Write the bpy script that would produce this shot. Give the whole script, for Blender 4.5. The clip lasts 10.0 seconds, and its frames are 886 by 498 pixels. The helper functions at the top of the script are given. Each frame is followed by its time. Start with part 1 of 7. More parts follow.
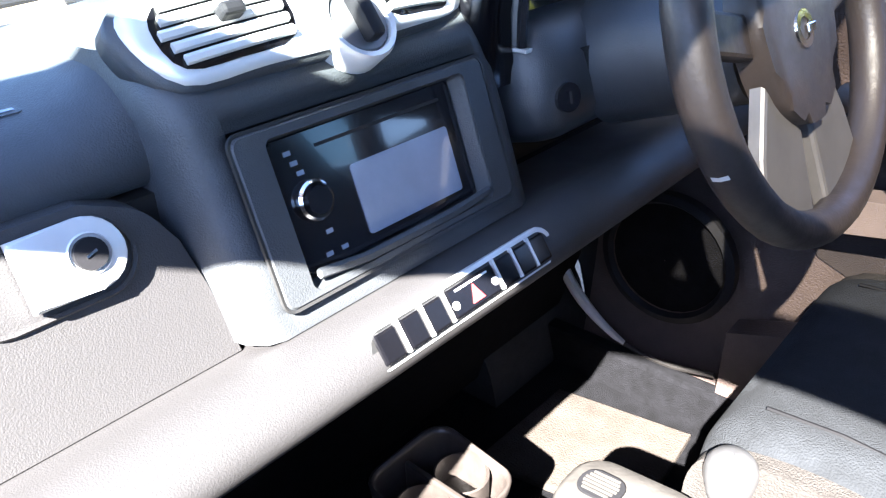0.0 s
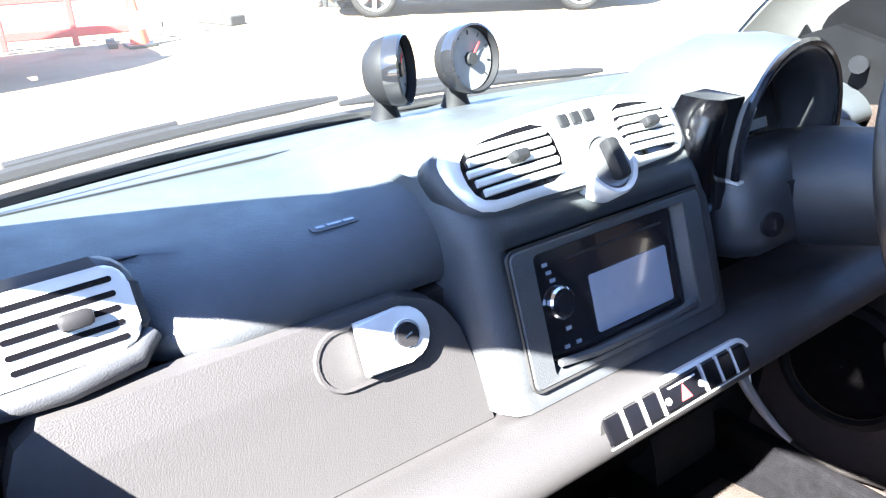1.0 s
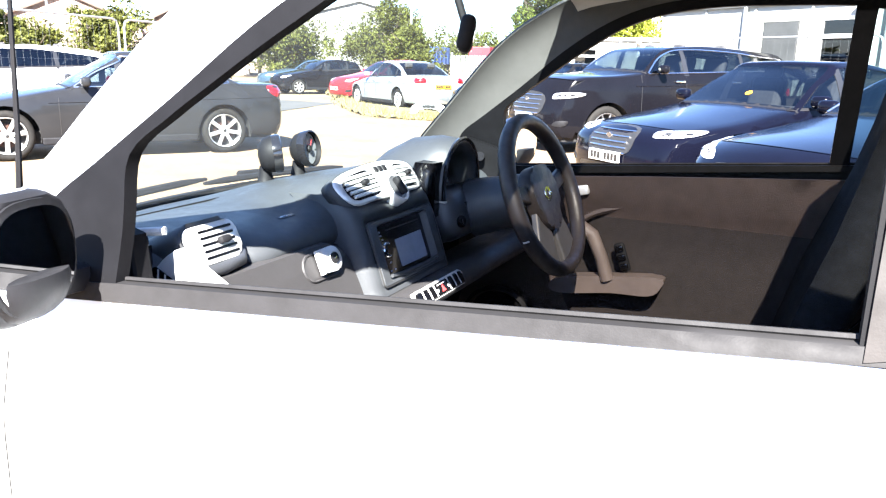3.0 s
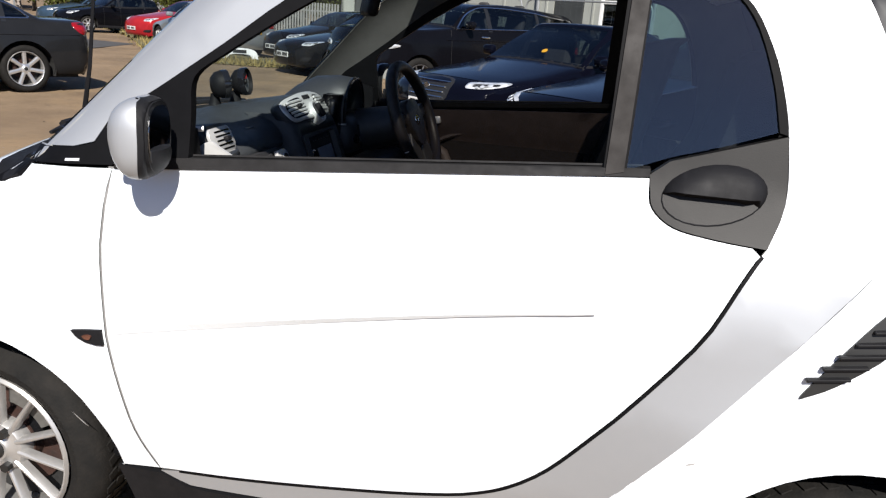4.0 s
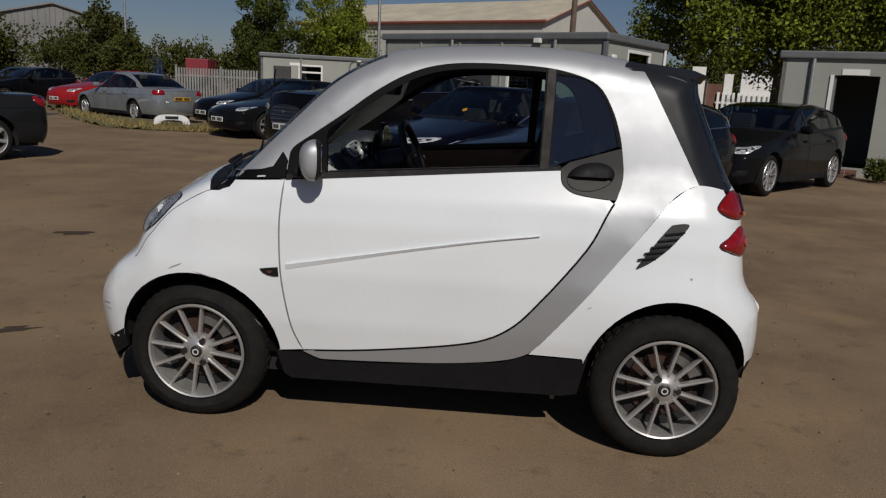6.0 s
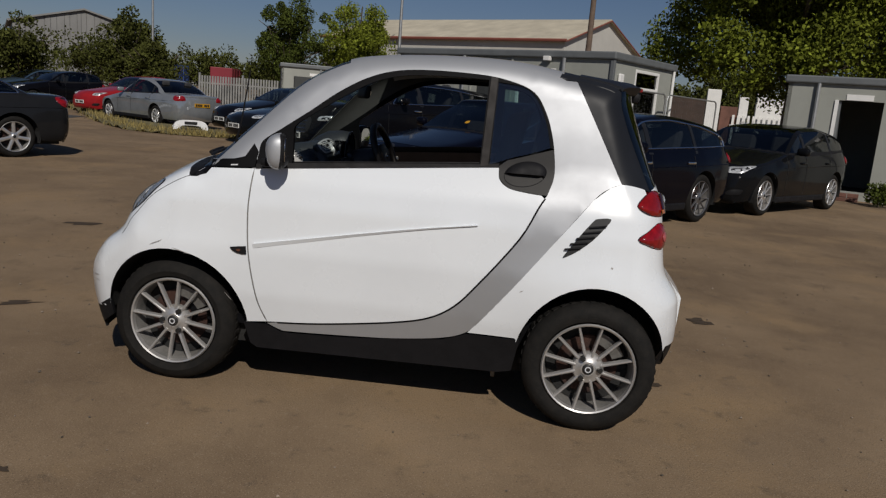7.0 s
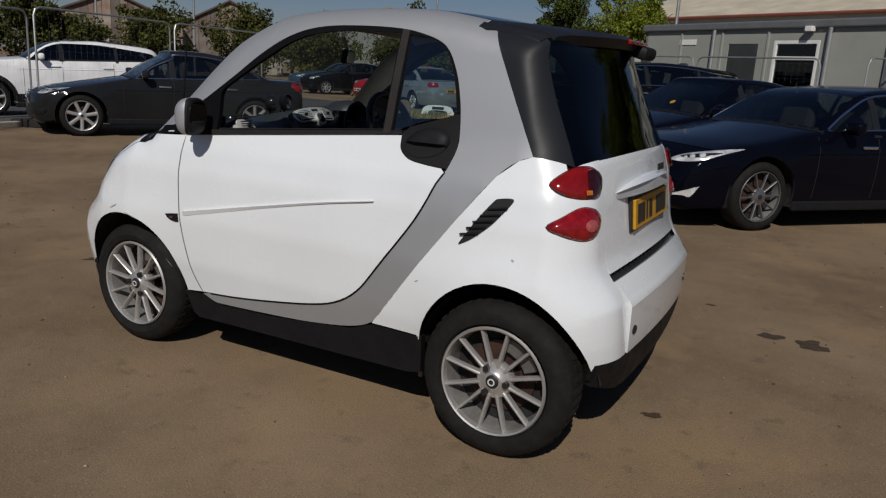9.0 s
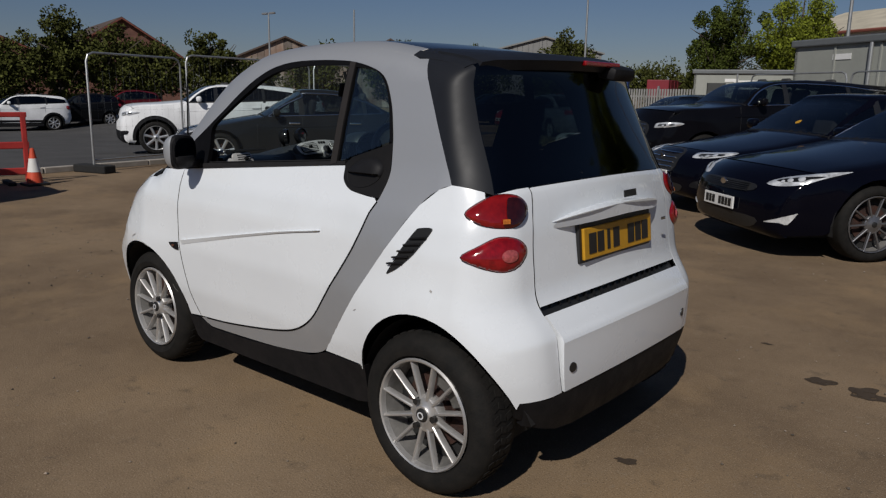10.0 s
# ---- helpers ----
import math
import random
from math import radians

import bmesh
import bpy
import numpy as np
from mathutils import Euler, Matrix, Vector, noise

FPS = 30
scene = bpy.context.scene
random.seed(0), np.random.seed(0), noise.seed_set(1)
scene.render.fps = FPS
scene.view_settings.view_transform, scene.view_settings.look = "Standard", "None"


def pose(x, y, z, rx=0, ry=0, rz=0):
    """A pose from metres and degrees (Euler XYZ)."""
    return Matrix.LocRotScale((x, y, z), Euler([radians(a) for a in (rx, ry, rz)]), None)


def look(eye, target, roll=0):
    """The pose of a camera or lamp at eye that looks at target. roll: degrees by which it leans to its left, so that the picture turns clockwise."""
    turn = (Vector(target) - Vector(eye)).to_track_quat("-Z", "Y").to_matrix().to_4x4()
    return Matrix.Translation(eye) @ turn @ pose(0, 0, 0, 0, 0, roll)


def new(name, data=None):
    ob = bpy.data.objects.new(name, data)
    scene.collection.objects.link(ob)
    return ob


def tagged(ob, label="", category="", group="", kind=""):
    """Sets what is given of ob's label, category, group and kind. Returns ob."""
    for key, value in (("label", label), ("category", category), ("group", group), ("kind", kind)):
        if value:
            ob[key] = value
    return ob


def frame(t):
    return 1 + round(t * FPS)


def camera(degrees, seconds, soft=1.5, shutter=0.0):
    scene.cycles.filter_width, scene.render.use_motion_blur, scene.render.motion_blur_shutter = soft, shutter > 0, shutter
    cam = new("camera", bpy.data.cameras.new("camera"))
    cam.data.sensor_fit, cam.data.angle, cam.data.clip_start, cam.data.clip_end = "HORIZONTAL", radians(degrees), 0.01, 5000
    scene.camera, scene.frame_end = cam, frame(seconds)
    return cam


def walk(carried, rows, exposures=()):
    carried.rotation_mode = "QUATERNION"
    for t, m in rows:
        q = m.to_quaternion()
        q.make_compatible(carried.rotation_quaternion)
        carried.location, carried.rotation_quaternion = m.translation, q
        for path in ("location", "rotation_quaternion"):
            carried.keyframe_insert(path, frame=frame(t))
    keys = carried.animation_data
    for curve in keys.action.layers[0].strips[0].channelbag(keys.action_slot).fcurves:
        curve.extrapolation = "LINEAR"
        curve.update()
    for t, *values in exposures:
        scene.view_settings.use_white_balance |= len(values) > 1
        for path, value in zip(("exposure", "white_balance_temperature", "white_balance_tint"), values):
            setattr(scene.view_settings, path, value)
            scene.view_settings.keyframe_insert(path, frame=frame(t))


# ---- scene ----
from mathutils.geometry import delaunay_2d_cdt

cam = camera(61.8, 10.0, 1.25)
PATH = [
    (0, (0.031, -0.373, 1.189), (-1.161, 0.909, 0.22), -2.1),
    (0.5, (0.035, -0.425, 1.245), (-1.414, 0.644, 0.375), -2.0),
    (1, (0.047, -0.504, 1.289), (-1.434, 0.552, 0.455), -1.7),
    (1.5, (0.087, -0.632, 1.296), (-1.292, 0.59, 0.517), -0.0),
    (2, (0.169, -0.807, 1.296), (-0.98, 0.666, 0.583), 1.8),
    (2.5, (0.265, -1.004, 1.306), (-0.762, 0.623, 0.759), 0.2),
    (2.7, (0.313, -1.11, 1.308), (-0.65, 0.579, 0.842), 0.6),
    (3.8, (0.355, -1.871, 1.336), (-0.07, 0.001, 0.773), 4.5),
    (4, (0.358, -2.011, 1.336), (0.019, -0.128, 0.754), 4.3),
    (4.5, (0.308, -2.372, 1.353), (-0.011, -0.49, 0.757), 3.3),
    (5, (0.212, -2.78, 1.364), (0.094, -0.862, 0.808), 3.8),
    (5.5, (0.203, -3.145, 1.376), (0.076, -1.207, 0.898), 2.7),
    (7, (0.559, -3.784, 1.344), (0.378, -1.83, 0.96), 4.5),
    (7.5, (0.87, -3.661, 1.308), (0.535, -1.73, 0.91), 4.7),
    (8, (1.251, -3.467, 1.322), (0.77, -1.577, 0.879), 3.5),
    (8.5, (1.599, -3.255, 1.324), (0.811, -1.487, 0.82), 0.4),
    (9, (1.877, -2.964, 1.332), (0.974, -1.241, 0.865), 3.3),
    (9.5, (2.179, -2.738, 1.335), (1.092, -1.11, 0.927), 3.6),
    (10, (2.507, -2.491, 1.358), (1.238, -1.0, 0.95), 1.0),
]
EXPOSURES = [(0, 5.45, 6200, 10), (0.5, 5.45, 6200, 10), (1.0, 5.4, 6200, 10), (1.5, 5.2, 6200, 10), (2.0, 5.2, 6200, 10), (2.5, 5.35, 6200, 10), (2.7, 5.1, 6200, 10), (3.8, 1.5, 6300, 10), (4.0, 1.25, 6300, 10), (4.5, 0.1, 6350, 10), (5.5, -0.2, 6450, 10), (7.5, -0.1, 6480, 10), (9.0, -0.1, 6400, 10), (10, -0.1, 6300, 10)]
walk(cam, [(t, look(eye, target, roll)) for t, eye, target, roll in PATH], EXPOSURES)

# ---- light ----
SUN = Vector((0.36, -1.0, 0.89)).normalized()
world = bpy.data.worlds.new("sky")
scene.world = world
world.use_nodes = True
_n = world.node_tree.nodes
_sky = _n.new("ShaderNodeTexSky")
_sky.sky_type = "NISHITA"
_sky.sun_disc = False
_sky.sun_elevation = math.asin(SUN.z)
_sky.sun_rotation = math.atan2(SUN.x, SUN.y)
_sky.air_density, _sky.dust_density, _sky.ozone_density = 1.0, 0.30, 7.5
_n["Background"].inputs["Strength"].default_value = 0.034
_haze = _n.new("ShaderNodeMix")
_haze.data_type, _haze.blend_type = "RGBA", "MULTIPLY"
_haze.inputs["Factor"].default_value = 1.0
_haze.inputs["B"].default_value = (1.16, 1.0, 1.0, 1)
world.node_tree.links.new(_sky.outputs[0], _haze.inputs["A"])
world.node_tree.links.new(_haze.outputs["Result"], _n["Background"].inputs["Color"])
_sl = bpy.data.lights.new("sun", "SUN")
_sl.energy, _sl.angle, _sl.color = 3.5, radians(0.55), (1.0, 0.935, 0.85)
_so = new("sun", _sl)
_so.matrix_world = look(SUN * 50, (0, 0, 0))


# ---- materials ----
def mat(name, color, rough=0.5, metal=0.0, spec=0.5, coat=0.0, vary=0.0, scale=8.0, bump=0.0, bscale=60.0,
        second=None, mix=0.5, rvary=0.0, island=0.0, rnd=0.0, emit=0.0):
    m = bpy.data.materials.new(name)
    m.use_nodes = True
    nt = m.node_tree
    b = nt.nodes["Principled BSDF"]
    b.inputs["Roughness"].default_value = rough
    b.inputs["Metallic"].default_value = metal
    b.inputs["Specular IOR Level"].default_value = spec
    b.inputs["Coat Weight"].default_value = coat
    b.inputs["Coat Roughness"].default_value = 0.04
    b.inputs["Base Color"].default_value = (*color, 1)
    if emit:
        b.inputs["Emission Color"].default_value = (*color, 1)
        b.inputs["Emission Strength"].default_value = emit
    tc = nt.nodes.new("ShaderNodeTexCoord")
    if vary or rvary or second:
        n1 = nt.nodes.new("ShaderNodeTexNoise")
        n1.inputs["Scale"].default_value = scale
        n1.inputs["Detail"].default_value = 8
        n1.inputs["Roughness"].default_value = 0.62
        nt.links.new(tc.outputs["Object"], n1.inputs["Vector"])
        ramp = nt.nodes.new("ShaderNodeMapRange")
        ramp.inputs["From Min"].default_value, ramp.inputs["From Max"].default_value = 0.32, 0.68
        nt.links.new(n1.outputs["Fac"], ramp.inputs["Value"])
        if vary or second:
            mx = nt.nodes.new("ShaderNodeMix")
            mx.data_type = "RGBA"
            c2 = second or tuple(max(0.0, c * (1 - vary)) for c in color)
            c1 = color if second else tuple(min(1.0, c * (1 + vary * 0.6)) for c in color)
            mx.inputs["A"].default_value, mx.inputs["B"].default_value = (*c1, 1), (*c2, 1)
            nt.links.new(ramp.outputs["Result"], mx.inputs["Factor"])
            out = mx.outputs["Result"]
            if rnd or island:
                src = nt.nodes.new("ShaderNodeObjectInfo").outputs["Random"] if rnd else nt.nodes.new("ShaderNodeNewGeometry").outputs["Random Per Island"]
                hsv = nt.nodes.new("ShaderNodeHueSaturation")
                mr = nt.nodes.new("ShaderNodeMapRange")
                amt = rnd or island
                mr.inputs["To Min"].default_value, mr.inputs["To Max"].default_value = 1 - amt, 1 + amt
                nt.links.new(src, mr.inputs["Value"])
                nt.links.new(mr.outputs["Result"], hsv.inputs["Value"])
                nt.links.new(out, hsv.inputs["Color"])
                out = hsv.outputs["Color"]
            nt.links.new(out, b.inputs["Base Color"])
        if rvary:
            rr = nt.nodes.new("ShaderNodeMapRange")
            rr.inputs["To Min"].default_value, rr.inputs["To Max"].default_value = rough, min(1, rough + rvary)
            nt.links.new(ramp.outputs["Result"], rr.inputs["Value"])
            nt.links.new(rr.outputs["Result"], b.inputs["Roughness"])
    if bump:
        n2 = nt.nodes.new("ShaderNodeTexNoise")
        n2.inputs["Scale"].default_value = bscale
        n2.inputs["Detail"].default_value = 6
        nt.links.new(tc.outputs["Object"], n2.inputs["Vector"])
        bp = nt.nodes.new("ShaderNodeBump")
        bp.inputs["Strength"].default_value = bump
        bp.inputs["Distance"].default_value = 0.01
        nt.links.new(n2.outputs["Fac"], bp.inputs["Height"])
        nt.links.new(bp.outputs["Normal"], b.inputs["Normal"])
    return m


def glass_mat(name, tint, gloss=0.06, rough=0.015, veil=0.0):
    """Tinted pane: clear glass of the given tint with a surface reflection that grows at grazing angles, and an added
    film of haze.
    """
    m = bpy.data.materials.new(name)
    m.use_nodes = True
    nt = m.node_tree
    nt.nodes.remove(nt.nodes["Principled BSDF"])
    tr = nt.nodes.new("ShaderNodeBsdfTransparent")
    tr.inputs["Color"].default_value = (*tint, 1)
    gl = nt.nodes.new("ShaderNodeBsdfGlossy")
    gl.inputs["Roughness"].default_value = rough
    fr = nt.nodes.new("ShaderNodeLayerWeight")
    fr.inputs["Blend"].default_value = 0.5
    pw = nt.nodes.new("ShaderNodeMath")
    pw.operation = "POWER"
    pw.inputs[1].default_value = 5.0
    nt.links.new(fr.outputs["Facing"], pw.inputs[0])
    mul = nt.nodes.new("ShaderNodeMath")
    mul.operation = "MULTIPLY_ADD"
    mul.inputs[1].default_value, mul.inputs[2].default_value = 0.9, 0.04 + gloss
    mul.use_clamp = True
    mx = nt.nodes.new("ShaderNodeMixShader")
    nt.links.new(pw.outputs[0], mul.inputs[0])
    nt.links.new(mul.outputs[0], mx.inputs[0])
    nt.links.new(tr.outputs[0], mx.inputs[1])
    nt.links.new(gl.outputs[0], mx.inputs[2])
    out = mx.outputs[0]
    if veil:
        # scattering film added for the pale veil of glare through the pane
        tl = nt.nodes.new("ShaderNodeBsdfTranslucent")
        tl.inputs["Color"].default_value = (0.86, 0.84, 0.80, 1)
        film = nt.nodes.new("ShaderNodeMixShader")
        film.inputs[0].default_value = veil
        nt.links.new(out, film.inputs[1])
        nt.links.new(tl.outputs[0], film.inputs[2])
        out = film.outputs[0]
    nt.links.new(out, nt.nodes["Material Output"].inputs["Surface"])
    return m


WHITE = mat("white_car_paint", (0.745, 0.782, 0.815), 0.22, coat=0.8, vary=0.035, scale=2.5, rvary=0.12)
SILVER = mat("silver_car_paint", (0.405, 0.420, 0.442), 0.45, metal=0.52, coat=0.28, vary=0.06, scale=3, rvary=0.1)
BLACKGLOSS = mat("gloss_black_panel", (0.0140, 0.0155, 0.0195), 0.40, spec=0.17, coat=0.0, vary=0.2, rvary=0.10, scale=5)
TRIMBLACK = mat("grained_black_plastic", (0.0105, 0.0105, 0.012), 0.5, spec=0.16, vary=0.25, scale=14, bump=0.08, bscale=900, rvary=0.2)
SEALBLACK = mat("black_rubber_seal", (0.0042, 0.0042, 0.005), 0.6, spec=0.10, vary=0.3, scale=14, bump=0.05, bscale=700)
SILLRUBBER = mat("weathered_sill_rubber", (0.0125, 0.012, 0.0125), 0.6, spec=0.25, vary=0.3, scale=20, bump=0.05, bscale=500, rvary=0.2)
TRIMGREY = mat("weathered_grey_plastic", (0.021, 0.0185, 0.0175), 0.55, spec=0.3, vary=0.25, scale=20, bump=0.04, bscale=500, rvary=0.2)
HANDLE = mat("faded_brown_black_plastic", (0.0085, 0.0078, 0.0073), 0.5, spec=0.3, vary=0.3, scale=9, bump=0.04, bscale=500)
RUBBER = mat("tyre_rubber", (0.007, 0.007, 0.0068), 0.8, spec=0.2, vary=0.4, scale=18, bump=0.2, bscale=120, second=(0.015, 0.0135, 0.012))
ALLOY = mat("worn_silver_alloy", (0.55, 0.54, 0.525), 0.30, metal=0.70, vary=0.2, scale=16, rvary=0.25)
BRIGHTALLOY = mat("polished_alloy", (0.66, 0.66, 0.66), 0.25, metal=0.8, vary=0.15, scale=12, rvary=0.2)
DARKALLOY = mat("grey_alloy", (0.22, 0.22, 0.23), 0.32, metal=0.75, vary=0.2, scale=12)
BARREL = mat("brake_dusted_alloy", (0.27, 0.262, 0.25), 0.34, metal=0.40, vary=0.35, scale=14, rvary=0.2)
RUST = mat("rusty_brake_disc", (0.050, 0.018, 0.010), 0.8, metal=0.1, second=(0.012, 0.010, 0.010), scale=12, bump=0.3, bscale=90)
CALIPER = mat("cast_grey_caliper", (0.15, 0.145, 0.135), 0.5, metal=0.5, vary=0.3, scale=30)
CHROME = mat("chrome", (0.72, 0.72, 0.73), 0.12, metal=1.0, vary=0.04, rvary=0.1)
WELL = mat("wheel_well_liner", (0.012, 0.012, 0.012), 0.9, vary=0.4, scale=20, bump=0.3)
HAZEGLASS = glass_mat("hazed_windscreen_glass", (0.74, 0.82, 0.81), 0.015, veil=0.011)
SIDEGLASS = glass_mat("green_tinted_glass", (0.55, 0.70, 0.68), 0.10)
ROOFGLASS = glass_mat("tinted_roof_panel", (0.13, 0.125, 0.115), 0.02)
PRIVACY = glass_mat("dark_privacy_glass", (0.055, 0.070, 0.078), 0.03, 0.06)
LENSRED = mat("red_lamp_lens", (0.24, 0.005, 0.008), 0.07, coat=0.6, vary=0.35, scale=40, rvary=0.1)
SHUTGREY = mat("grey_shut_line", (0.20, 0.195, 0.19), 0.7, vary=0.3, scale=20)
LENSBLACK = mat("smoked_lamp_lens", (0.030, 0.004, 0.004), 0.07, coat=0.6, vary=0.4, scale=60)
LENSDARK = mat("dark_red_lamp_lens", (0.215, 0.006, 0.006), 0.08, coat=0.6, vary=0.3, scale=30)
LENSCLEAR = mat("clear_lamp_lens", (0.36, 0.38, 0.40), 0.06, metal=0.5, coat=0.8, vary=0.6, scale=22, bump=0.4, bscale=70)
AMBER = mat("amber_lens", (0.52, 0.16, 0.02), 0.15, coat=0.5, vary=0.4, scale=60)
AMBERDIM = mat("dim_amber_lens", (0.11, 0.045, 0.03), 0.15, coat=0.5, vary=0.4, scale=60)
SCUFF = mat("grey_scuffed_paint", (0.36, 0.35, 0.34), 0.7, vary=0.3, scale=60)
LENSPINK = mat("clear_inner_lens", (0.40, 0.085, 0.085), 0.08, coat=0.6, vary=0.4, scale=90)
PLATEY = mat("yellow_plate", (0.52, 0.27, 0.015), 0.4, vary=0.12, scale=30)
PLATEW = mat("white_plate", (0.72, 0.72, 0.70), 0.4, vary=0.08, scale=30)
INK = mat("black_lettering", (0.015, 0.015, 0.015), 0.45, vary=0.2)

DASH = mat("grained_dark_dash_plastic", (0.036, 0.0395, 0.0435), 0.40, vary=0.15, scale=20, bump=0.18, bscale=700, rvary=0.12, spec=0.45)
HOODBLACK = mat("grained_black_plastic", (0.030, 0.032, 0.036), 0.38, vary=0.15, scale=20, bump=0.14, bscale=700, rvary=0.12, spec=0.6)
GLOVE = mat("grained_grey_brown_plastic", (0.027, 0.026, 0.0268), 0.46, vary=0.14, scale=18, bump=0.16, bscale=800, rvary=0.12, spec=0.5)
KNOBMETAL = mat("worn_bright_metal", (0.16, 0.16, 0.165), 0.28, metal=0.75, vary=0.1, scale=30)
SATIN = mat("satin_silver_plastic", (0.62, 0.62, 0.61), 0.36, metal=0.35, vary=0.05, scale=30)
PIANO = mat("piano_black_plastic", (0.012, 0.012, 0.014), 0.12, coat=0.5, vary=0.2, scale=30)
SCREENM = mat("pale_display_glass", (0.22, 0.25, 0.31), 0.12, coat=0.7, vary=0.1, scale=25)
FINBLACK = mat("gloss_black_fin", (0.003, 0.003, 0.004), 0.2, spec=0.3, vary=0.2, scale=20)
DIALF = mat("dial_face", (0.18, 0.19, 0.195), 0.4, vary=0.15, scale=40)
LEATHER = mat("worn_black_leather", (0.024, 0.0185, 0.0165), 0.36, vary=0.35, scale=26, bump=0.06, bscale=260, rvary=0.25)
FABRIC = mat("black_seat_fabric", (0.0135, 0.0150, 0.0175), 0.9, spec=0.2, vary=0.3, scale=30, bump=0.5, bscale=500)
FABRIC2 = mat("grey_seat_fabric", (0.034, 0.031, 0.029), 0.85, vary=0.2, scale=40, bump=0.5, bscale=500, spec=0.12)
DOORTRIM = mat("brown_black_door_trim", (0.066, 0.047, 0.041), 0.6, vary=0.2, scale=16, bump=0.3, bscale=350)
DOORINSERT = mat("dark_woven_door_insert", (0.022, 0.016, 0.015), 0.8, vary=0.2, scale=30, bump=0.3, bscale=600)
LINER = mat("pale_headliner", (0.52, 0.50, 0.47), 0.8, vary=0.1, scale=24, bump=0.2, bscale=400)
ARMREST = mat("pale_grey_brown_plastic", (0.13, 0.10, 0.087), 0.55, vary=0.15, scale=20, bump=0.15, bscale=500)
CUPBROWN = mat("smoky_brown_plastic", (0.036, 0.030, 0.027), 0.35, vary=0.3, scale=24, bump=0.1)
CELLTRIM = mat("dark_grey_cell_lining", (0.06, 0.058, 0.055), 0.75, vary=0.1, scale=24, bump=0.1, bscale=400)
PILLARTRIM = mat("grey_pillar_trim", (0.38, 0.37, 0.34), 0.7, vary=0.1, scale=24, bump=0.1, bscale=400)
CARPET = mat("dark_carpet", (0.0048, 0.0048, 0.006), 0.95, vary=0.5, scale=45, bump=0.6, bscale=500, spec=0.12)
TANMAT = mat("tan_dusty_mat", (0.042, 0.035, 0.030), 0.9, vary=0.25, scale=22, bump=0.4, bscale=300, spec=0.12)
CUP = mat("pale_grey_plastic", (0.046, 0.043, 0.040), 0.6, vary=0.2, scale=24, bump=0.15, spec=0.12)
REDBTN = mat("red_hazard_symbol", (0.65, 0.05, 0.05), 0.4, vary=0.1)
ICON = mat("pale_icon_print", (0.55, 0.56, 0.58), 0.5, vary=0.1)
SPOKEGREY = mat("grey_satin_spoke", (0.085, 0.080, 0.077), 0.34, metal=0.2, vary=0.15, scale=30)
MIRROR = mat("mirror_glass", (0.86, 0.87, 0.88), 0.02, metal=1.0, vary=0.01)


# ---- mesh helpers ----
def obj(name, verts, faces, material, parent=None, label="", smooth=True, mats=None):
    me = bpy.data.meshes.new(name)
    me.from_pydata([tuple(map(float, v)) for v in verts], [], [tuple(map(int, q)) for q in faces])
    me.materials.append(material)
    for extra in mats or ():
        me.materials.append(extra)
    if smooth:
        me.polygons.foreach_set("use_smooth", [True] * len(me.polygons))
    me.update()
    ob = new(name, me)
    if parent is not None:
        ob.parent = parent
    if label:
        tagged(ob, label)
    return ob


def part(name, bm, material, parent, label="", smooth=False):
    me = bpy.data.meshes.new(name)
    bmesh.ops.recalc_face_normals(bm, faces=bm.faces)
    bm.to_mesh(me)
    bm.free()
    me.materials.append(material)
    if smooth:
        me.polygons.foreach_set("use_smooth", [True] * len(me.polygons))
        me.set_sharp_from_angle(angle=radians(38))
    ob = new(name, me)
    if parent is not None:
        ob.parent = parent
    if label:
        tagged(ob, label)
    return ob


def thing(name, label, category, m=None, group="", kind=""):
    ob = new(name)
    ob.empty_display_size = 0.1
    if m is not None:
        ob.matrix_world = m
    return tagged(ob, label, category, group, kind)


def box(size, m=None, bevel=0.0, seg=2, bm=None):
    own = bm if bm is not None else bmesh.new()
    r = bmesh.ops.create_cube(own, size=1.0, matrix=(m or Matrix()) @ Matrix.Diagonal((*size, 1)))
    if bevel:
        edges = list({e for v in r["verts"] for e in v.link_edges})
        bmesh.ops.bevel(own, geom=edges, offset=bevel, segments=seg, profile=0.5, affect="EDGES", clamp_overlap=True)
    return own


def cyl(r1, r2, depth, m=None, seg=24, bm=None, caps=True):
    own = bm if bm is not None else bmesh.new()
    bmesh.ops.create_cone(own, cap_ends=caps, segments=seg, radius1=r1, radius2=r2, depth=depth, matrix=m or Matrix())
    return own


def lathe(profile, seg=32, m=None, bm=None, closed=False):
    """Turns (radius, height) pairs round z."""
    own = bm if bm is not None else bmesh.new()
    m = m or Matrix()
    rings = []
    for r, h in profile:
        rings.append([own.verts.new(m @ Vector((r * math.cos(2 * math.pi * k / seg), r * math.sin(2 * math.pi * k / seg), h))) for k in range(seg)])
    n = len(rings)
    for i in range(n if closed else n - 1):
        a, b = rings[i], rings[(i + 1) % n]
        for k in range(seg):
            own.faces.new((a[k], a[(k + 1) % seg], b[(k + 1) % seg], b[k]))
    return own


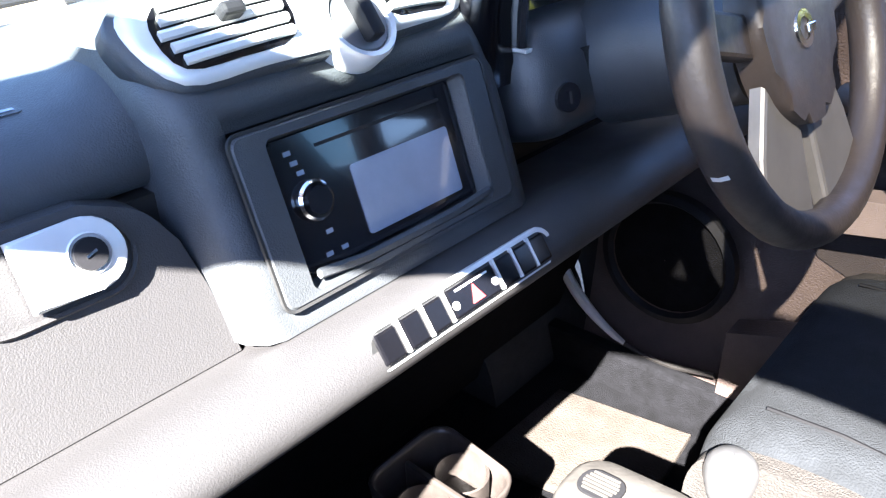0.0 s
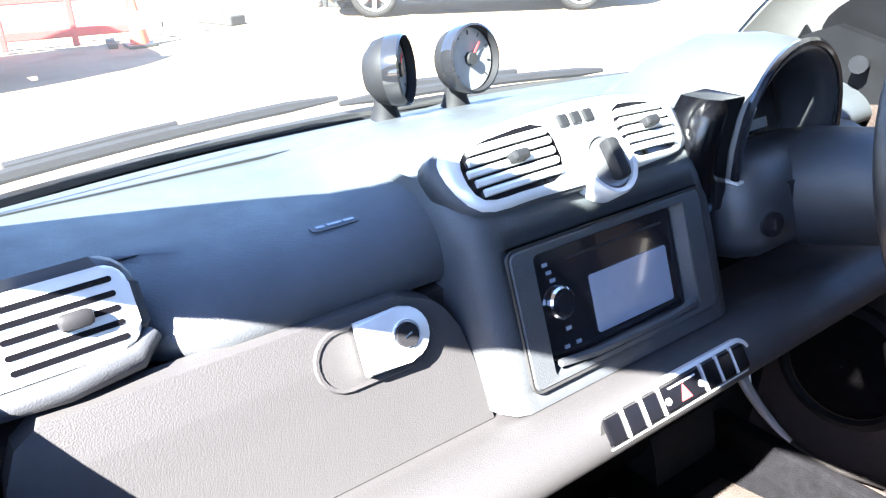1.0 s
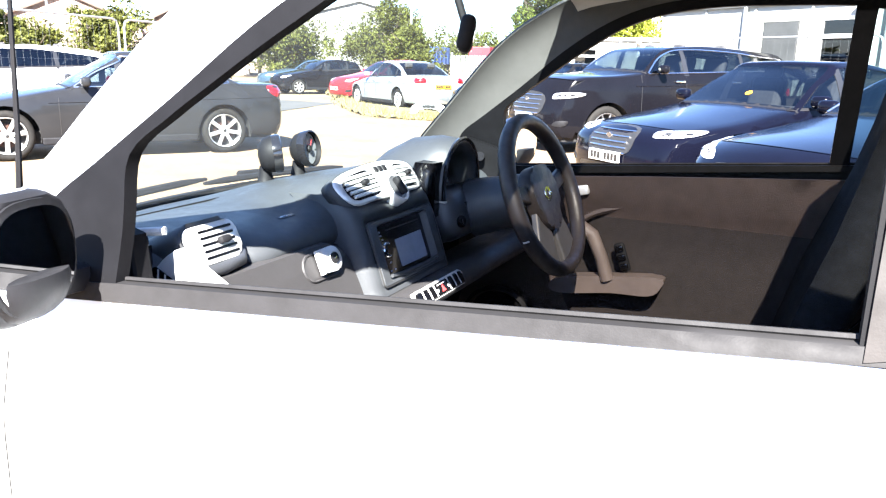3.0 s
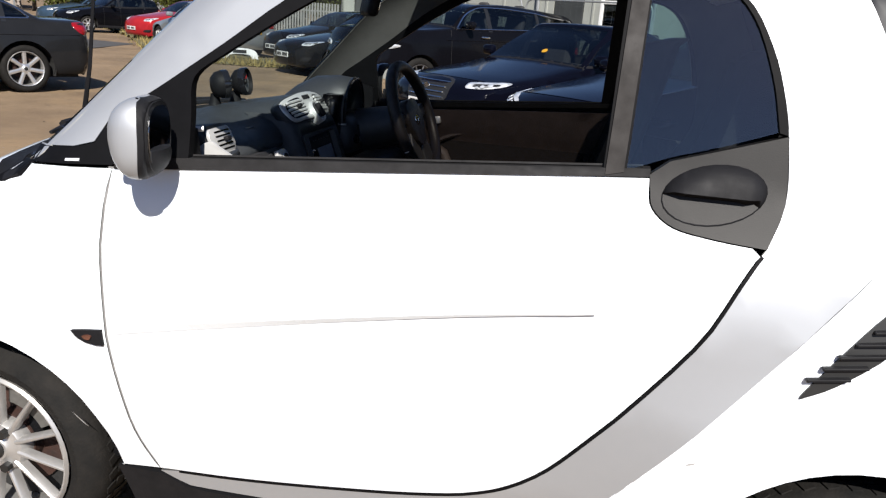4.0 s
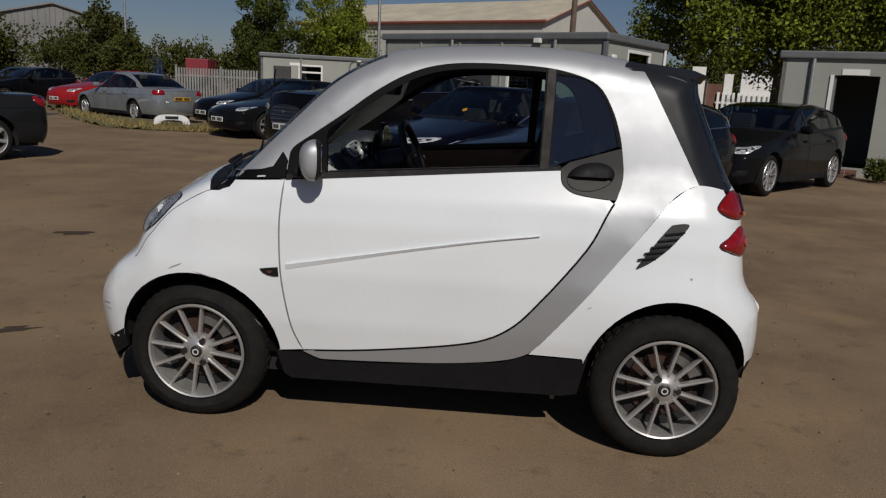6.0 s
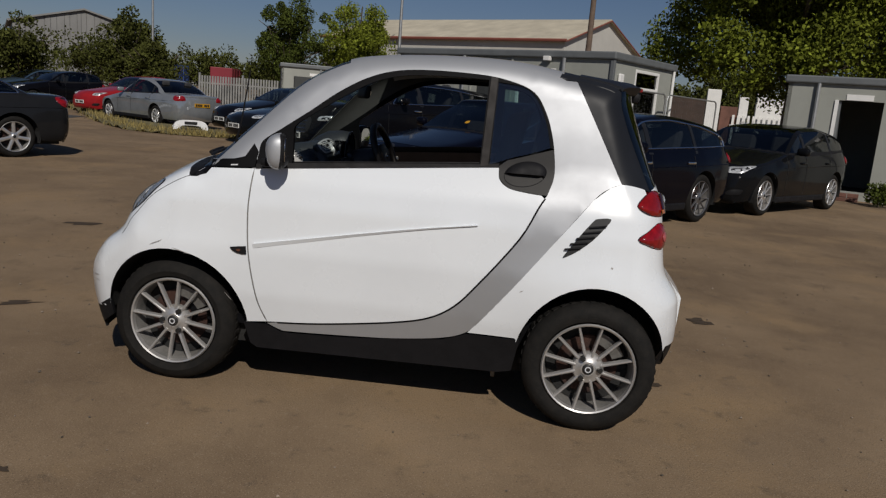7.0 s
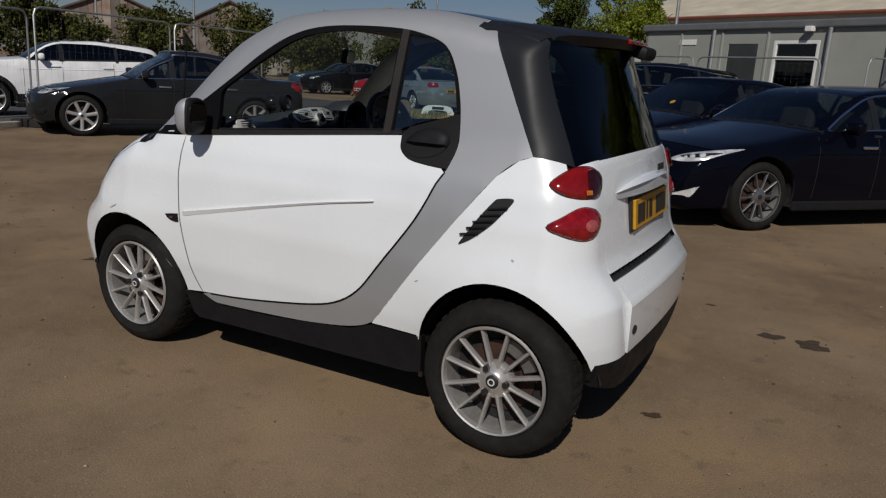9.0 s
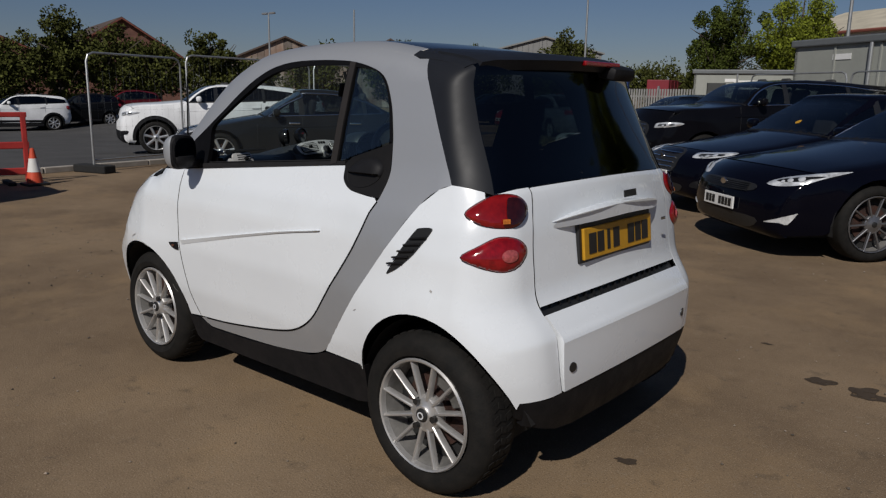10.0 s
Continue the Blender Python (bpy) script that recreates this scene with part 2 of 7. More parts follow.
def tube(points, radius, seg=8, bm=None, cyclic=False):
    own = bm if bm is not None else bmesh.new()
    pts = [Vector(p) for p in points]
    n = len(pts)
    rad = radius if isinstance(radius, (list, tuple)) else [radius] * n
    rings, up = [], None
    for i, p in enumerate(pts):
        a = pts[(i - 1) % n] if cyclic or i else p
        b = pts[(i + 1) % n] if cyclic or i < n - 1 else p
        d = (b - a).normalized()
        if up is None:
            up = d.orthogonal().normalized()
        up = (up - d * up.dot(d)).normalized()
        side = d.cross(up)
        rings.append([own.verts.new(p + rad[i] * (math.cos(2 * math.pi * k / seg) * up + math.sin(2 * math.pi * k / seg) * side)) for k in range(seg)])
    for i in range(n if cyclic else n - 1):
        a, b = rings[i], rings[(i + 1) % n]
        for k in range(seg):
            own.faces.new((a[k], a[(k + 1) % seg], b[(k + 1) % seg], b[k]))
    if not cyclic:
        own.faces.new(rings[0])
        own.faces.new(rings[-1])
    return own


def extrude_poly(poly, depth, m=None, bm=None, bevel=0.0):
    """A prism: the polygon in x, y, from z = 0 to depth."""
    own = bm if bm is not None else bmesh.new()
    m = m or Matrix()
    lo = [own.verts.new(m @ Vector((x, y, 0))) for x, y in poly]
    hi = [own.verts.new(m @ Vector((x, y, depth))) for x, y in poly]
    top = own.faces.new(hi)
    own.faces.new(lo[::-1])
    n = len(poly)
    for i in range(n):
        own.faces.new((lo[i], lo[(i + 1) % n], hi[(i + 1) % n], hi[i]))
    if bevel:
        bmesh.ops.bevel(own, geom=list(top.edges), offset=bevel, segments=2, profile=0.5, affect="EDGES")
    return own


def spline(pts, sub=6, closed=False):
    """Catmull-Rom through 2D or 3D points."""
    p = [np.array(q, float) for q in pts]
    n = len(p)
    out = []
    for i in range(n if closed else n - 1):
        a = p[(i - 1) % n] if closed or i else 2 * p[0] - p[1]
        b, c = p[i], p[(i + 1) % n]
        d = p[(i + 2) % n] if closed or i < n - 2 else 2 * p[-1] - p[-2]
        for k in range(sub):
            t = k / sub
            out.append(0.5 * (2 * b + (c - a) * t + (2 * a - 5 * b + 4 * c - d) * t * t + (3 * b - a - 3 * c + d) * t ** 3))
    if not closed:
        out.append(p[-1])
    return [tuple(q) for q in out]


def arc(cx, cz, r, a0, a1, n=16, rz=None):
    return [(cx + r * math.cos(radians(a0 + (a1 - a0) * k / n)), cz + (rz or r) * math.sin(radians(a0 + (a1 - a0) * k / n))) for k in range(n + 1)]


def dense(poly, step):
    out = []
    n = len(poly)
    for i in range(n):
        a, b = np.array(poly[i], float), np.array(poly[(i + 1) % n], float)
        k = max(1, int(np.ceil(np.linalg.norm(b - a) / step)))
        out += [tuple(a + (b - a) * j / k) for j in range(k)]
    clean = [out[0]]
    for q in out[1:]:
        if math.hypot(q[0] - clean[-1][0], q[1] - clean[-1][1]) > 1e-4:
            clean.append(q)
    if math.hypot(clean[0][0] - clean[-1][0], clean[0][1] - clean[-1][1]) < 1e-4:
        clean.pop()
    return clean


def shrink(poly, d):
    p = np.array(poly, float)
    area = 0.5 * np.sum(p[:, 0] * np.roll(p[:, 1], -1) - np.roll(p[:, 0], -1) * p[:, 1])
    t = np.roll(p, -1, 0) - np.roll(p, 1, 0)
    t /= np.linalg.norm(t, axis=1)[:, None] + 1e-9
    nrm = np.stack([-t[:, 1], t[:, 0]], 1) * (1 if area > 0 else -1)
    return [tuple(q) for q in p + nrm * d]


def inside(poly, pts):
    poly = np.array(poly)
    x, y = pts[:, 0], pts[:, 1]
    r = np.zeros(len(pts), bool)
    j = len(poly) - 1
    for i in range(len(poly)):
        (xi, yi), (xj, yj) = poly[i], poly[j]
        if yi != yj:
            r ^= ((yi > y) != (yj > y)) & (x < (xj - xi) * (y - yi) / (yj - yi) + xi)
        j = i
    return r


def fill(poly, step):
    """Triangles over a flat polygon, with inner points: (points, faces)."""
    edge = dense(poly, step)
    e = np.array(edge)
    gx, gy = np.meshgrid(np.arange(e[:, 0].min(), e[:, 0].max(), step), np.arange(e[:, 1].min(), e[:, 1].max(), step))
    g = np.stack([gx.ravel() + 0.00037, gy.ravel() + 0.00041], 1)
    g = g[inside(edge, g)]
    if len(g):
        far = np.min(np.hypot(g[:, None, 0] - e[None, :, 0], g[:, None, 1] - e[None, :, 1]), 1) > step * 0.5
        g = g[far]
    pts = [Vector(q) for q in edge] + [Vector(q) for q in g]
    n = len(edge)
    vs, _, fs, *_ = delaunay_2d_cdt(pts, [(i, (i + 1) % n) for i in range(n)], [], 0, 1e-6)
    v = np.array([tuple(q) for q in vs])
    f = np.array([t for t in fs if len(t) == 3])
    c = v[f].mean(1)
    return v, f[inside(edge, c)]


def shell(verts, faces, offset):
    """Adds a back sheet and a rim: verts + offset."""
    v, f = np.array(verts, float), [tuple(q) for q in faces]
    n = len(v)
    count = {}
    for q in f:
        for a, b in zip(q, q[1:] + q[:1]):
            count[(a, b)] = count.get((a, b), 0) + 1
    rim = [(a, b) for (a, b) in count if (b, a) not in count]
    out = f + [tuple(i + n for i in q[::-1]) for q in f] + [(b, a, a + n, b + n) for a, b in rim]
    return np.concatenate([v, v + offset]), out


class Body:
    """A car's skin as the rounded meeting of a side profile and a half-width; front at -x, left at -y."""

    def __init__(self, prof, wz, wx, r=0.09, front=0.11, rear=0.07, crown=0.03, w0=0.7, flares=(), rr=None, sub=6, low_front=None, low_rear=None):
        self.pts = prof
        self.sub = sub
        self.line = np.array(spline(prof, sub))
        self.wz, self.wx, self.r, self.fs, self.rs, self.crown, self.w0, self.flares, self.rr = np.array(wz), np.array(wx), r, front, rear, crown, w0, flares, rr or r
        self.fl, self.rl = front if low_front is None else low_front, rear if low_rear is None else low_rear
        self.xf, self.xr = self.line[:, 0].min(), self.line[:, 0].max()
        self.cell, self.x0, self.z0 = .01, self.xf - .5, -.2
        gx = np.arange(self.x0, self.xr + .5, self.cell)
        gz = np.arange(self.z0, self.line[:, 1].max() + .4, self.cell)
        self.table = self.exact(*np.meshgrid(gx, gz, indexing="ij"))

    def exact(self, x, z):
        a, b = self.line, np.roll(self.line, -1, 0)
        best = np.full(x.shape, 1e9)
        ins = np.zeros(x.shape, bool)
        for (ax, az), (bx, bz) in zip(a, b):
            ex, ez = bx - ax, bz - az
            l2 = ex * ex + ez * ez
            if l2 < 1e-12:
                continue
            t = np.clip(((x - ax) * ex + (z - az) * ez) / l2, 0, 1)
            best = np.minimum(best, (x - ax - t * ex) ** 2 + (z - az - t * ez) ** 2)
            if az != bz:
                ins ^= ((az > z) != (bz > z)) & (x < ex * (z - az) / ez + ax)
        d = np.sqrt(best)
        return np.where(ins, -d, d)

    def sd(self, x, z):
        """Signed distance to the profile, from a table."""
        c = self.cell
        u = np.clip((x - self.x0) / c, 0, self.table.shape[0] - 1.001)
        w = np.clip((z - self.z0) / c, 0, self.table.shape[1] - 1.001)
        i, j = u.astype(int), w.astype(int)
        u, w = u - i, w - j
        t = self.table
        return (t[i, j] * (1 - u) + t[i + 1, j] * u) * (1 - w) + (t[i, j + 1] * (1 - u) + t[i + 1, j + 1] * u) * w

    def W(self, x, z):
        w = np.interp(z, self.wz[:, 0], self.wz[:, 1]) - np.interp(x, self.wx[:, 0], self.wx[:, 1])
        for fx, fz, sx, sz, k in self.flares:
            w = w + k * np.exp(-((x - fx) / sx) ** 2 - ((z - fz) / sz) ** 2)
        return w

    def rad(self, x):
        t = np.clip((x / self.xr - 0.55) / 0.35, 0, 1)
        return self.r + (self.rr - self.r) * t * t * (3 - 2 * t)

    def sweep(self, x, y, z):
        q = np.minimum(np.abs(y) / self.w0, 1.15) ** 2
        lf = np.clip((-x - 0.12 * abs(self.xf)) / (0.5 * abs(self.xf)), 0, 1)
        lr = np.clip((x - 0.3 * self.xr) / (0.45 * self.xr), 0, 1)
        fs, rs = np.interp(z, [.50, .78], [self.fl, self.fs]), np.interp(z, [.95, 1.45], [self.rl, self.rs])
        return q * (fs * lf - rs * lr), q

    def F(self, x, y, z):
        dx, q = self.sweep(x, y, z)
        d1 = self.sd(x - dx, z + self.crown * q)
        d2 = np.abs(y) - self.W(x, z)
        r = self.rad(x)
        u, v = np.maximum(d1 + r, 0), np.maximum(d2 + r, 0)
        return np.where((u > 0) | (v > 0), np.hypot(u, v) - r, np.maximum(d1, d2))

    def slope(self, p, e=.012):
        """Outward normals at points on the skin, so that shading runs on from panel to panel."""
        x, y, z = p[:, 0], p[:, 1], p[:, 2]
        g = np.stack([self.F(x + e, y, z) - self.F(x - e, y, z), self.F(x, y + e, z) - self.F(x, y - e, z), self.F(x, y, z + e) - self.F(x, y, z - e)], -1)
        return g / (np.linalg.norm(g, axis=1)[:, None] + 1e-9)

    def side_y(self, x, z):
        x, z = np.asarray(x, float), np.asarray(z, float)
        lo, hi = np.zeros_like(x), np.full_like(x, 1.4)
        for _ in range(18):
            mid = (lo + hi) / 2
            inn = self.F(x, mid, z) < 0
            lo, hi = np.where(inn, mid, lo), np.where(inn, hi, mid)
        return lo

    def at(self, s):
        s = np.clip(np.asarray(s, float), 0, len(self.pts) - 1) * self.sub
        k = np.clip(s.astype(int), 0, len(self.line) - 2)
        return self.line[k] + (s - k)[..., None] * (self.line[k + 1] - self.line[k])

    def normal(self, s):
        d = self.at(np.asarray(s) + 0.08) - self.at(np.asarray(s) - 0.08)
        d /= np.linalg.norm(d, axis=-1)[..., None] + 1e-9
        return np.stack([-d[..., 1], d[..., 0]], -1)

    def edge(self, s0, s1, n=None):
        """Where the side meets the top skin: (x, z) points."""
        n = n or max(2, int(abs(s1 - s0) * 4))
        s = np.linspace(s0, s1, n + 1)
        p, nr = self.at(s), self.normal(s)
        x, z = p[:, 0].copy(), p[:, 1].copy()
        y = np.full(len(s), self.w0 * 0.9)
        for _ in range(4):
            dx, q = self.sweep(x, y, z)
            rr = self.rad(x)
            x = p[:, 0] - nr[:, 0] * 0.3 * rr + dx
            z = p[:, 1] - nr[:, 1] * 0.3 * rr - self.crown * q
            y = self.side_y(x, z)
        return [(float(a), float(b)) for a, b in zip(x, z)]

    def cap(self, s0, s1, v0=-1.0, v1=1.0, ns=None, nv=14, lift=0.0):
        """Part of the top, front or rear skin as grid points."""
        ns = ns or max(2, int(abs(s1 - s0) * 4))
        s = np.linspace(s0, s1, ns + 1)
        e = np.array(self.edge(s0, s1, ns))
        ye = self.side_y(e[:, 0], e[:, 1])
        ang = np.linspace(math.asin(v0), math.asin(v1), nv + 1)
        v = np.sin(ang)
        nr = self.normal(s)
        y = ye[:, None] * v[None]
        p = self.at(s)
        x0 = np.repeat(p[:, 0:1], nv + 1, 1)
        z0 = np.repeat(p[:, 1:2], nv + 1, 1)
        dx, q = self.sweep(x0, y, z0)
        x0, z0 = x0 + dx, z0 - self.crown * q
        nx, nz = np.repeat(nr[:, 0:1], nv + 1, 1), np.repeat(nr[:, 1:2], nv + 1, 1)
        lo, hi = np.full(y.shape, -0.25), np.full(y.shape, 0.12)
        for _ in range(18):
            mid = (lo + hi) / 2
            inn = self.F(x0 + mid * nx, y, z0 + mid * nz) < 0
            lo, hi = np.where(inn, mid, lo), np.where(inn, hi, mid)
        t = lo + lift
        verts = np.stack([x0 + t * nx, y, z0 + t * nz], -1).reshape(-1, 3)
        faces = [(i * (nv + 1) + j, (i + 1) * (nv + 1) + j, (i + 1) * (nv + 1) + j + 1, i * (nv + 1) + j + 1) for i in range(ns) for j in range(nv)]
        off = np.stack([-nx, 0 * nx, -nz], -1).reshape(-1, 3)
        return verts, faces, off

    def side(self, poly, sign=-1, step=0.05, lift=0.0, gap=0.0):
        v, f = fill(shrink(poly, gap) if gap else poly, step)
        y = self.side_y(v[:, 0], v[:, 1]) + lift
        verts = np.stack([v[:, 0], sign * y, v[:, 1]], -1)
        f = [tuple(q) for q in f]
        a, b, c = (np.array(verts[i]) for i in f[0])
        if np.cross(b - a, c - a)[1] * sign < 0:
            f = [q[::-1] for q in f]
        return verts, f, np.stack([0 * y, -sign * np.ones(len(y)), 0 * y], -1)

    def wrap(self, s0, s1, v, line, sign=-1, ns=36, nu=16):
        """A panel round a rear corner: from the top skin at width share v to a line of (x, z) on the side."""
        a = self.cap(s0, s1, v, min(1, v + .01), ns=ns, nv=1)[0].reshape(ns + 1, 2, 3)[:, 0]
        a[:, 1] = -np.abs(a[:, 1])
        prof = self.at(np.linspace(s0, s1, ns + 1))
        u = np.concatenate([[0], np.cumsum(np.linalg.norm(np.diff(prof, axis=0), axis=1))])
        ln = np.array(line)
        w = np.concatenate([[0], np.cumsum(np.linalg.norm(np.diff(ln, axis=0), axis=1))])
        bx, bz = np.interp(u / u[-1], w / w[-1], ln[:, 0]), np.interp(u / u[-1], w / w[-1], ln[:, 1])
        b = np.stack([bx, -self.side_y(bx, bz), bz], -1)
        nr = self.normal(np.linspace(s0, s1, ns + 1))
        inn = np.stack([-nr[:, 0], np.ones(ns + 1), -nr[:, 1]], -1)
        t = np.linspace(0, 1, nu + 1)[None, :, None]
        goal = a[:, None] * (1 - t) + b[:, None] * t
        eye = np.repeat(((a + b) / 2 + .16 * inn)[:, None], nu + 1, 1)
        way = goal - eye
        way /= np.linalg.norm(way, axis=-1)[..., None]
        p = self.ray(eye.reshape(-1, 3), way.reshape(-1, 3)).reshape(ns + 1, nu + 1, 3)
        for _ in range(3):
            p[1:-1, 1:-1] = .5 * p[1:-1, 1:-1] + .125 * (p[:-2, 1:-1] + p[2:, 1:-1] + p[1:-1, :-2] + p[1:-1, 2:])
        f = [(i * (nu + 1) + j, (i + 1) * (nu + 1) + j, (i + 1) * (nu + 1) + j + 1, i * (nu + 1) + j + 1) for i in range(ns) for j in range(nu)]
        off = -way
        p[..., 1] *= -sign
        off[..., 1] *= -sign
        p, off = p.reshape(-1, 3), off.reshape(-1, 3)
        q = f[len(f) // 2]
        if np.dot(np.cross(p[q[1]] - p[q[0]], p[q[2]] - p[q[0]]), off[q[0]]) > 0:
            f = [g[::-1] for g in f]
        return p, f, off

    def ray(self, eye, way):
        """Where rays from inside leave the skin."""
        eye, way = np.asarray(eye, float), np.asarray(way, float)
        lo, hi = np.zeros(len(eye)), np.full(len(eye), 1.2)
        for _ in range(20):
            mid = (lo + hi) / 2
            p = eye + mid[:, None] * way
            inn = self.F(p[:, 0], p[:, 1], p[:, 2]) < 0
            lo, hi = np.where(inn, mid, lo), np.where(inn, hi, mid)
        return eye + lo[:, None] * way

    def badge(self, centre, way, right, poly, step=0.02, lift=0.006, dome=0.0):
        """A patch laid on the skin, seen along -way: poly in (right, up) metres round the centre, which lies inside."""
        w = np.array(Vector(way).normalized())
        r = np.array(Vector(right).normalized())
        u = np.cross(w, r)
        if u[2] < 0:
            u = -u
        v, f = fill(poly, step)
        eye = np.array(centre) + v[:, 0:1] * r + v[:, 1:2] * u
        p = self.ray(eye, np.repeat(w[None], len(eye), 0))
        if dome:
            e = np.array(dense(poly, step))
            d = np.min(np.hypot(v[:, None, 0] - e[None, :, 0], v[:, None, 1] - e[None, :, 1]), 1)
            k = d / max(d.max(), 1e-6)
            p = p + w * (dome * np.sqrt(np.clip(1 - (1 - k) ** 2, 0, 1)))[:, None]
        f = [tuple(q) for q in f]
        a, b, c = (p[i] for i in f[0])
        if np.dot(np.cross(b - a, c - a), w) < 0:
            f = [q[::-1] for q in f]
        return p + w * lift, f, np.repeat(-w[None], len(p), 0)


def skin(name, data, material, parent, thick=0.012, label="", mats=None, inner=None, body=None):
    v, f, off = data
    n = len(f)
    v2, f2 = shell(v, f, off * thick) if thick else (v, f)
    ob = obj(name, v2, f2, material, parent, label, True, [inner] if inner else None)
    if inner:
        ids = [0] * len(f2)
        for i in range(n, len(f2)):
            ids[i] = 1
        ob.data.polygons.foreach_set("material_index", ids)
    ob.data.set_sharp_from_angle(angle=radians(50))
    if body is not None:
        nr = body.slope(np.array(v, float))
        ob.data.normals_split_custom_set_from_vertices([tuple(q) for q in (np.concatenate([nr, -nr]) if thick else nr)])
    return ob


# ---- wheels ----
def wheel(parent, m, r=0.285, rim_r=0.19, width=0.16, spokes=12, alloy=None, detail=True, bolts=3, bolt0=0):
    """A wheel whose outer face looks along +z of m: tyre, rim, spokes, hub, brake disc."""
    alloy = alloy or ALLOY
    w = width
    root = new("wheel")
    root.parent = parent
    root.matrix_basis = m
    prof = [(rim_r, -0.02), (rim_r + 0.012, 0.0), (rim_r + 0.4 * (r - rim_r), 0.008), (r - 0.03, 0.0), (r - 0.008, -0.018), (r - 0.002, -0.04), (r - 0.002, -w + 0.04), (r - 0.008, -w + 0.015), (rim_r, -w)]
    part("tyre", lathe(prof, 48 if detail else 28), RUBBER, root, smooth=True)
    if detail:
        bm = bmesh.new()
        for k in range(44):
            for zz, tw in ((-0.055, 0.3), (-0.088, -0.3), (-0.120, 0.3)):
                a = 2 * math.pi * k / 44
                box((0.004, 0.022, 0.028), Matrix.Rotation(a, 4, "Z") @ Matrix.Translation((r - 0.0012, 0, zz)) @ Matrix.Rotation(tw, 4, "X"), bm=bm)
        part("tread", bm, RUBBER, root)
    rp = [(rim_r + 0.003, -0.004), (rim_r - 0.002, 0.003), (rim_r - 0.008, 0.0), (rim_r - 0.012, -0.02), (rim_r - 0.016, -0.04), (rim_r - 0.022, -w + 0.02), (rim_r - 0.02, -w)]
    part("rim", lathe(rp[:4], 48 if detail else 28), alloy, root, smooth=True)
    part("barrel", lathe(rp[3:], 48 if detail else 28), BARREL, root, "dull brake-dusted inner rim", smooth=True)
    hub_r = rim_r * (0.34 if spokes > 8 else 0.32)
    for k in range(spokes):
        a = 2 * math.pi * (k + 0.5) / spokes
        bm = bmesh.new()
        w0, w1 = (0.0100, 0.0088) if spokes > 8 else (0.034, 0.042)
        z0, z1 = -0.018, -0.006
        if spokes > 8:
            w0, w1 = w0 * rim_r / 0.19, w1 * rim_r / 0.19
        ra, rb = hub_r * 0.8, rim_r - 0.008
        vs = []
        for rad, hw, zt in ((ra, w0 * 0.8, z0 + 0.004), ((ra + rb) / 2, (w0 + w1) * 0.36, z0 + 0.008), (rb, w1 * 0.72, z1)):
            vs.append([bm.verts.new((rad, -hw, zt - 0.024)), bm.verts.new((rad, -hw * 0.8, zt - 0.004)), bm.verts.new((rad, -hw * 0.3, zt)), bm.verts.new((rad, hw * 0.3, zt)), bm.verts.new((rad, hw * 0.8, zt - 0.004)), bm.verts.new((rad, hw, zt - 0.024))])
        for i in range(2):
            for j in range(6):
                bm.faces.new((vs[i][j], vs[i][(j + 1) % 6], vs[i + 1][(j + 1) % 6], vs[i + 1][j]))
        bm.faces.new(vs[0])
        bm.faces.new(vs[2])
        bmesh.ops.rotate(bm, verts=bm.verts, matrix=Matrix.Rotation(a, 3, "Z"))
        part("spoke", bm, alloy, root, smooth=True)
    part("hub", lathe([(0.001, -0.008), (hub_r * 0.45, -0.008), (hub_r * 0.55, -0.014), (hub_r * 0.92, -0.018), (hub_r, -0.026), (hub_r, -0.06)], 32), alloy, root, smooth=True)
    part("hub_cap", lathe([(0.001, 0.0), (0.013, 0.0), (0.020, -0.002), (0.024, -0.004), (0.025, -0.012)], 24), INK, root, "dark centre cap with a pale ring", smooth=True)
    if detail:
        part("ring", lathe([(0.009, 0.0006), (0.009, 0.0022), (0.0135, 0.0022), (0.0135, 0.0006)], 24), ICON, root)
        for k in range(bolts):
            a = 2 * math.pi * k / bolts + radians(bolt0)
            part("bolt", cyl(0.0125, 0.0125, 0.024, pose(hub_r * 0.76 * math.cos(a), hub_r * 0.76 * math.sin(a), -0.012), 6), INK, root)
    part("brake_disc", lathe([(0.03, -0.055), (rim_r * 0.36, -0.055), (rim_r * 0.38, -0.082), (rim_r * 0.66, -0.082), (rim_r * 0.66, -0.098), (0.03, -0.09)], 32), RUST, root, smooth=True)
    if detail:
        part("caliper", extrude_poly(arc(0, 0, rim_r * 0.80, 20, 75, 8) + arc(0, 0, rim_r * 0.55, 75, 20, 8), 0.05, pose(0, 0, -0.100)), CALIPER, root, "grey brake caliper")
    part("backing", cyl(rim_r - 0.022, rim_r - 0.022, 0.01, pose(0, 0, -0.100), 28), WELL, root)
    return root


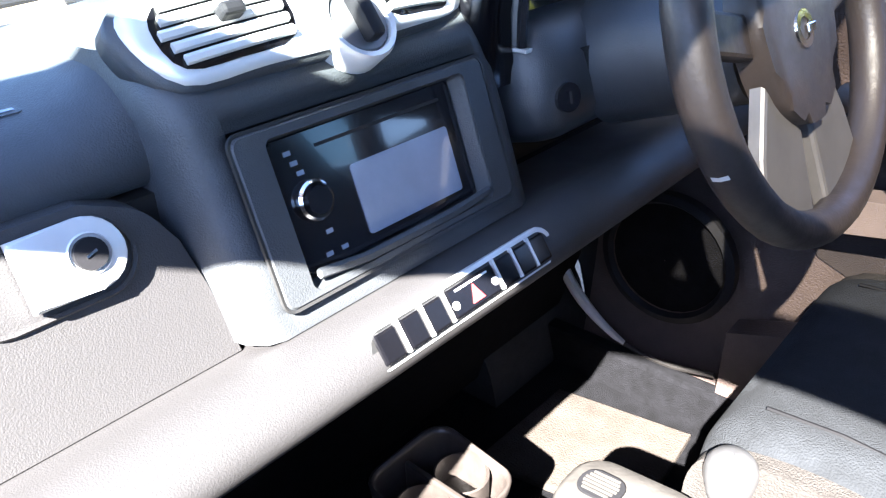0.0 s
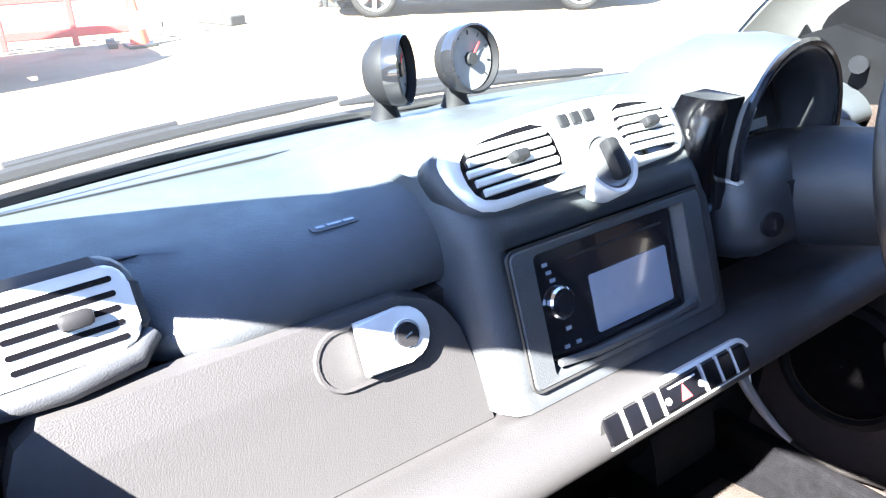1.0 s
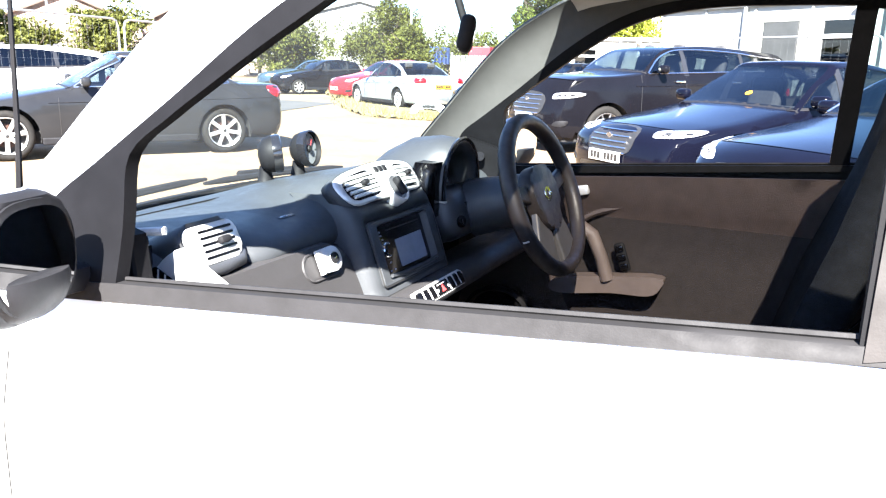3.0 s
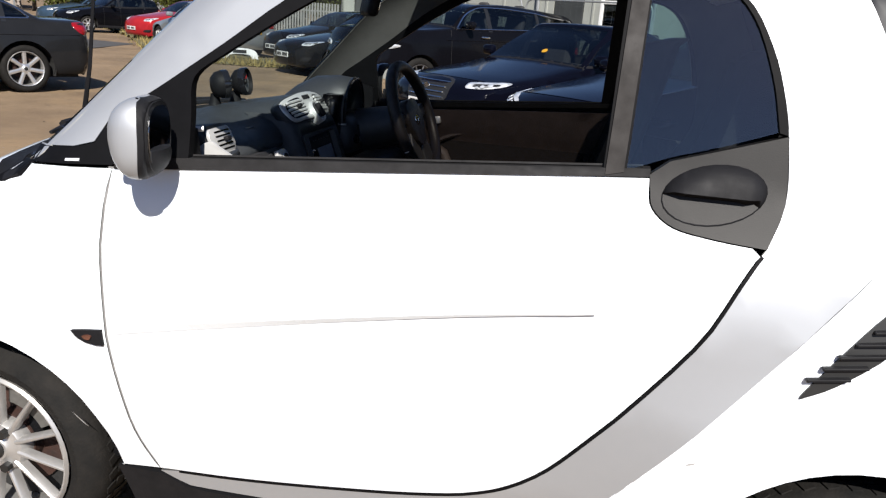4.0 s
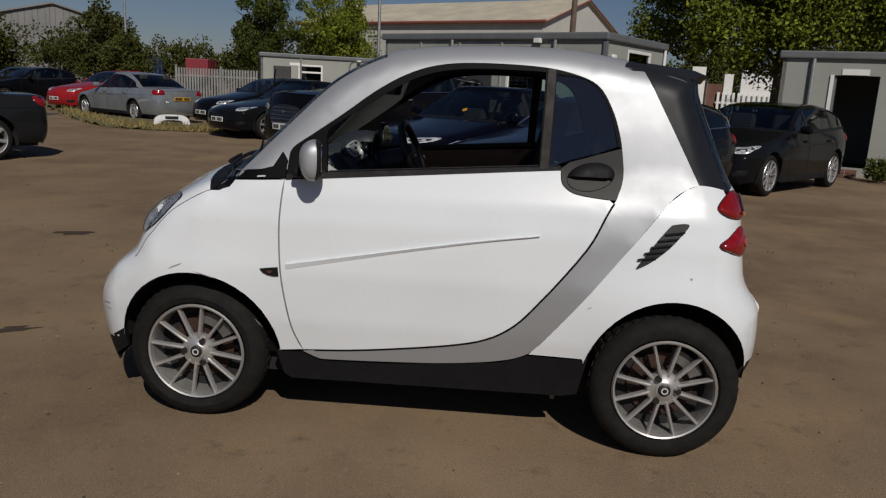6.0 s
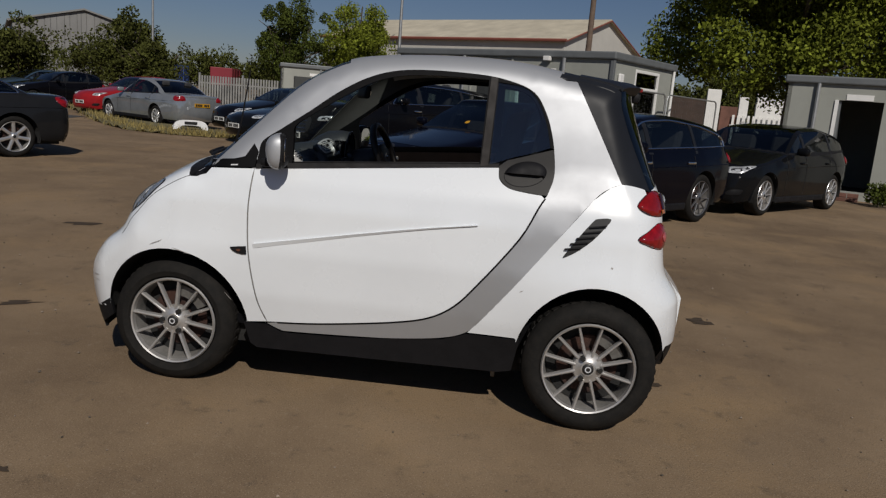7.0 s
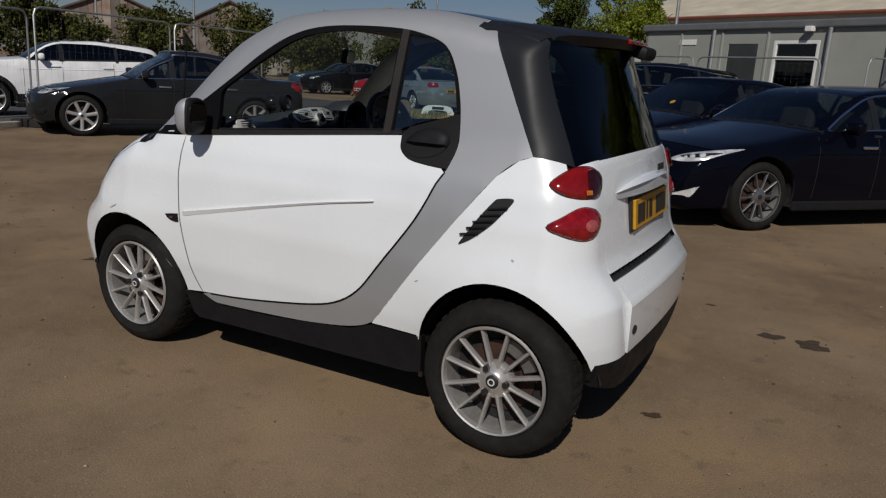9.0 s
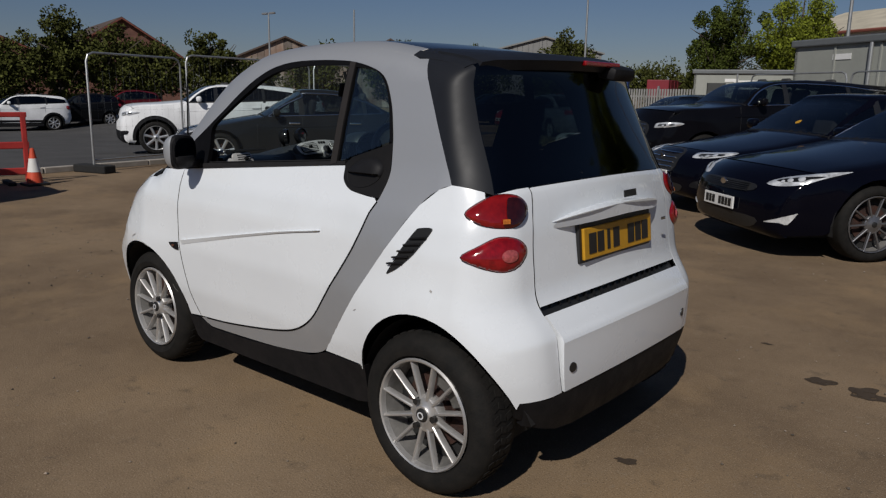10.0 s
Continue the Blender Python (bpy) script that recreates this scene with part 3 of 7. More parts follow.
# ---- the small two-seat car ----
def small_car():
    car = thing("two_seat_car", "small white two-seat city car with silver frame, parked on dusty tarmac", "car")
    B = Body([(-1.34, .08), (-1.412, .25), (-1.436, .40), (-1.420, .525), (-1.362, .625), (-1.282, .705), (-1.245, .79), (-1.165, .89), (-1.085, .950), (-.99, 1.000),
              (-.90, 1.022), (-.68, 1.205), (-.46, 1.395), (-.31, 1.482), (-.17, 1.530), (.05, 1.556), (.30, 1.565), (.52, 1.560), (.70, 1.538), (.80, 1.522),
              (1.035, 1.488), (1.068, 1.40), (1.138, 1.215), (1.186, 1.09), (1.208, 1.04), (1.24, .83), (1.262, .722), (1.322, .628), (1.337, .577), (1.344, .42), (1.334, .28), (1.29, .10)],
             [(.15, .66), (.3, .690), (.45, .722), (.66, .742), (.85, .738), (.95, .720), (1.03, .688), (1.1, .664), (1.25, .630), (1.4, .590), (1.5, .560), (1.6, .53)],
             [(-1.40, .12), (-1.28, .060), (-1.1, .022), (-.9, .0), (-.5, .0), (0, 0), (.95, 0), (1.1, .012), (1.2, .03), (1.34, .075)],
             r=.085, front=.115, rear=.165, crown=.025, w0=.70, rr=.14, low_front=.060, low_rear=.050,
             flares=((.935, .52, .36, .20, .050), (-.93, .56, .30, .16, .022)))
    archF = arc(-.918, .285, .338, 6, 176, 22, .345)
    archR = arc(.936, .29, .324, 13, 168, 22, .358)
    door_f = spline([(-.566, 1.012), (-.575, .821), (-.564, .624), (-.530, .434), (-.488, .330)], 5)
    door_b = spline([(-.488, .330), (-.30, .343), (-.106, .366), (.10, .398), (.235, .434), (.342, .50), (.439, .613), (.591, .817), (.657, .950), (.688, 1.003)], 4)
    silver_low = spline([(.989, 1.073), (.945, 1.056), (.878, 1.0), (.73, .806), (.565, .585), (.47, .46), (.404, .386), (.295, .345), (.10, .318), (-.104, .305), (-.38, .295), (-.432, .300), (-.488, .325)], 4)
    frame_out = spline([(-.560, 1.016), (-.557, 1.07), (-.545, 1.128), (-.467, 1.187), (-.354, 1.269), (-.241, 1.356), (-.127, 1.424), (-.011, 1.464), (.134, 1.480), (.357, 1.478), (.490, 1.460), (.596, 1.420), (.654, 1.338), (.687, 1.248), (.704, 1.165), (.710, 1.079), (.688, 1.003)], 4)
    win = spline([(-.404, 1.036), (-.410, 1.13), (-.410, 1.200), (-.353, 1.247), (-.298, 1.285), (-.246, 1.320), (-.194, 1.353), (-.10, 1.407), (.0, 1.441), (.134, 1.458), (.30, 1.460), (.402, 1.458)], 4) + [(.397, 1.10)]
    qwin = [(.437, 1.108), (.443, 1.452)] + spline([(.443, 1.452), (.552, 1.438), (.616, 1.386), (.660, 1.290), (.684, 1.197)], 4)[1:] + [(.60, 1.166), (.51, 1.138)]
    hand = spline([(.481, 1.085), (.490, 1.050), (.529, 1.022), (.60, 1.010), (.688, 1.003)], 4) + spline([(.688, 1.003), (.709, 1.079), (.700, 1.192)], 3)[1:] + [(.60, 1.160), (.51, 1.132)]
    black_f = [(.757, 1.505), (.807, 1.410), (.903, 1.233), (.989, 1.073)]
    for sg in (-1, 1):
        # fender
        fender = door_f + [(-.586, .320)] + archF + B.edge(1.3, 9.3)[0:] + [(-.80, .997)]
        skin("front_fender", B.side(fender, sg, gap=.003), WHITE, car, .010, "white front wing with grey scuff marks", inner=WELL, body=B)
        # door
        door_poly = door_f[::-1] + [(-.405, 1.034), (0.0, 1.068), (.478, 1.102)] + hand[:16][1:] + door_b[::-1][1:-1]
        d = skin("door", B.side(door_poly, sg, gap=.003), WHITE, car, .010, "white door with the window wound down", inner=WELL, body=B)
        crease = spline([(-.545, .690), (-.30, .736), (-.02, .789), (.20, .828), (.415, .860)], 5)
        cp = crease + [(x, z - .020 + .018 * (x + .545) / .960) for x, z in crease[::-1]]
        v, f, off = B.side(cp, sg, step=.04, lift=.0015)
        top = np.interp(v[:, 0], [q[0] for q in crease], [q[1] for q in crease])
        v[:, 1] += sg * .0075 * np.clip(1 - (top - v[:, 2]) / .012, 0, 1)
        skin("crease", (v, f, off), WHITE, d, .010, "shaded crease that faces down across the door")
        # window surround with the post between door glass and quarter light
        ring = frame_out[:-10] + [(.698, 1.194)] + [qwin[-3]] + qwin[-4:1:-1] + [qwin[1], qwin[0], (.478, 1.106), (.396, 1.096)] + [win[-2]] + win[-3::-1] + [(-.405, 1.030)]
        skin("window_frame", B.side(ring, sg, step=.03, lift=.002), SEALBLACK, d, .020, "black plastic window surround")
        skin("window_post", B.side([(.400, 1.098), (.432, 1.106), (.440, 1.470), (.410, 1.472)], sg, step=.04, lift=.006), TRIMGREY, d, .02, "grey-brown post between the windows")
        skin("belt_seal", B.side([(-.56, 1.010), (.478, 1.102), (.478, 1.116), (-.40, 1.046), (-.56, 1.030)], sg, step=.05, lift=.004), SILLRUBBER, d, .032, "weathered rubber window seal")
        lip = [(x, 1.049 + (x + .40) * .0797) for x in np.linspace(-.40, .465, 14)]
        part("seal_lip", tube([(x, sg * (float(B.side_y([x], [z])[0]) - .010), z) for x, z in lip], .0032, 5), SILLRUBBER, d, smooth=True)
        part("seal_lip", tube([(x, sg * (float(B.side_y([x], [z])[0]) + .0045), z - .014) for x, z in lip], .0022, 5), TRIMBLACK, d, smooth=True)
        g = skin("quarter_light", B.side(qwin, sg, lift=-.004), SIDEGLASS, car, 0, "green tinted fixed quarter window")
        g.visible_shadow = False
        skin("door_handle_panel", B.side(hand + [(.478, 1.106)], sg, step=.03, lift=.002), HANDLE, d, .02, "faded brown-black door handle moulding")
        bowl = [(.59 + .088 * math.cos(a), 1.083 + .052 * math.sin(a) + .012 * math.cos(a)) for a in np.linspace(0, 2 * math.pi, 28)[:-1]]
        v, f, off = B.side(bowl, sg, step=.018, lift=.004)
        e = np.array(dense(bowl, .018))
        dd = np.min(np.hypot(v[:, None, 0] - e[None, :, 0], v[:, None, 2] - e[None, :, 1]), 1)
        up = np.clip((v[:, 2] - 1.078) / .03, -1, 1)
        v[:, 1] += sg * np.clip(dd, 0, .02) * np.where(up > 0, 1.0, -1.2)
        skin("handle_grip", (v, f, off), TRIMBLACK, d, .012)
        skin("shut_gap", B.side([(x - .010, z) for x, z in door_f] + [(x + .010, z) for x, z in door_f[::-1]], sg, step=.02, lift=-.0025), SHUTGREY, car, .003)
        lo2, hi2 = shrink(door_b + [(.2, 1.0), (-.4, 1.0)], .0015)[:len(door_b)], shrink(door_b + [(.2, 1.0), (-.4, 1.0)], -.0045)[:len(door_b)]
        skin("shut_line", B.side(lo2[1:-1] + hi2[1:-1][::-1], sg, step=.02, lift=.0014), SEALBLACK, car, .003)
        # silver safety cell
        trid = B.edge(10.15, 18.65, 50) + black_f + silver_low + door_b[1:] + frame_out[::-1][1:-2] + [(-.582, 1.114), (-.615, 1.057), (-.66, 1.044), (-.78, 1.031)]
        skin("safety_cell", B.side(trid, sg), SILVER, car, .012, "silver painted safety-cell frame sweeping from sill to roof", inner=CELLTRIM, body=B)
        skin("mirror_base", B.side(B.edge(9.35, 10.15, 6) + [(-.78, 1.029), (-.66, 1.042), (-.613, 1.055), (-.580, 1.112), (-.558, 1.08), (-.566, 1.016), (-.80, .999)], sg, step=.04, lift=.001), SEALBLACK, car, .02, "black triangular mirror base")
        pillar = B.wrap(18.75, 23.25, .955, black_f, sg)
        skin("rear_pillar_panel", pillar, BLACKGLOSS, car, .015, "gloss black rear pillar panel", inner=TRIMBLACK)
        corner = B.edge(23.22, 29.05, 40)
        brow = [(float(q[0]), float(q[2])) for q in pillar[0][-17:][::-1] if q[0] < corner[0][0] - .004]
        quarter = corner + archR + [(.612, .384), (.408, .384), (.47, .462), (.565, .585), (.73, .806), (.878, 1.0), (.945, 1.056)] + brow
        q = skin("rear_quarter", B.side(quarter, sg, lift=0), WHITE, car, .010, "white rear wing with side air intake", inner=WELL, body=B)
        # side intake
        iv = spline([(.776, .762), (.800, .800), (.842, .862), (.886, .918), (.905, .930), (.955, .934), (.942, .905), (.89, .842), (.83, .790), (.79, .766)], 3, True)
        skin("air_intake", B.side(iv, sg, step=.02, lift=.004), INK, car, .01, "black side air intake with slats")
        for k in range(5):
            t = (k + .6) / 5.4
            cx, cz = .80 + .125 * t, .788 + .130 * t
            yy = float(B.side_y([cx], [cz])[0]) + .008
            part("intake_slat", box((.075 - .012 * abs(t - .5), .012, .006), pose(cx, sg * yy, cz, 0, -10, 0), .002), TRIMBLACK, car)
        sill = [(-.598, .318), (-.488, .318), (-.432, .290), (-.38, .286), (-.104, .296), (.295, .336), (.404, .377), (.612, .378), (.636, .385), (.612, .22), (.55, .205), (-.54, .195), (-.572, .215)]
        skin("sill", B.side(sill, sg, gap=.002), TRIMBLACK, car, .03, "black plastic sill moulding")
        skin("front_corner_trim", B.side(B.edge(.75, 1.28, 5) + [(-1.252, .350), (-1.245, .27)], sg, step=.03), TRIMBLACK, car, .02)
        skin("mirror_base_label", B.side([(-.672, 1.014), (-.640, 1.017), (-.640, 1.022), (-.672, 1.019)], sg, step=.02, lift=.003), ICON, car, .001, "tiny pale bar on the mirror base")
        # scuffs
        for sx, sz, sl, sw2, sa in ((-.985, .655, .07, .006, 25), (-.86, .628, .10, .005, -14), (-.66, .44, .05, .004, -50), (-1.325, .455, .05, .006, 5), (-1.318, .43, .04, .005, -10), (.98, .735, .012, .012, 0), (.62, .60, .02, .005, 30)):
            if sg > 0:
                continue
            ca, sa2 = math.cos(radians(sa)), math.sin(radians(sa))
            blob = [(sx + u * sl / 2 * ca - w * sw2 * sa2, sz + u * sl / 2 * sa2 + w * sw2 * ca) for u, w in ((-1, 0), (-.4, .5), (.3, .3), (1, .1), (.4, -.4), (-.3, -.25))]
            skin("scuff", B.side(blob, sg, step=.02, lift=.0012), SCUFF, car, 0, "grey scuff mark")
        # repeater lamp
        skin("indicator", B.side([(-.646, .667), (-.612, .672), (-.577, .676), (-.574, .641), (-.592, .640), (-.615, .644), (-.634, .653)], sg, step=.015, lift=.006), TRIMBLACK, car, .01, "black-framed side repeater")
        skin("repeater_lens", B.side(spline([(-.618, .659), (-.610, .663), (-.598, .661), (-.602, .653), (-.612, .653)], 3, True), sg, step=.012, lift=.010), AMBERDIM, car, .005, "dim amber repeater lens")
        # lamps
        hl = spline([(-.090, -.074), (-.066, -.012), (-.002, .052), (.066, .076), (.080, .062), (.044, .022), (-.020, -.046), (-.070, -.080)], 4, True)
        lamp = skin("headlamp", B.badge((-1.187, sg * .37, .80), (.35, sg * .92, .16), (.935, -sg * .355, 0), hl, .012, .003, .008), LENSCLEAR, car, .01, "clear headlamp under a rounded lens")
        skin("lamp_bezel", B.badge((-1.187, sg * .37, .80), (.35, sg * .92, .16), (.935, -sg * .355, 0), shrink(hl, -.005), .012, .001), INK, lamp, .005)
        skin("reflector", B.badge((-1.187, sg * .37, .80), (.35, sg * .92, .16), (.935, -sg * .355, 0), [(-.012 + .022 * math.cos(a), .012 + .017 * math.sin(a)) for a in np.linspace(0, 6.283, 17)[:-1]], .01, .0125), BRIGHTALLOY, lamp, .002)
        for nm, cz, mt, lb in (("tail_lamp", 1.000, LENSDARK, "smoked red upper tail lamp"), ("tail_lamp", .868, LENSRED, "red lower tail lamp with a clear centre")):
            sx = .118 if cz > .95 else .130
            hh = .050 if cz > .95 else .054
            shape = spline([(-sx, -.010), (-.068, .030), (-.01, hh), (.048, .046), (.082, .018), (.082, -.016), (.050, -.046), (.0, -hh), (-.065, -.040)], 4, True)
            lampo = skin(nm, B.badge((.988, sg * .428, cz), (.66, sg * .75, .0), (.75, -sg * .66, 0), shape, .010, .003, .016), mt, car, .015, lb)
            rimp = [(x * 1.02, z * 1.035) for x, z in shape]
            skin("lamp_bezel", B.badge((.988, sg * .428, cz), (.66, sg * .75, .0), (.75, -sg * .66, 0), rimp, .012, .002), LENSBLACK, lampo, .005)
            if cz < .95:
                skin("clear_lens", B.badge((1.010, sg * .412, cz - .002), (.66, sg * .75, .0), (.75, -sg * .66, 0), [(.028 * math.cos(a), .020 * math.sin(a)) for a in np.linspace(0, 6.28, 17)[:-1]], .012, 0.0215, .003), LENSPINK, lampo, .004, "clear lens in the lamp's centre")
            else:
                skin("smoked_lens", B.badge((1.006, sg * .412, cz + .003), (.66, sg * .75, .0), (.75, -sg * .66, 0), spline([(-.004, .040), (.034, .037), (.055, .014), (.055, -.014), (.038, -.034), (.004, -.040), (-.010, -.016), (-.010, .016)], 3, True), .010, .0225, .003), LENSBLACK, lampo, .004, "smoked inner half of the lamp")
                skin("indicator_lens", B.badge((1.010, sg * .412, cz - .024), (.66, sg * .75, .0), (.75, -sg * .66, 0), [(-.026, -.010), (-.002, -.010), (-.002, .004), (-.026, .004)], .012, .0265), AMBER, lampo, .004, "small amber lens")
        # wing mirror
        mt = pose(-.432, sg * .793, 1.098, 0, 0, -sg * 13) @ Matrix.Diagonal((1, .84, 1, 1))
        bm = bmesh.new()
        bmesh.ops.create_uvsphere(bm, u_segments=28, v_segments=18, radius=1.0)
        for v in bm.verts:
            x, y, z = v.co
            k = 1 - .30 * max(0, -z)
            x = max(x, -1) if x < .45 else .45 + (x - .45) * .05
            v.co = (math.copysign(abs(x) ** .8, x) * .050 * k - .012 * max(0, z) ** 2 * (x < 0) * -1, math.copysign(abs(y) ** .6, y) * .084, math.copysign(abs(z) ** .68, z) * (.076 if z > 0 else .074))
        m_ob = part("wing_mirror", bm, SILVER, car, "silver door mirror on a black foot", smooth=True)
        m_ob.matrix_basis = mt
        m_ob.data.materials.append(TRIMBLACK)
        for poly in m_ob.data.polygons:
            poly.material_index = 1 if poly.center.x > .009 else 0
        bm = bmesh.new()
        bmesh.ops.create_uvsphere(bm, u_segments=24, v_segments=12, radius=1.0)
        for v in bm.verts:
            x, y, z = v.co
            v.co = (x * .046, math.copysign(abs(y) ** .75, y) * .075, -.026 + min(z, .2) * .048)
        part("lower_shell", bm, TRIMBLACK, m_ob, smooth=True)
        ov = [(math.copysign(abs(math.cos(a)) ** .7, math.cos(a)) * .070, math.copysign(abs(math.sin(a)) ** .8, math.sin(a)) * .056) for a in np.linspace(0, 6.283, 33)[:-1]]
        part("mirror_rim", extrude_poly([(a * 1.08, b * 1.14) for a, b in ov], .015, Matrix(((0, 0, 1, .015), (1, 0, 0, 0), (0, 1, 0, .004), (0, 0, 0, 1)))), TRIMBLACK, m_ob)
        part("mirror_glass", extrude_poly(ov, .002, Matrix(((0, 0, 1, .0302), (1, 0, 0, 0), (0, 1, 0, .004), (0, 0, 0, 1)))), MIRROR, m_ob)
        part("mirror_foot", box((.07, .10, .035), pose(-.485, sg * .715, 1.045, 0, 0, 0), .012), TRIMBLACK, car, smooth=True)
        # wheels
        wheel(car, pose(-.9335, sg * .690, .284, 90 if sg < 0 else -90, 0, 0) @ pose(0, 0, 0, 0, 0, 8), .284, .198, .155, 12, bolt0=52)
        wheel(car, pose(.9335, sg * .745, .287, 90 if sg < 0 else -90, 0, 0) @ pose(0, 0, 0, 0, 0, 2), .287, .198, .175, 12, bolt0=-2)
        for cx, rr in ((-.918, .345), (.936, .335)):
            pts = arc(cx, .285, rr, 2, 178, 22)
            bm = bmesh.new()
            lim = np.minimum(.70, B.side_y([q[0] for q in pts], [q[1] for q in pts]) - .015)
            o = [bm.verts.new((x, sg * float(y), z)) for (x, z), y in zip(pts, lim)]
            i = [bm.verts.new((x, sg * .40, z)) for x, z in pts]
            for k in range(len(pts) - 1):
                bm.faces.new((o[k], o[k + 1], i[k + 1], i[k]))
            bm.faces.new(i)
            part("wheel_arch_liner", bm, WELL, car, smooth=True)
    # top, front and rear skins
    skin("front_valance", B.cap(.6, 1.3), TRIMBLACK, car, .015)
    skin("front_bumper", B.cap(1.32, 4.95), WHITE, car, .012, body=B)
    skin("bonnet", B.cap(4.99, 9.2), WHITE, car, .012, "white stubby bonnet", inner=WELL, body=B)
    skin("scuttle", B.cap(9.22, 9.9), TRIMBLACK, car, .03, "black plastic scuttle below the windscreen")
    skin("windscreen", B.cap(9.88, 13.7, -.985, .985, lift=-.004), HAZEGLASS, car, 0, "clear curved windscreen with an added haze film")
    for a, b in ((-1, -.982), (.982, 1)):
        skin("scuttle_end", B.cap(9.9, 10.13, a, b, nv=4), SEALBLACK, car, .03)
        skin("windscreen_pillar", B.cap(10.15, 13.72, a, b, ns=24, nv=4), SILVER, car, .010, "silver windscreen pillar with grey inner trim", inner=PILLARTRIM, body=B)
    skin("roof_rail", B.cap(13.7, 18.7, -1, -.90, nv=4), SILVER, car, .03, inner=LINER, body=B)
    skin("roof_rail", B.cap(13.7, 18.7, .90, 1, nv=4), SILVER, car, .03, inner=LINER, body=B)
    skin("roof_header", B.cap(13.68, 14.75, -.90, .90), BLACKGLOSS, car, .03, "black roof edge above the windscreen with pale lining", inner=LINER)
    skin("roof", B.cap(14.76, 18.7, -.90, .90), ROOFGLASS, car, 0, "dark tinted panoramic roof panel")
    part("roof_bow", tube([tuple(q) for q in B.cap(18.5, 18.52, -.90, .90, ns=1, nv=12, lift=-.05)[0][:13]], .022, 6), LINER, car, "pale lining along the roof edge", smooth=True)
    skin("roof_rear", B.cap(18.72, 20.1, -.955, .955), BLACKGLOSS, car, .03, "gloss black rear roof panel", inner=TRIMBLACK)
    for a, b in ((-1, -.953), (.953, 1)):
        skin("roof_corner", B.cap(18.66, 20.1, a, b, ns=8, nv=4, lift=.0025), BLACKGLOSS, car, .02)
    # roof spoiler with brake lamp
    v, f, off = B.cap(19.2, 20.14, -.93, .93, lift=.006)
    v[:, 0] += np.clip((v[:, 0] - .90) / .10, 0, 1) * .055 * np.clip(1 - (np.abs(v[:, 1]) / .60) ** 3, 0, 1)
    sp = skin("roof_spoiler", (v, f, off), BLACKGLOSS, car, .042, "black roof spoiler above the rear window")
    part("brake_lamp", box((.02, .26, .018), pose(1.105, .05, 1.478), .005), LENSRED, sp, "red high-level brake lamp")
    part("wiper_cowl", box((.09, .17, .052), pose(1.092, .19, 1.452, 0, 14, 0), .018), TRIMBLACK, sp, "black rear wiper cover", smooth=True)
    rw = skin("rear_window", B.cap(20.12, 23.2, -.960, .960, lift=.002), PRIVACY, car, 0, "dark tinted rear window")
    rw.visible_shadow = False
    skin("rear_corner", B.cap(23.22, 29.05, -1, -.756, ns=40, nv=12, lift=.001), WHITE, car, .012, body=B)
    skin("rear_corner", B.cap(23.22, 29.05, .756, 1, ns=40, nv=12, lift=.001), WHITE, car, .012, body=B)
    gate = skin("tailgate", B.cap(23.27, 26.22, -.737, .737), WHITE, car, .012, "white tailgate with handle lip and number plate", body=B)
    lip = extrude_poly(spline([(-.43, -.022), (-.25, .012), (0, .026), (.25, .012), (.43, -.022), (.37, -.034), (0, -.016), (-.37, -.034)], 4, True), .094,
                       Matrix(((0, 0, 1, 1.185), (1, 0, 0, 0), (0, 1, 0, .962), (0, 0, 0, 1))), bevel=.010)
    for v in lip.verts:
        v.co.x -= (.086 if v.co.x > 1.22 else .014) * (abs(v.co.y) / .43) ** 2.2
    part("tailgate_lip", lip, WHITE, gate, smooth=True)
    part("plate_recess", box((.018, .550, .140), pose(1.2310, 0, .858, 0, -6, 0), .006), INK, gate, "black number plate holder")
    pl = part("number_plate", box((.012, .520, .111), pose(1.2455, 0, .857, 0, -6, 0), .003), PLATEY, gate, "yellow number plate with black bars")
    for k, w in enumerate((.05, .045, .02, .045, 0, .05, .045, .05)):
        if w:
            part("plate_bar", box((.002, w, .072), pose(1.253, -.205 + .058 * k, .857, 0, -6, 0)), INK, gate)
    part("badge_bar", box((.004, .095, .026), pose(1.253, .055, 1.012, 0, -8, 0), .001), INK, gate)
    part("badge_bar", box((.004, .035, .012), pose(1.262, .345, .885, 0, -6, 0), .001), CHROME, gate)
    skin("tailgate_slot", B.cap(26.15, 26.55, -.74, .74, lift=-.020), INK, car, 0, "black slot above the bumper")
    v, f, off = B.cap(26.48, 27.85, -.739, .739, ns=12, nv=24)
    v[:, 0] += .020 * np.repeat(np.linspace(0, 1, 13), 25)
    bumper = skin("rear_bumper", (v, f, off), WHITE, car, .030, "white rear bumper with a sloping ledge over an upright face")
    v, f, off = B.cap(27.85, 29.05, -.739, .739, ns=12, nv=24)
    v[:, 0] += .020 - .015 * np.repeat(np.linspace(0, 1, 13), 25)
    skin("bumper_face", (v, f, off), WHITE, bumper, .030)
    v, f, off = B.cap(29.07, 30.5)
    v[:, 2] = np.where(v[:, 2] < .41, .41 - (.41 - v[:, 2]) * (.72 - .24 * np.clip((np.abs(v[:, 1]) - .42) / .2, 0, 1)), v[:, 2])
    skin("rear_valance", (v, f, off), TRIMBLACK, car, .02, "black plastic rear valance")
    for k in range(21):
        part("slot_fin", box((.024, .004, .022), pose(1.268 - .045 * ((k - 10) / 10) ** 2, (k - 10) * .050, .676, 0, 40, 0)), TRIMBLACK, car)
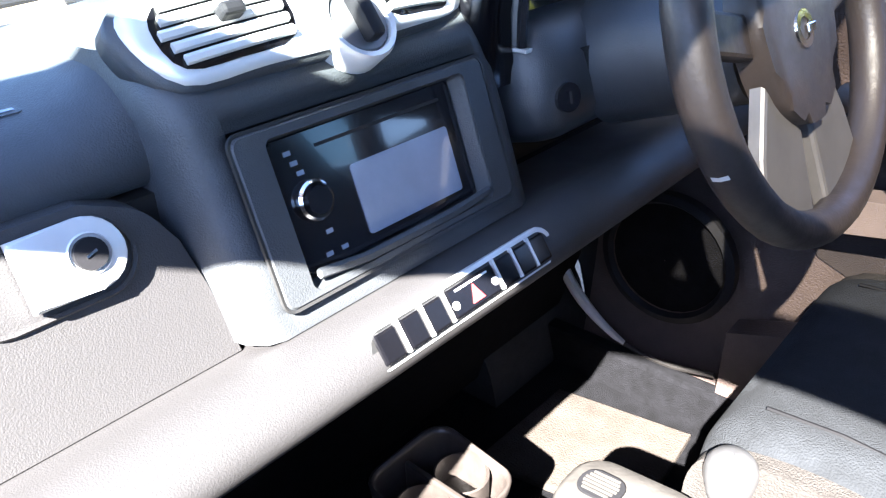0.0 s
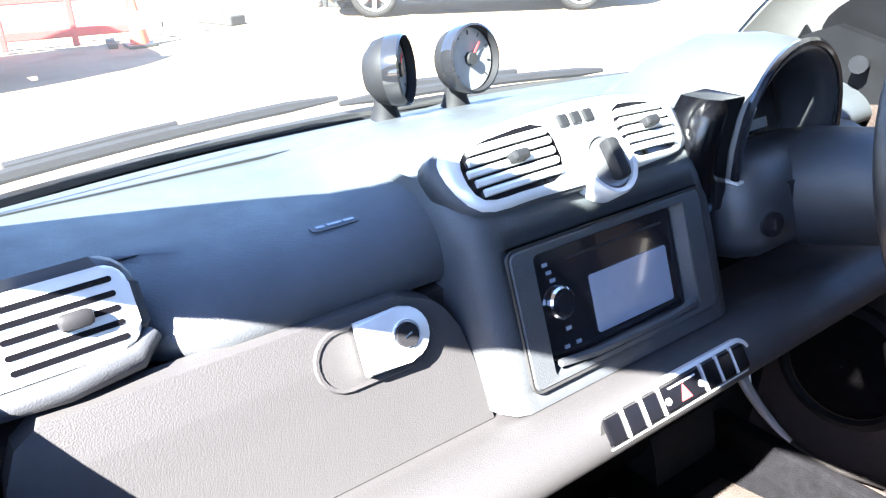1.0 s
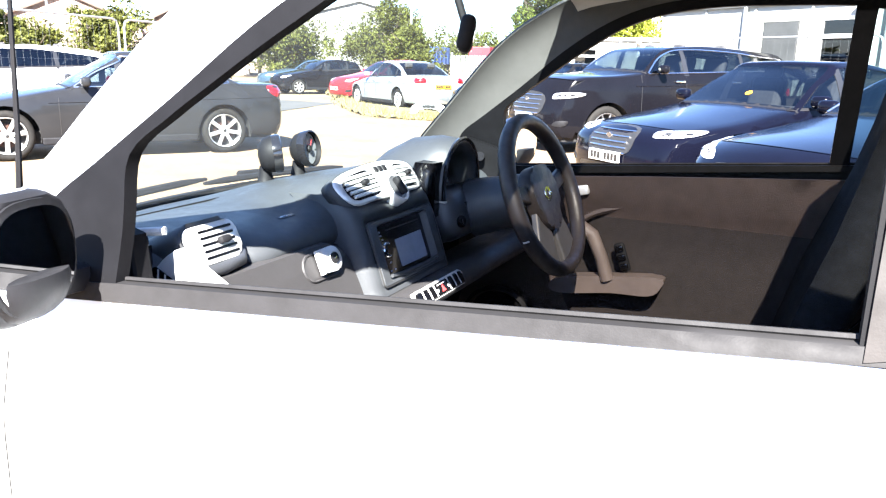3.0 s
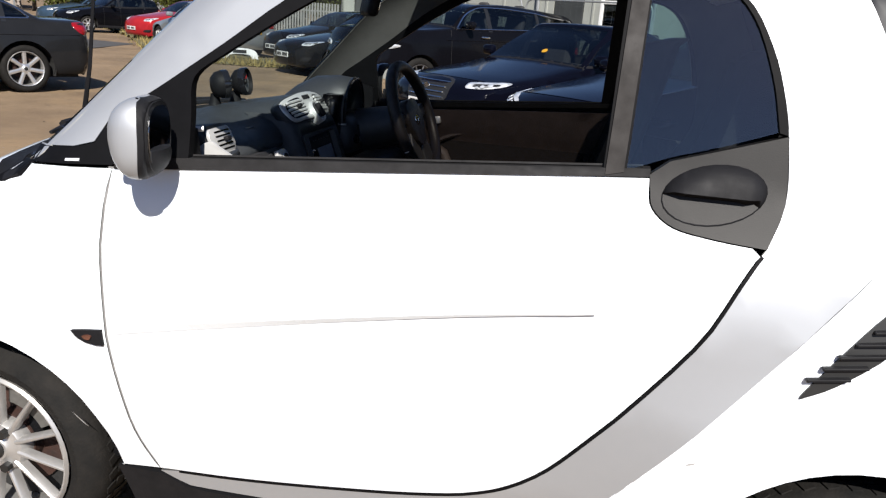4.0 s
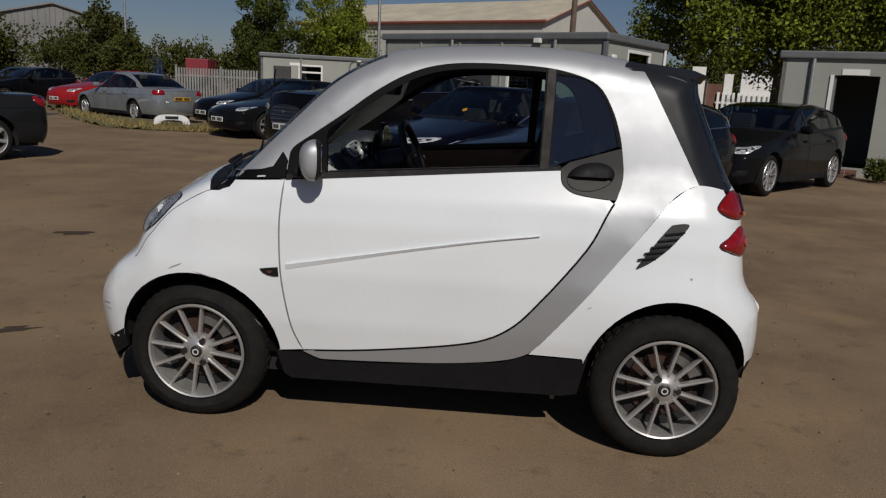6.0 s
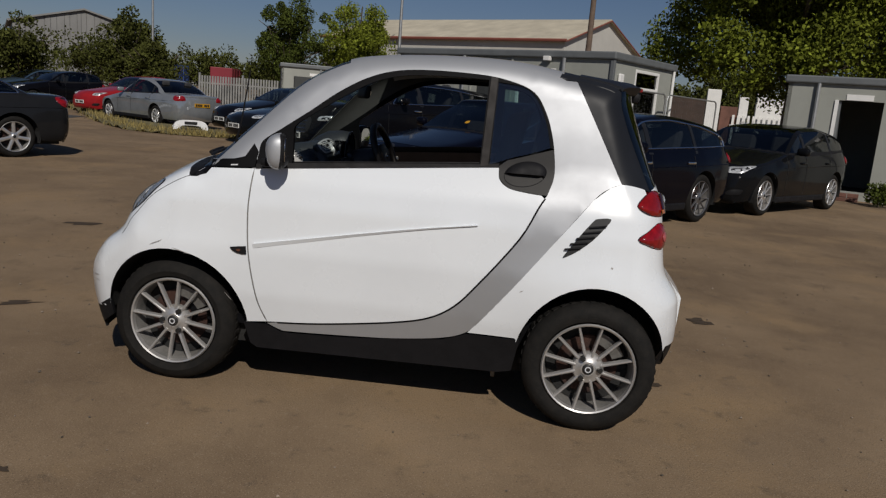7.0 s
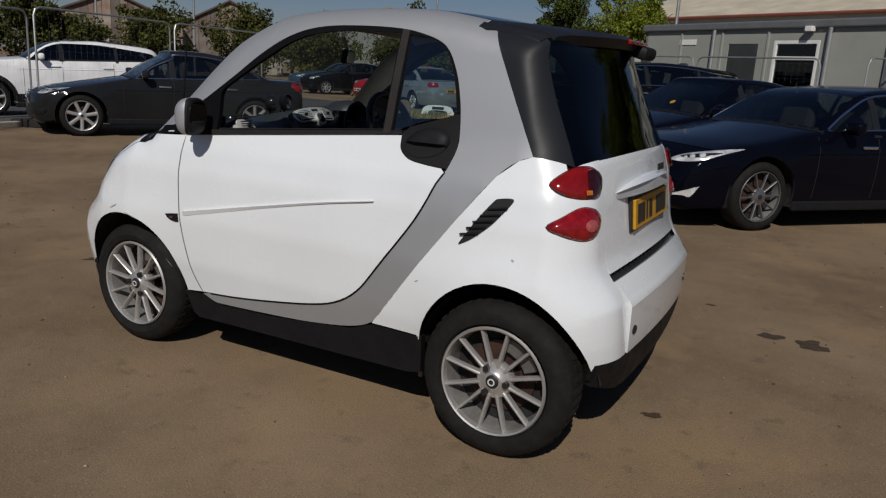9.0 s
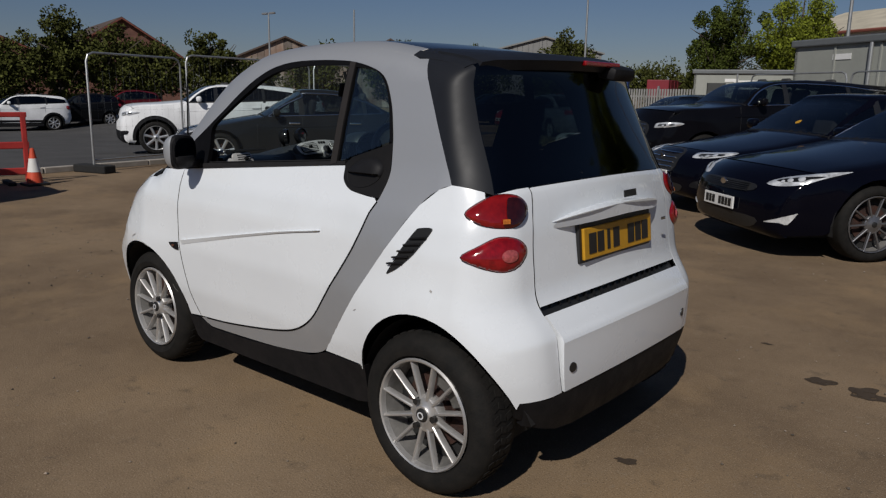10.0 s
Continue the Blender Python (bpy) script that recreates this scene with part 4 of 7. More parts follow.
    for sg in (-1, 1):
        v, f, off = B.side(B.edge(29.07, 30.4, 8) + [(1.228, .25), (1.252, .378)], sg, step=.03)
        v[:, 2] = np.where(v[:, 2] < .41, .41 - (.41 - v[:, 2]) * .48, v[:, 2])
        skin("rear_corner_trim", (v, f, off), TRIMBLACK, car, .02)
        p = B.ray([(1.0, sg * .44, .483)], [(1, 0, 0)])[0]
        part("bumper_eye", cyl(.017, .017, .014, pose(p[0] + .008, p[1], p[2], 0, 90, sg * 12), 16), INK, car, "black round bumper sensor")
    # underside, tub and bulkheads
    part("underbody", box((2.3, 1.16, .10), pose(0, 0, .24)), WELL, car)
    part("floor_pan", box((1.35, 1.26, .04), pose(-.12, 0, .31)), CARPET, car)
    part("front_bulkhead", box((.04, 1.26, .66), pose(-.80, 0, .62, 0, 12, 0)), CARPET, car)
    part("rear_bulkhead", box((.04, 1.22, .62), pose(.70, 0, .60, 0, 10, 0)), CARPET, car)
    part("parcel_shelf", box((.44, 1.16, .03), pose(.93, 0, .90)), CARPET, car)
    part("jacking_stub", box((.02, .03, .07), pose(.53, -.52, .165, 10, 0, 0), .004), CALIPER, car)
    # aerial
    part("aerial", tube([(-.70, -.60, 1.06), (-.66, -.615, 1.20), (-.62, -.63, 1.42)], [.006, .004, .003], 6), TRIMBLACK, car, "thin black aerial")
    # wipers on the windscreen's foot
    for k, (s0, va, vb) in enumerate(((10.12, -.80, -.02), (10.0, .0, .72))):
        w = B.cap(s0, s0 + .02, va, vb, ns=1, nv=8, lift=.016)[0][:9]
        part("wiper", tube([tuple(q) for q in w], [.004] + [.008] * 7 + [.004], 6), TRIMBLACK, car, "black windscreen wiper", smooth=True)
        w2 = B.cap(s0 - .14, s0, va, vb, ns=8, nv=8, lift=.030)[0]
        part("wiper_arm", tube([tuple(w2[j * 9 + j]) for j in range(2, 6)], [.010, .008, .007, .005], 6), TRIMBLACK, car, smooth=True)
    return car, B


smart, SB = small_car()


# ---- inside the small car ----
def facing(centre, normal, right=(0, 1, 0)):
    """x to the right, y up, z out of a panel."""
    n = Vector(normal).normalized()
    r = Vector(right)
    r = (r - n * r.dot(n)).normalized()
    u = n.cross(r)
    return Matrix.Translation(centre) @ Matrix((r, u, n)).transposed().to_4x4()


def rounded(w, h, r, n=5):
    pts = []
    for cx, cy, a in ((w / 2 - r, h / 2 - r, 0), (-w / 2 + r, h / 2 - r, 90), (-w / 2 + r, -h / 2 + r, 180), (w / 2 - r, -h / 2 + r, 270)):
        pts += [(cx + r * math.cos(radians(a + 90 * k / n)), cy + r * math.sin(radians(a + 90 * k / n))) for k in range(n + 1)]
    return pts


def plate(w, h, r, depth, m, bevel=0.0):
    return extrude_poly(rounded(w, h, r), depth, m, None, bevel)


def lofted(rows, closed=False):
    """Quads between rows of points."""
    n, k = len(rows), len(rows[0])
    v = [p for row in rows for p in row]
    f = [(i * k + j, i * k + (j + 1) % k, (i + 1) * k + (j + 1) % k, (i + 1) * k + j) for i in range(n - 1) for j in range(k if closed else k - 1)]
    return v, f


def interior(car, B):
    # upper dash
    rows = []
    for y in np.linspace(-.63, .63, 43):
        hump = math.exp(-(y / .165) ** 6)
        back = .12 * (abs(y) / .6) ** 2
        drv = .5 * (1 + math.tanh((y - .17) / .02))
        sec = spline([(-.93 + back, 1.000), (-.80 + back * .6, 1.034), (-.66, 1.050 + .024 * hump), (-.56, 1.050 + .044 * hump), (-.50, 1.045 + .060 * hump), (-.462, 1.037 + .058 * hump),
                      (-.436, 1.022 + .034 * hump), (-.426, 1.004 + .008 * hump), (-.436, .988), (-.480, .981)], 4)
        inset = .5 * (1 - math.tanh((y + .395) / .012))
        row = [(x - .02 * drv - .035 * inset * (x > -.52), y, z) for x, z in sec]
        rows.append([(min(x, -.53), y, z) for x, y, z in row] if y < -.555 else row)
    v, f = lofted(rows)
    dash = obj("dashboard", v, f, DASH, car, "blue-black grained dashboard")
    # glove box lid with a rounded inner top corner
    poly = [(-.545, .878), (-.160, .878), (-.164, .925)] + spline([(-.171, .960), (-.188, .985), (-.222, 1.000)], 4) + [(-.492, 1.000), (-.510, .990), (-.520, .970)]
    vv, ff = fill(poly, .03)
    xs = np.interp(vv[:, 1], [.878, .93, .975, 1.012], [-.3645, -.386, -.403, -.420])
    glove = obj("glove_box_lid", *shell(np.stack([xs, vv[:, 0], vv[:, 1]], -1), [tuple(q) for q in ff], np.array([[-.02, 0, 0]] * len(vv))), GLOVE, car, "grey-brown grained glove box lid lit by the sun", False)
    part("glove_box_surround", box((.05, .385, .12), pose(-.452, -.355, .925)), INK, car)
    part("handle_recess", plate(.104, .046, .022, .0015, facing((-.4015, -.254, .969), (1, 0, .40))), GLOVE, glove)
    part("recess_rim", tube([facing((-.4010, -.254, .969), (1, 0, .40)) @ Vector((a, b, .001)) for a, b in rounded(.106, .048, .0235)], .0024, 5, cyclic=True), GLOVE, glove, smooth=True)
    mh = facing((-.3985, -.241, .975), (1, 0, .40))
    part("glove_handle", extrude_poly([(-.030, -.022), (.010, -.023)] + arc(.010, 0, .023, -80, 80, 10) + [(.010, .023), (-.030, .022)], .009, mh, None, .002), SATIN, glove, "satin silver glove box handle with a lock", smooth=True)
    part("lock_rim", lathe([(.0105, .008), (.0125, .0105), (.0135, .009)], 24, mh @ pose(.010, 0, 0)), SATIN, glove, smooth=True)
    part("lock_slot", box((.0075, .0016, .001), mh @ pose(.010, 0, .0129, 0, 0, 20)), CHROME, glove)
    part("lock", cyl(.0105, .010, .004, mh @ pose(.010, 0, .0105), 20), TRIMBLACK, glove, "black lock barrel")
    part("airbag_label", plate(.046, .012, .004, .0012, facing((-.490, -.236, 1.0435), (.13, 0, .99)), 0), DASH, dash)
    for k, w in enumerate((.008, .014, .010)):
        part("label_bar", box((w, .0035, .0006), facing((-.490, -.236, 1.0435), (.13, 0, .99)) @ pose(-.014 + .014 * k, 0, .0016)), SCREENM, dash)
    part("dash_joint", tube([(-.700, -.56, 1.045), (-.702, -.30, 1.047), (-.70, -.17, 1.049)], .0022, 4), INK, dash)
    # shelf
    rows = []
    for y in np.linspace(-.556, .625, 40):
        rows.append([(x, y, z) for x, z in spline([(-.42, .874), (-.364, .877), (-.335, .8855), (-.312, .8875), (-.293, .880), (-.282, .865), (-.286, .849), (-.310, .838), (-.36, .826), (-.48, .80)], 3)])
    v, f = lofted(rows)
    obj("dash_shelf", v, f, GLOVE, car, "grey-brown grained shelf with a rolled edge")
    part("windscreen_seal", tube([(-.918 + .12 * (abs(y) / .6) ** 2, y, 1.012) for y in np.linspace(-.60, .60, 25)], .009, 6), INK, dash, smooth=True)
    part("knee_panel", box((.03, 1.24, .46), pose(-.56, 0, .60, 0, 18, 0)), CARPET, car)
    # centre console
    rows = []
    for z, x, sunk in ((1.075, -.436, 0), (1.055, -.408, 0), (1.045, -.398, 0), (1.0236, -.389, 0), (1.0235, -.389, 1), (.97, -.3685, 1), (.9025, -.346, 1), (.9024, -.346, 0), (.885, -.340, 0)):
        rows.append([(x + dx, y, z) for y, dx in ((-.170, -.10), (-.166, -.04), (-.160, -.018), (-.150, -.005), (-.138, 0), (-.1285, 0), (-.128, -.022 * sunk), (0, -.022 * sunk), (.128, -.022 * sunk), (.1285, 0), (.138, 0), (.150, -.005), (.160, -.018), (.166, -.04), (.170, -.10))])
    v, f = lofted(rows)
    cons = obj("centre_console", v, f, DASH, car, "dark grained centre console with radio and vents")
    mr = facing((-.3635, -.003, .962), (1, 0, .345))
    ringa, ringb, ringc = rounded(.258, .126, .008), rounded(.206, .112, .006), rounded(.194, .104, .004)
    v, f = lofted([[mr @ Vector((a, b, c)) for a, b in rg2] for rg2, c in ((ringa, -.004), (ringa, .001), ([(a * .985, b * .97) for a, b in ringa], .003), ([(a, b - .001) for a, b in ringb], .0025), (ringb, .0), (ringc, -.013))], True)
    obj("radio_surround", v, f, DASH, cons, smooth=False)
    part("surround_groove", tube([mr @ Vector((a, b, .0012)) for a, b in rounded(.260, .128, .009)], .0016, 4, cyclic=True), INK, cons)
    part("radio_lip", tube([mr @ Vector((a, b, .0005)) for a, b in [(-.094, -.047), (-.05, -.0525), (.05, -.0535), (.098, -.050)]], .0042, 6), DASH, cons, smooth=True)
    part("radio", plate(.190, .100, .004, .010, mr @ pose(-.001, .001, -.021), .002), PIANO, cons, "black touch-screen radio")
    part("display", plate(.110, .057, .003, .0012, mr @ pose(.0235, -.0125, -.0108)), SCREENM, cons, "pale display of the radio")
    part("disc_slot", box((.135, .0026, .001), mr @ pose(.012, .039, -.0108)), TRIMGREY, cons)
    part("radio_knob", lathe([(.0155, 0), (.0155, .004), (.0135, .006), (.012, .004)], 24, mr @ pose(-.072, .002, -.010)), CHROME, cons, "chrome-ringed radio knob", smooth=True)
    part("knob_face", cyl(.012, .0105, .010, mr @ pose(-.072, .002, -.006), 20), PIANO, cons)
    for a, b in ((-.081, .040), (-.078, .032), (-.075, .024), (-.067, -.024), (-.073, -.040), (-.058, -.040)):
        part("radio_key", box((.006, .0035, .0012), mr @ pose(a, b, -.0106)), SCREENM, cons)
    # silver vent panel on top of the console
    nv = (.80, 0, .60)
    mv = facing((-.424, -.010, 1.080), nv)

    def bulged(poly, lift, step=.012):
        v, f = fill(poly, step)
        z = .016 * (1 - (v[:, 0] / .152) ** 2) + lift
        p = [mv @ Vector((a, b, c)) for (a, b), c in zip(v, z)]
        return np.array([tuple(q) for q in p]), [tuple(q) for q in f]

    out = spline([(-.152, .012), (-.135, .032), (-.06, .040), (0, .042), (.06, .040), (.135, .030), (.152, .004), (.138, -.026), (.07, -.034), (0, -.036), (-.07, -.034), (-.13, -.030)], 4, True)
    v, f = bulged(out, 0)
    vp = obj("vent_panel", *shell(v, f, np.array([[-.016, 0, -.012]] * len(v))), SATIN, cons, "bright satin silver vent panel")
    v, f = bulged([(a * 1.035, b * 1.08) for a, b in out], -.004)
    obj("vent_panel_edge", *shell(v, f, np.array([[-.02, 0, -.015]] * len(v))), DASH, cons)
    for sg in (-1, 1):
        w0, w1 = (.042, .136) if sg < 0 else (.048, .132)
        hole = spline([(sg * w0, -.020), (sg * w0, .026), (sg * (w0 + w1) / 2, .029), (sg * (w1 - .008), .022), (sg * w1, .002), (sg * (w1 - .010), -.022), (sg * (w0 + w1) / 2, -.025)], 3, True)
        v, f = bulged(hole, .0008)
        obj("vent_opening", v, f, FINBLACK, vp)
        for k in range(5):
            b = -.017 + .0095 * k
            pts = [mv @ Vector((sg * a, b, .016 * (1 - (a / .152) ** 2) + .003)) for a in np.linspace(w0 + .002, w1 - .003 - .004 * abs(k - 2), 7)]
            part("vent_slat", tube(pts, .0036, 6), SATIN, vp, smooth=True)
        part("vent_tab", box((.018, .010, .014), mv @ pose(sg * .085, .004, .020), .003), TRIMBLACK, vp)
    mk = mv @ pose(.010, -.024, .013)
    part("climate_ring", lathe([(.032, -.014), (.0325, .008), (.0305, .0125), (.0265, .0115), (.0255, .008)], 32, mk), SATIN, vp, "silver ring of the climate knob", smooth=True)
    part("climate_knob", lathe([(.0255, .007), (.024, .010), (.001, .012)], 28, mk), DARKALLOY, vp, smooth=True)
    part("knob_grip", box((.015, .040, .016), mk @ pose(0, 0, .017), .005), TRIMBLACK, vp, "black climate knob grip", smooth=True)
    for k in range(3):
        part("climate_key", box((.012, .013, .006), mv @ pose(-.018 + .016 * k, .026, .016), .002), TRIMBLACK, vp)
    # button strip on the shelf edge
    ms = facing((-.298, .002, .8715), (.83, 0, .56))
    strip = part("button_strip", plate(.230, .034, .0168, .009, ms, .003), SATIN, car, "silver strip of switches with a red hazard button", smooth=True)
    part("switch_bed", plate(.214, .0275, .0125, .0100, ms @ pose(.001, -.001, 0), .001), INK, strip)
    for a in (-.0775, -.0525, -.029, .0325, .0565, .0795):
        part("divider", box((.0024, .0260, .0045), ms @ pose(a, 0, .0112)), SATIN, strip)
    for k, a in enumerate((-.090, -.065, -.041, .0018, .0445, .068, .090)):
        w = .0215 if k != 3 else .057
        part("switch", box((w, .0250, .005), ms @ pose(a, -.001, .0105), .0025), FINBLACK, strip)
    part("hazard_symbol", extrude_poly([(-.007, -.006), (.007, -.006), (0, .008)], .001, ms @ pose(.002, -.003, .0130)), REDBTN, strip, "red hazard triangle")
    part("strip_mark", box((.038, .0016, .0008), ms @ pose(.002, .0075, .0133)), ICON, strip)
    for a in (-.022, .0255):
        part("switch_lamp", cyl(.0035, .0035, .001, ms @ pose(a, -.003, .0134), 10), ICON, strip)
    # passenger side vent
    mp = facing((-.448, -.471, 1.047), (1, .05, .42), (-.05, 1, 0))
    pod = part("side_vent", plate(.124, .080, .026, .080, mp @ pose(.001, -.002, -.082), .010), HOODBLACK, car, "dark vent pod with a silver slatted face", smooth=True)
    part("vent_lip", tube([mp @ Vector((a, b, c)) for a, b, c in ((-.060, -.012, -.012), (-.058, -.030, -.006), (-.046, -.0385, .001), (0, -.041, .005), (.046, -.0375, .003), (.062, -.026, -.004))], [.006, .009, .010, .0105, .010, .007], 10), HOODBLACK, pod, smooth=True)
    part("vent_face", plate(.110, .060, .016, .008, mp, .003), SATIN, pod, "satin silver vent face", smooth=True)
    for k in range(5):
        b = -.021 + .0102 * k
        part("vent_gap", plate(.074, .0042, .002, .001, mp @ pose(.008, b, .0076)), FINBLACK, pod)
    part("vent_tab", box((.022, .012, .014), mp @ pose(.016, .0, .012), .004), TRIMBLACK, pod, smooth=True)
    # demister grille at the dash end
    md = Matrix(((1, 0, 0, 0), (0, 0, -1, -.545), (0, 1, 0, 0), (0, 0, 0, 1)))
    end = spline([(-.430, 1.058), (-.405, 1.046), (-.335, 1.008), (-.278, .976), (-.29, .962), (-.382, .948), (-.46, .952), (-.497, .966), (-.494, 1.0), (-.465, 1.036)], 3, True)
    dem = part("demister_grille", extrude_poly(end, .008, md, None, .002), SATIN, car, "silver side demister grille with black slots", smooth=True)
    ma = md @ pose(-.441, .9995, .0082, 0, 0, math.degrees(math.atan2(-.035, .076)))
    part("grille_slot", plate(.098, .017, .008, .0012, ma), FINBLACK, dem)
    for k in range(6):
        part("grille_bar", box((.0028, .017, .002), ma @ pose(-.035 + .014 * k, 0, .0012, 0, 0, 20)), SATIN, dem)
    part("dash_cheek", box((.26, .010, .20), pose(-.62, -.552, .955)), TRIMBLACK, car)
    part("dash_side", box((.20, .012, .165), pose(-.455, -.549, .905, 0, 0, 0)), TRIMBLACK, car)
    part("lock_pin", tube([(-.475, -.600, 1.085), (-.43, -.575, 1.088)], .006, 8), SATIN, car, smooth=True)
    # dash-top gauges
    for c, d in (((-.648, -.066, 1.130), (.72, .66, .10)), ((-.628, .020, 1.134), (.96, .12, .16))):
        mgz = facing(c, d, (0, 1, 0))
        g = part("dash_gauge", lathe([(.001, -.034), (.022, -.031), (.034, -.020), (.038, -.006), (.0385, .012), (.036, .014), (.0345, .006)], 32, mgz), TRIMBLACK, car, "round dash-top gauge pod with a chrome rim", smooth=True)
        part("gauge_rim", lathe([(.0385, -.004), (.0395, .004), (.0390, .013), (.0365, .0145)], 32, mgz), PIANO, g, smooth=True)
        part("gauge_face", cyl(.0345, .0345, .002, mgz @ pose(0, 0, .002), 28), DIALF, g, "pale dial face")
        part("gauge_hub", cyl(.008, .007, .006, mgz @ pose(0, 0, .006), 16), INK, g)
        part("gauge_needle", box((.0018, .024, .001), mgz @ pose(.007, .008, .006, 0, 0, -40)), REDBTN, g)
        for k in range(9):
            a = radians(-40 + 32.5 * k)
            part("gauge_mark", box((.0012, .005, .0008), mgz @ pose(.029 * math.cos(a), .029 * math.sin(a), .0036, 0, 0, math.degrees(a) - 90)), INK, g)
        foot = Vector(c) - Vector((.025, 0, .046))
        part("gauge_foot", lathe([(.018, -.012), (.014, 0), (.012, .018)], 20, Matrix.Translation(foot)), TRIMBLACK, g, smooth=True)
    # instrument cluster
    rows = []
    cy, cw = .274, .096
    for x, s, lift in ((-.62, .72, -.045), (-.56, .90, -.018), (-.50, 1.0, 0), (-.43, 1.02, .006), (-.375, 1.0, .004), (-.372, .96, .0), (-.40, .92, -.004), (-.44, .90, -.006)):
        rows.append([(x, cy + s * cw * math.cos(a), 1.020 + (s * .128 + lift) * math.sin(a) ** .75 if math.sin(a) > 0 else 1.020) for a in np.linspace(math.pi, 0, 25)])
    v, f = lofted(rows)
    cl = obj("instrument_hood", v, f, HOODBLACK, car, "dark arched instrument hood with a gloss black edge")
    part("hood_edge", tube([(-.374, cy + cw * math.cos(a), 1.020 + .132 * max(0, math.sin(a)) ** .75) for a in np.linspace(math.pi, 0, 25)], .005, 6), PIANO, cl, smooth=True)
    fin = []
    for yy, zz in ((.150, .985), (.142, 1.02), (.140, 1.050), (.148, 1.085), (.158, 1.106)):
        k = .026 - .010 * (zz - 1.0) / .108
        fin.append([(-.400, yy - .008, zz), (-.388, yy, zz), (-.384, yy + .034, zz), (-.400 - 2 * k, yy + .040, zz), (-.400 - 2 * k, yy - .008, zz)])
    v, f = lofted(fin, True)
    obj("hood_fin", v, f + [(0, 1, 2, 3, 4), (24, 23, 22, 21, 20)], FINBLACK, cl, "gloss black fin beside the instruments")
    part("hood_lining", box((.012, cw * 1.86, .02), pose(-.46, cy, 1.02)), INK, cl)
    part("instrument_panel", box((.01, .16, .095), pose(-.445, cy, 1.056, 0, -18, 0), .004), PIANO, cl)
    part("display_glow", box((.002, .05, .012), pose(-.437, cy + .03, 1.045, 0, -18, 0)), DIALF, cl)
    part("hood_sill", box((.07, .19, .004), pose(-.405, cy, 1.016), .001), SATIN, cl)
    # steering column, stalks and wheel
    col = part("column_shroud", box((.24, .29, .125), pose(-.462, .320, .960, 0, -14, 0), .045, 4), HOODBLACK, car, "dark steering column shroud", smooth=True)
    part("column_neck", tube([(-.36, .318, .985), (-.215, .320, 1.022)], [.070, .058], 24), HOODBLACK, col, smooth=True)
    part("ignition_barrel", cyl(.016, .014, .016, facing((-.348, .212, .970), (1, -.3, .2)), 20), PIANO, col, "black ignition barrel", smooth=True)
    part("key_slot", box((.003, .012, .002), facing((-.348, .212, .970), (1, -.3, .2)) @ pose(0, 0, .0095)), CHROME, col)
    part("stalk_socket", plate(.055, .036, .014, .004, facing((-.350, .250, .992), (1, -.25, .2)), .001), PIANO, col)
    part("stalk", tube([(-.372, .272, .990), (-.335, .276, .992), (-.318, .278, .993), (-.316, .278, .993)], [.014, .015, .017, .012], 14), TRIMBLACK, col, smooth=True)
    msw = facing((-.185, .322, 1.032), (.915, -.04, .36), (.05, 1, 0))
    sw = part("steering_wheel", lathe([(1.0 * .176 + .0175 * math.cos(a), .0175 * 1.1 * math.sin(a)) for a in np.linspace(0, 2 * math.pi, 13)[:-1]], 48, msw, None, True), LEATHER, car, "worn black leather steering wheel", smooth=True)
    for a in (205, 335):
        part("rim_joint", cyl(.0172, .0172, .004, msw @ pose(0, 0, 0, 0, 0, a) @ pose(.176, 0, 0, 90, 0, 0), 16), SATIN, sw)
    part("wheel_boss", extrude_poly(spline([(-.075, .03), (-.05, .062), (0, .070), (.05, .062), (.075, .03), (.062, -.04), (.03, -.075), (0, -.082), (-.03, -.075), (-.062, -.04)], 4, True), .030, msw @ pose(0, 0, -.022), None, .010), LEATHER, sw, "black airbag cover", smooth=True)
    for p in ([(-.07, .028), (-.165, .050), (-.170, .015), (-.072, -.01)], [(.07, .028), (.165, .050), (.170, .015), (.072, -.01)], [(-.064, -.034), (-.092, -.090), (-.106, -.138), (-.060, -.166), (-.016, -.174), (-.010, -.086)], [(.064, -.034), (.092, -.090), (.106, -.138), (.060, -.166), (.016, -.174), (.010, -.086)]):
        part("wheel_spoke", extrude_poly(p, .014, msw @ pose(0, 0, -.018), None, .004), LEATHER if p[0][1] > 0 else SPOKEGREY, sw)
    part("wheel_emblem", lathe([(.018, .006), (.017, .010), (.010, .010), (.010, .006)], 24, msw), CHROME, sw, "chrome ring emblem", smooth=True)
    part("emblem_bar", box((.016, .008, .003), msw @ pose(.012, -.001, .010), .001), CHROME, sw)
    # door trims
    dp = [(-.56, .36), (-.562, .62), (-.562, .84), (-.545, 1.0), (-.405, 1.022), (0.0, 1.054), (.47, 1.086), (.55, 1.0), (.58, .85), (.45, .64), (.34, .52), (.22, .45), (0, .40), (-.3, .37)]
    for sg in (-1, 1):
        v, f, off = B.side(dp, sg, .04, -.052)
        inn = np.clip((v[:, 2] - .925) / .03, 0, 1) * .016
        v[:, 1] -= sg * inn
        door = skin("door_trim", (v, f, off), DOORTRIM, car, .008, "brown-black grained door trim with silver pull and armrest")
        skin("door_insert", B.side(spline([(-.225, .80), (-.185, .900), (-.10, .948), (.05, .972), (.24, .984), (.47, .985), (.50, .84), (.40, .68), (.2, .62), (-.15, .62), (-.235, .70)], 3, True), sg, .04, -.060), DOORINSERT, door, .004, "darker woven insert below the waist roll")
        y = sg * .640
        lip = spline([(-.235, .80), (-.190, .905), (-.10, .955), (.05, .979), (.24, .991), (.47, .992)], 5)
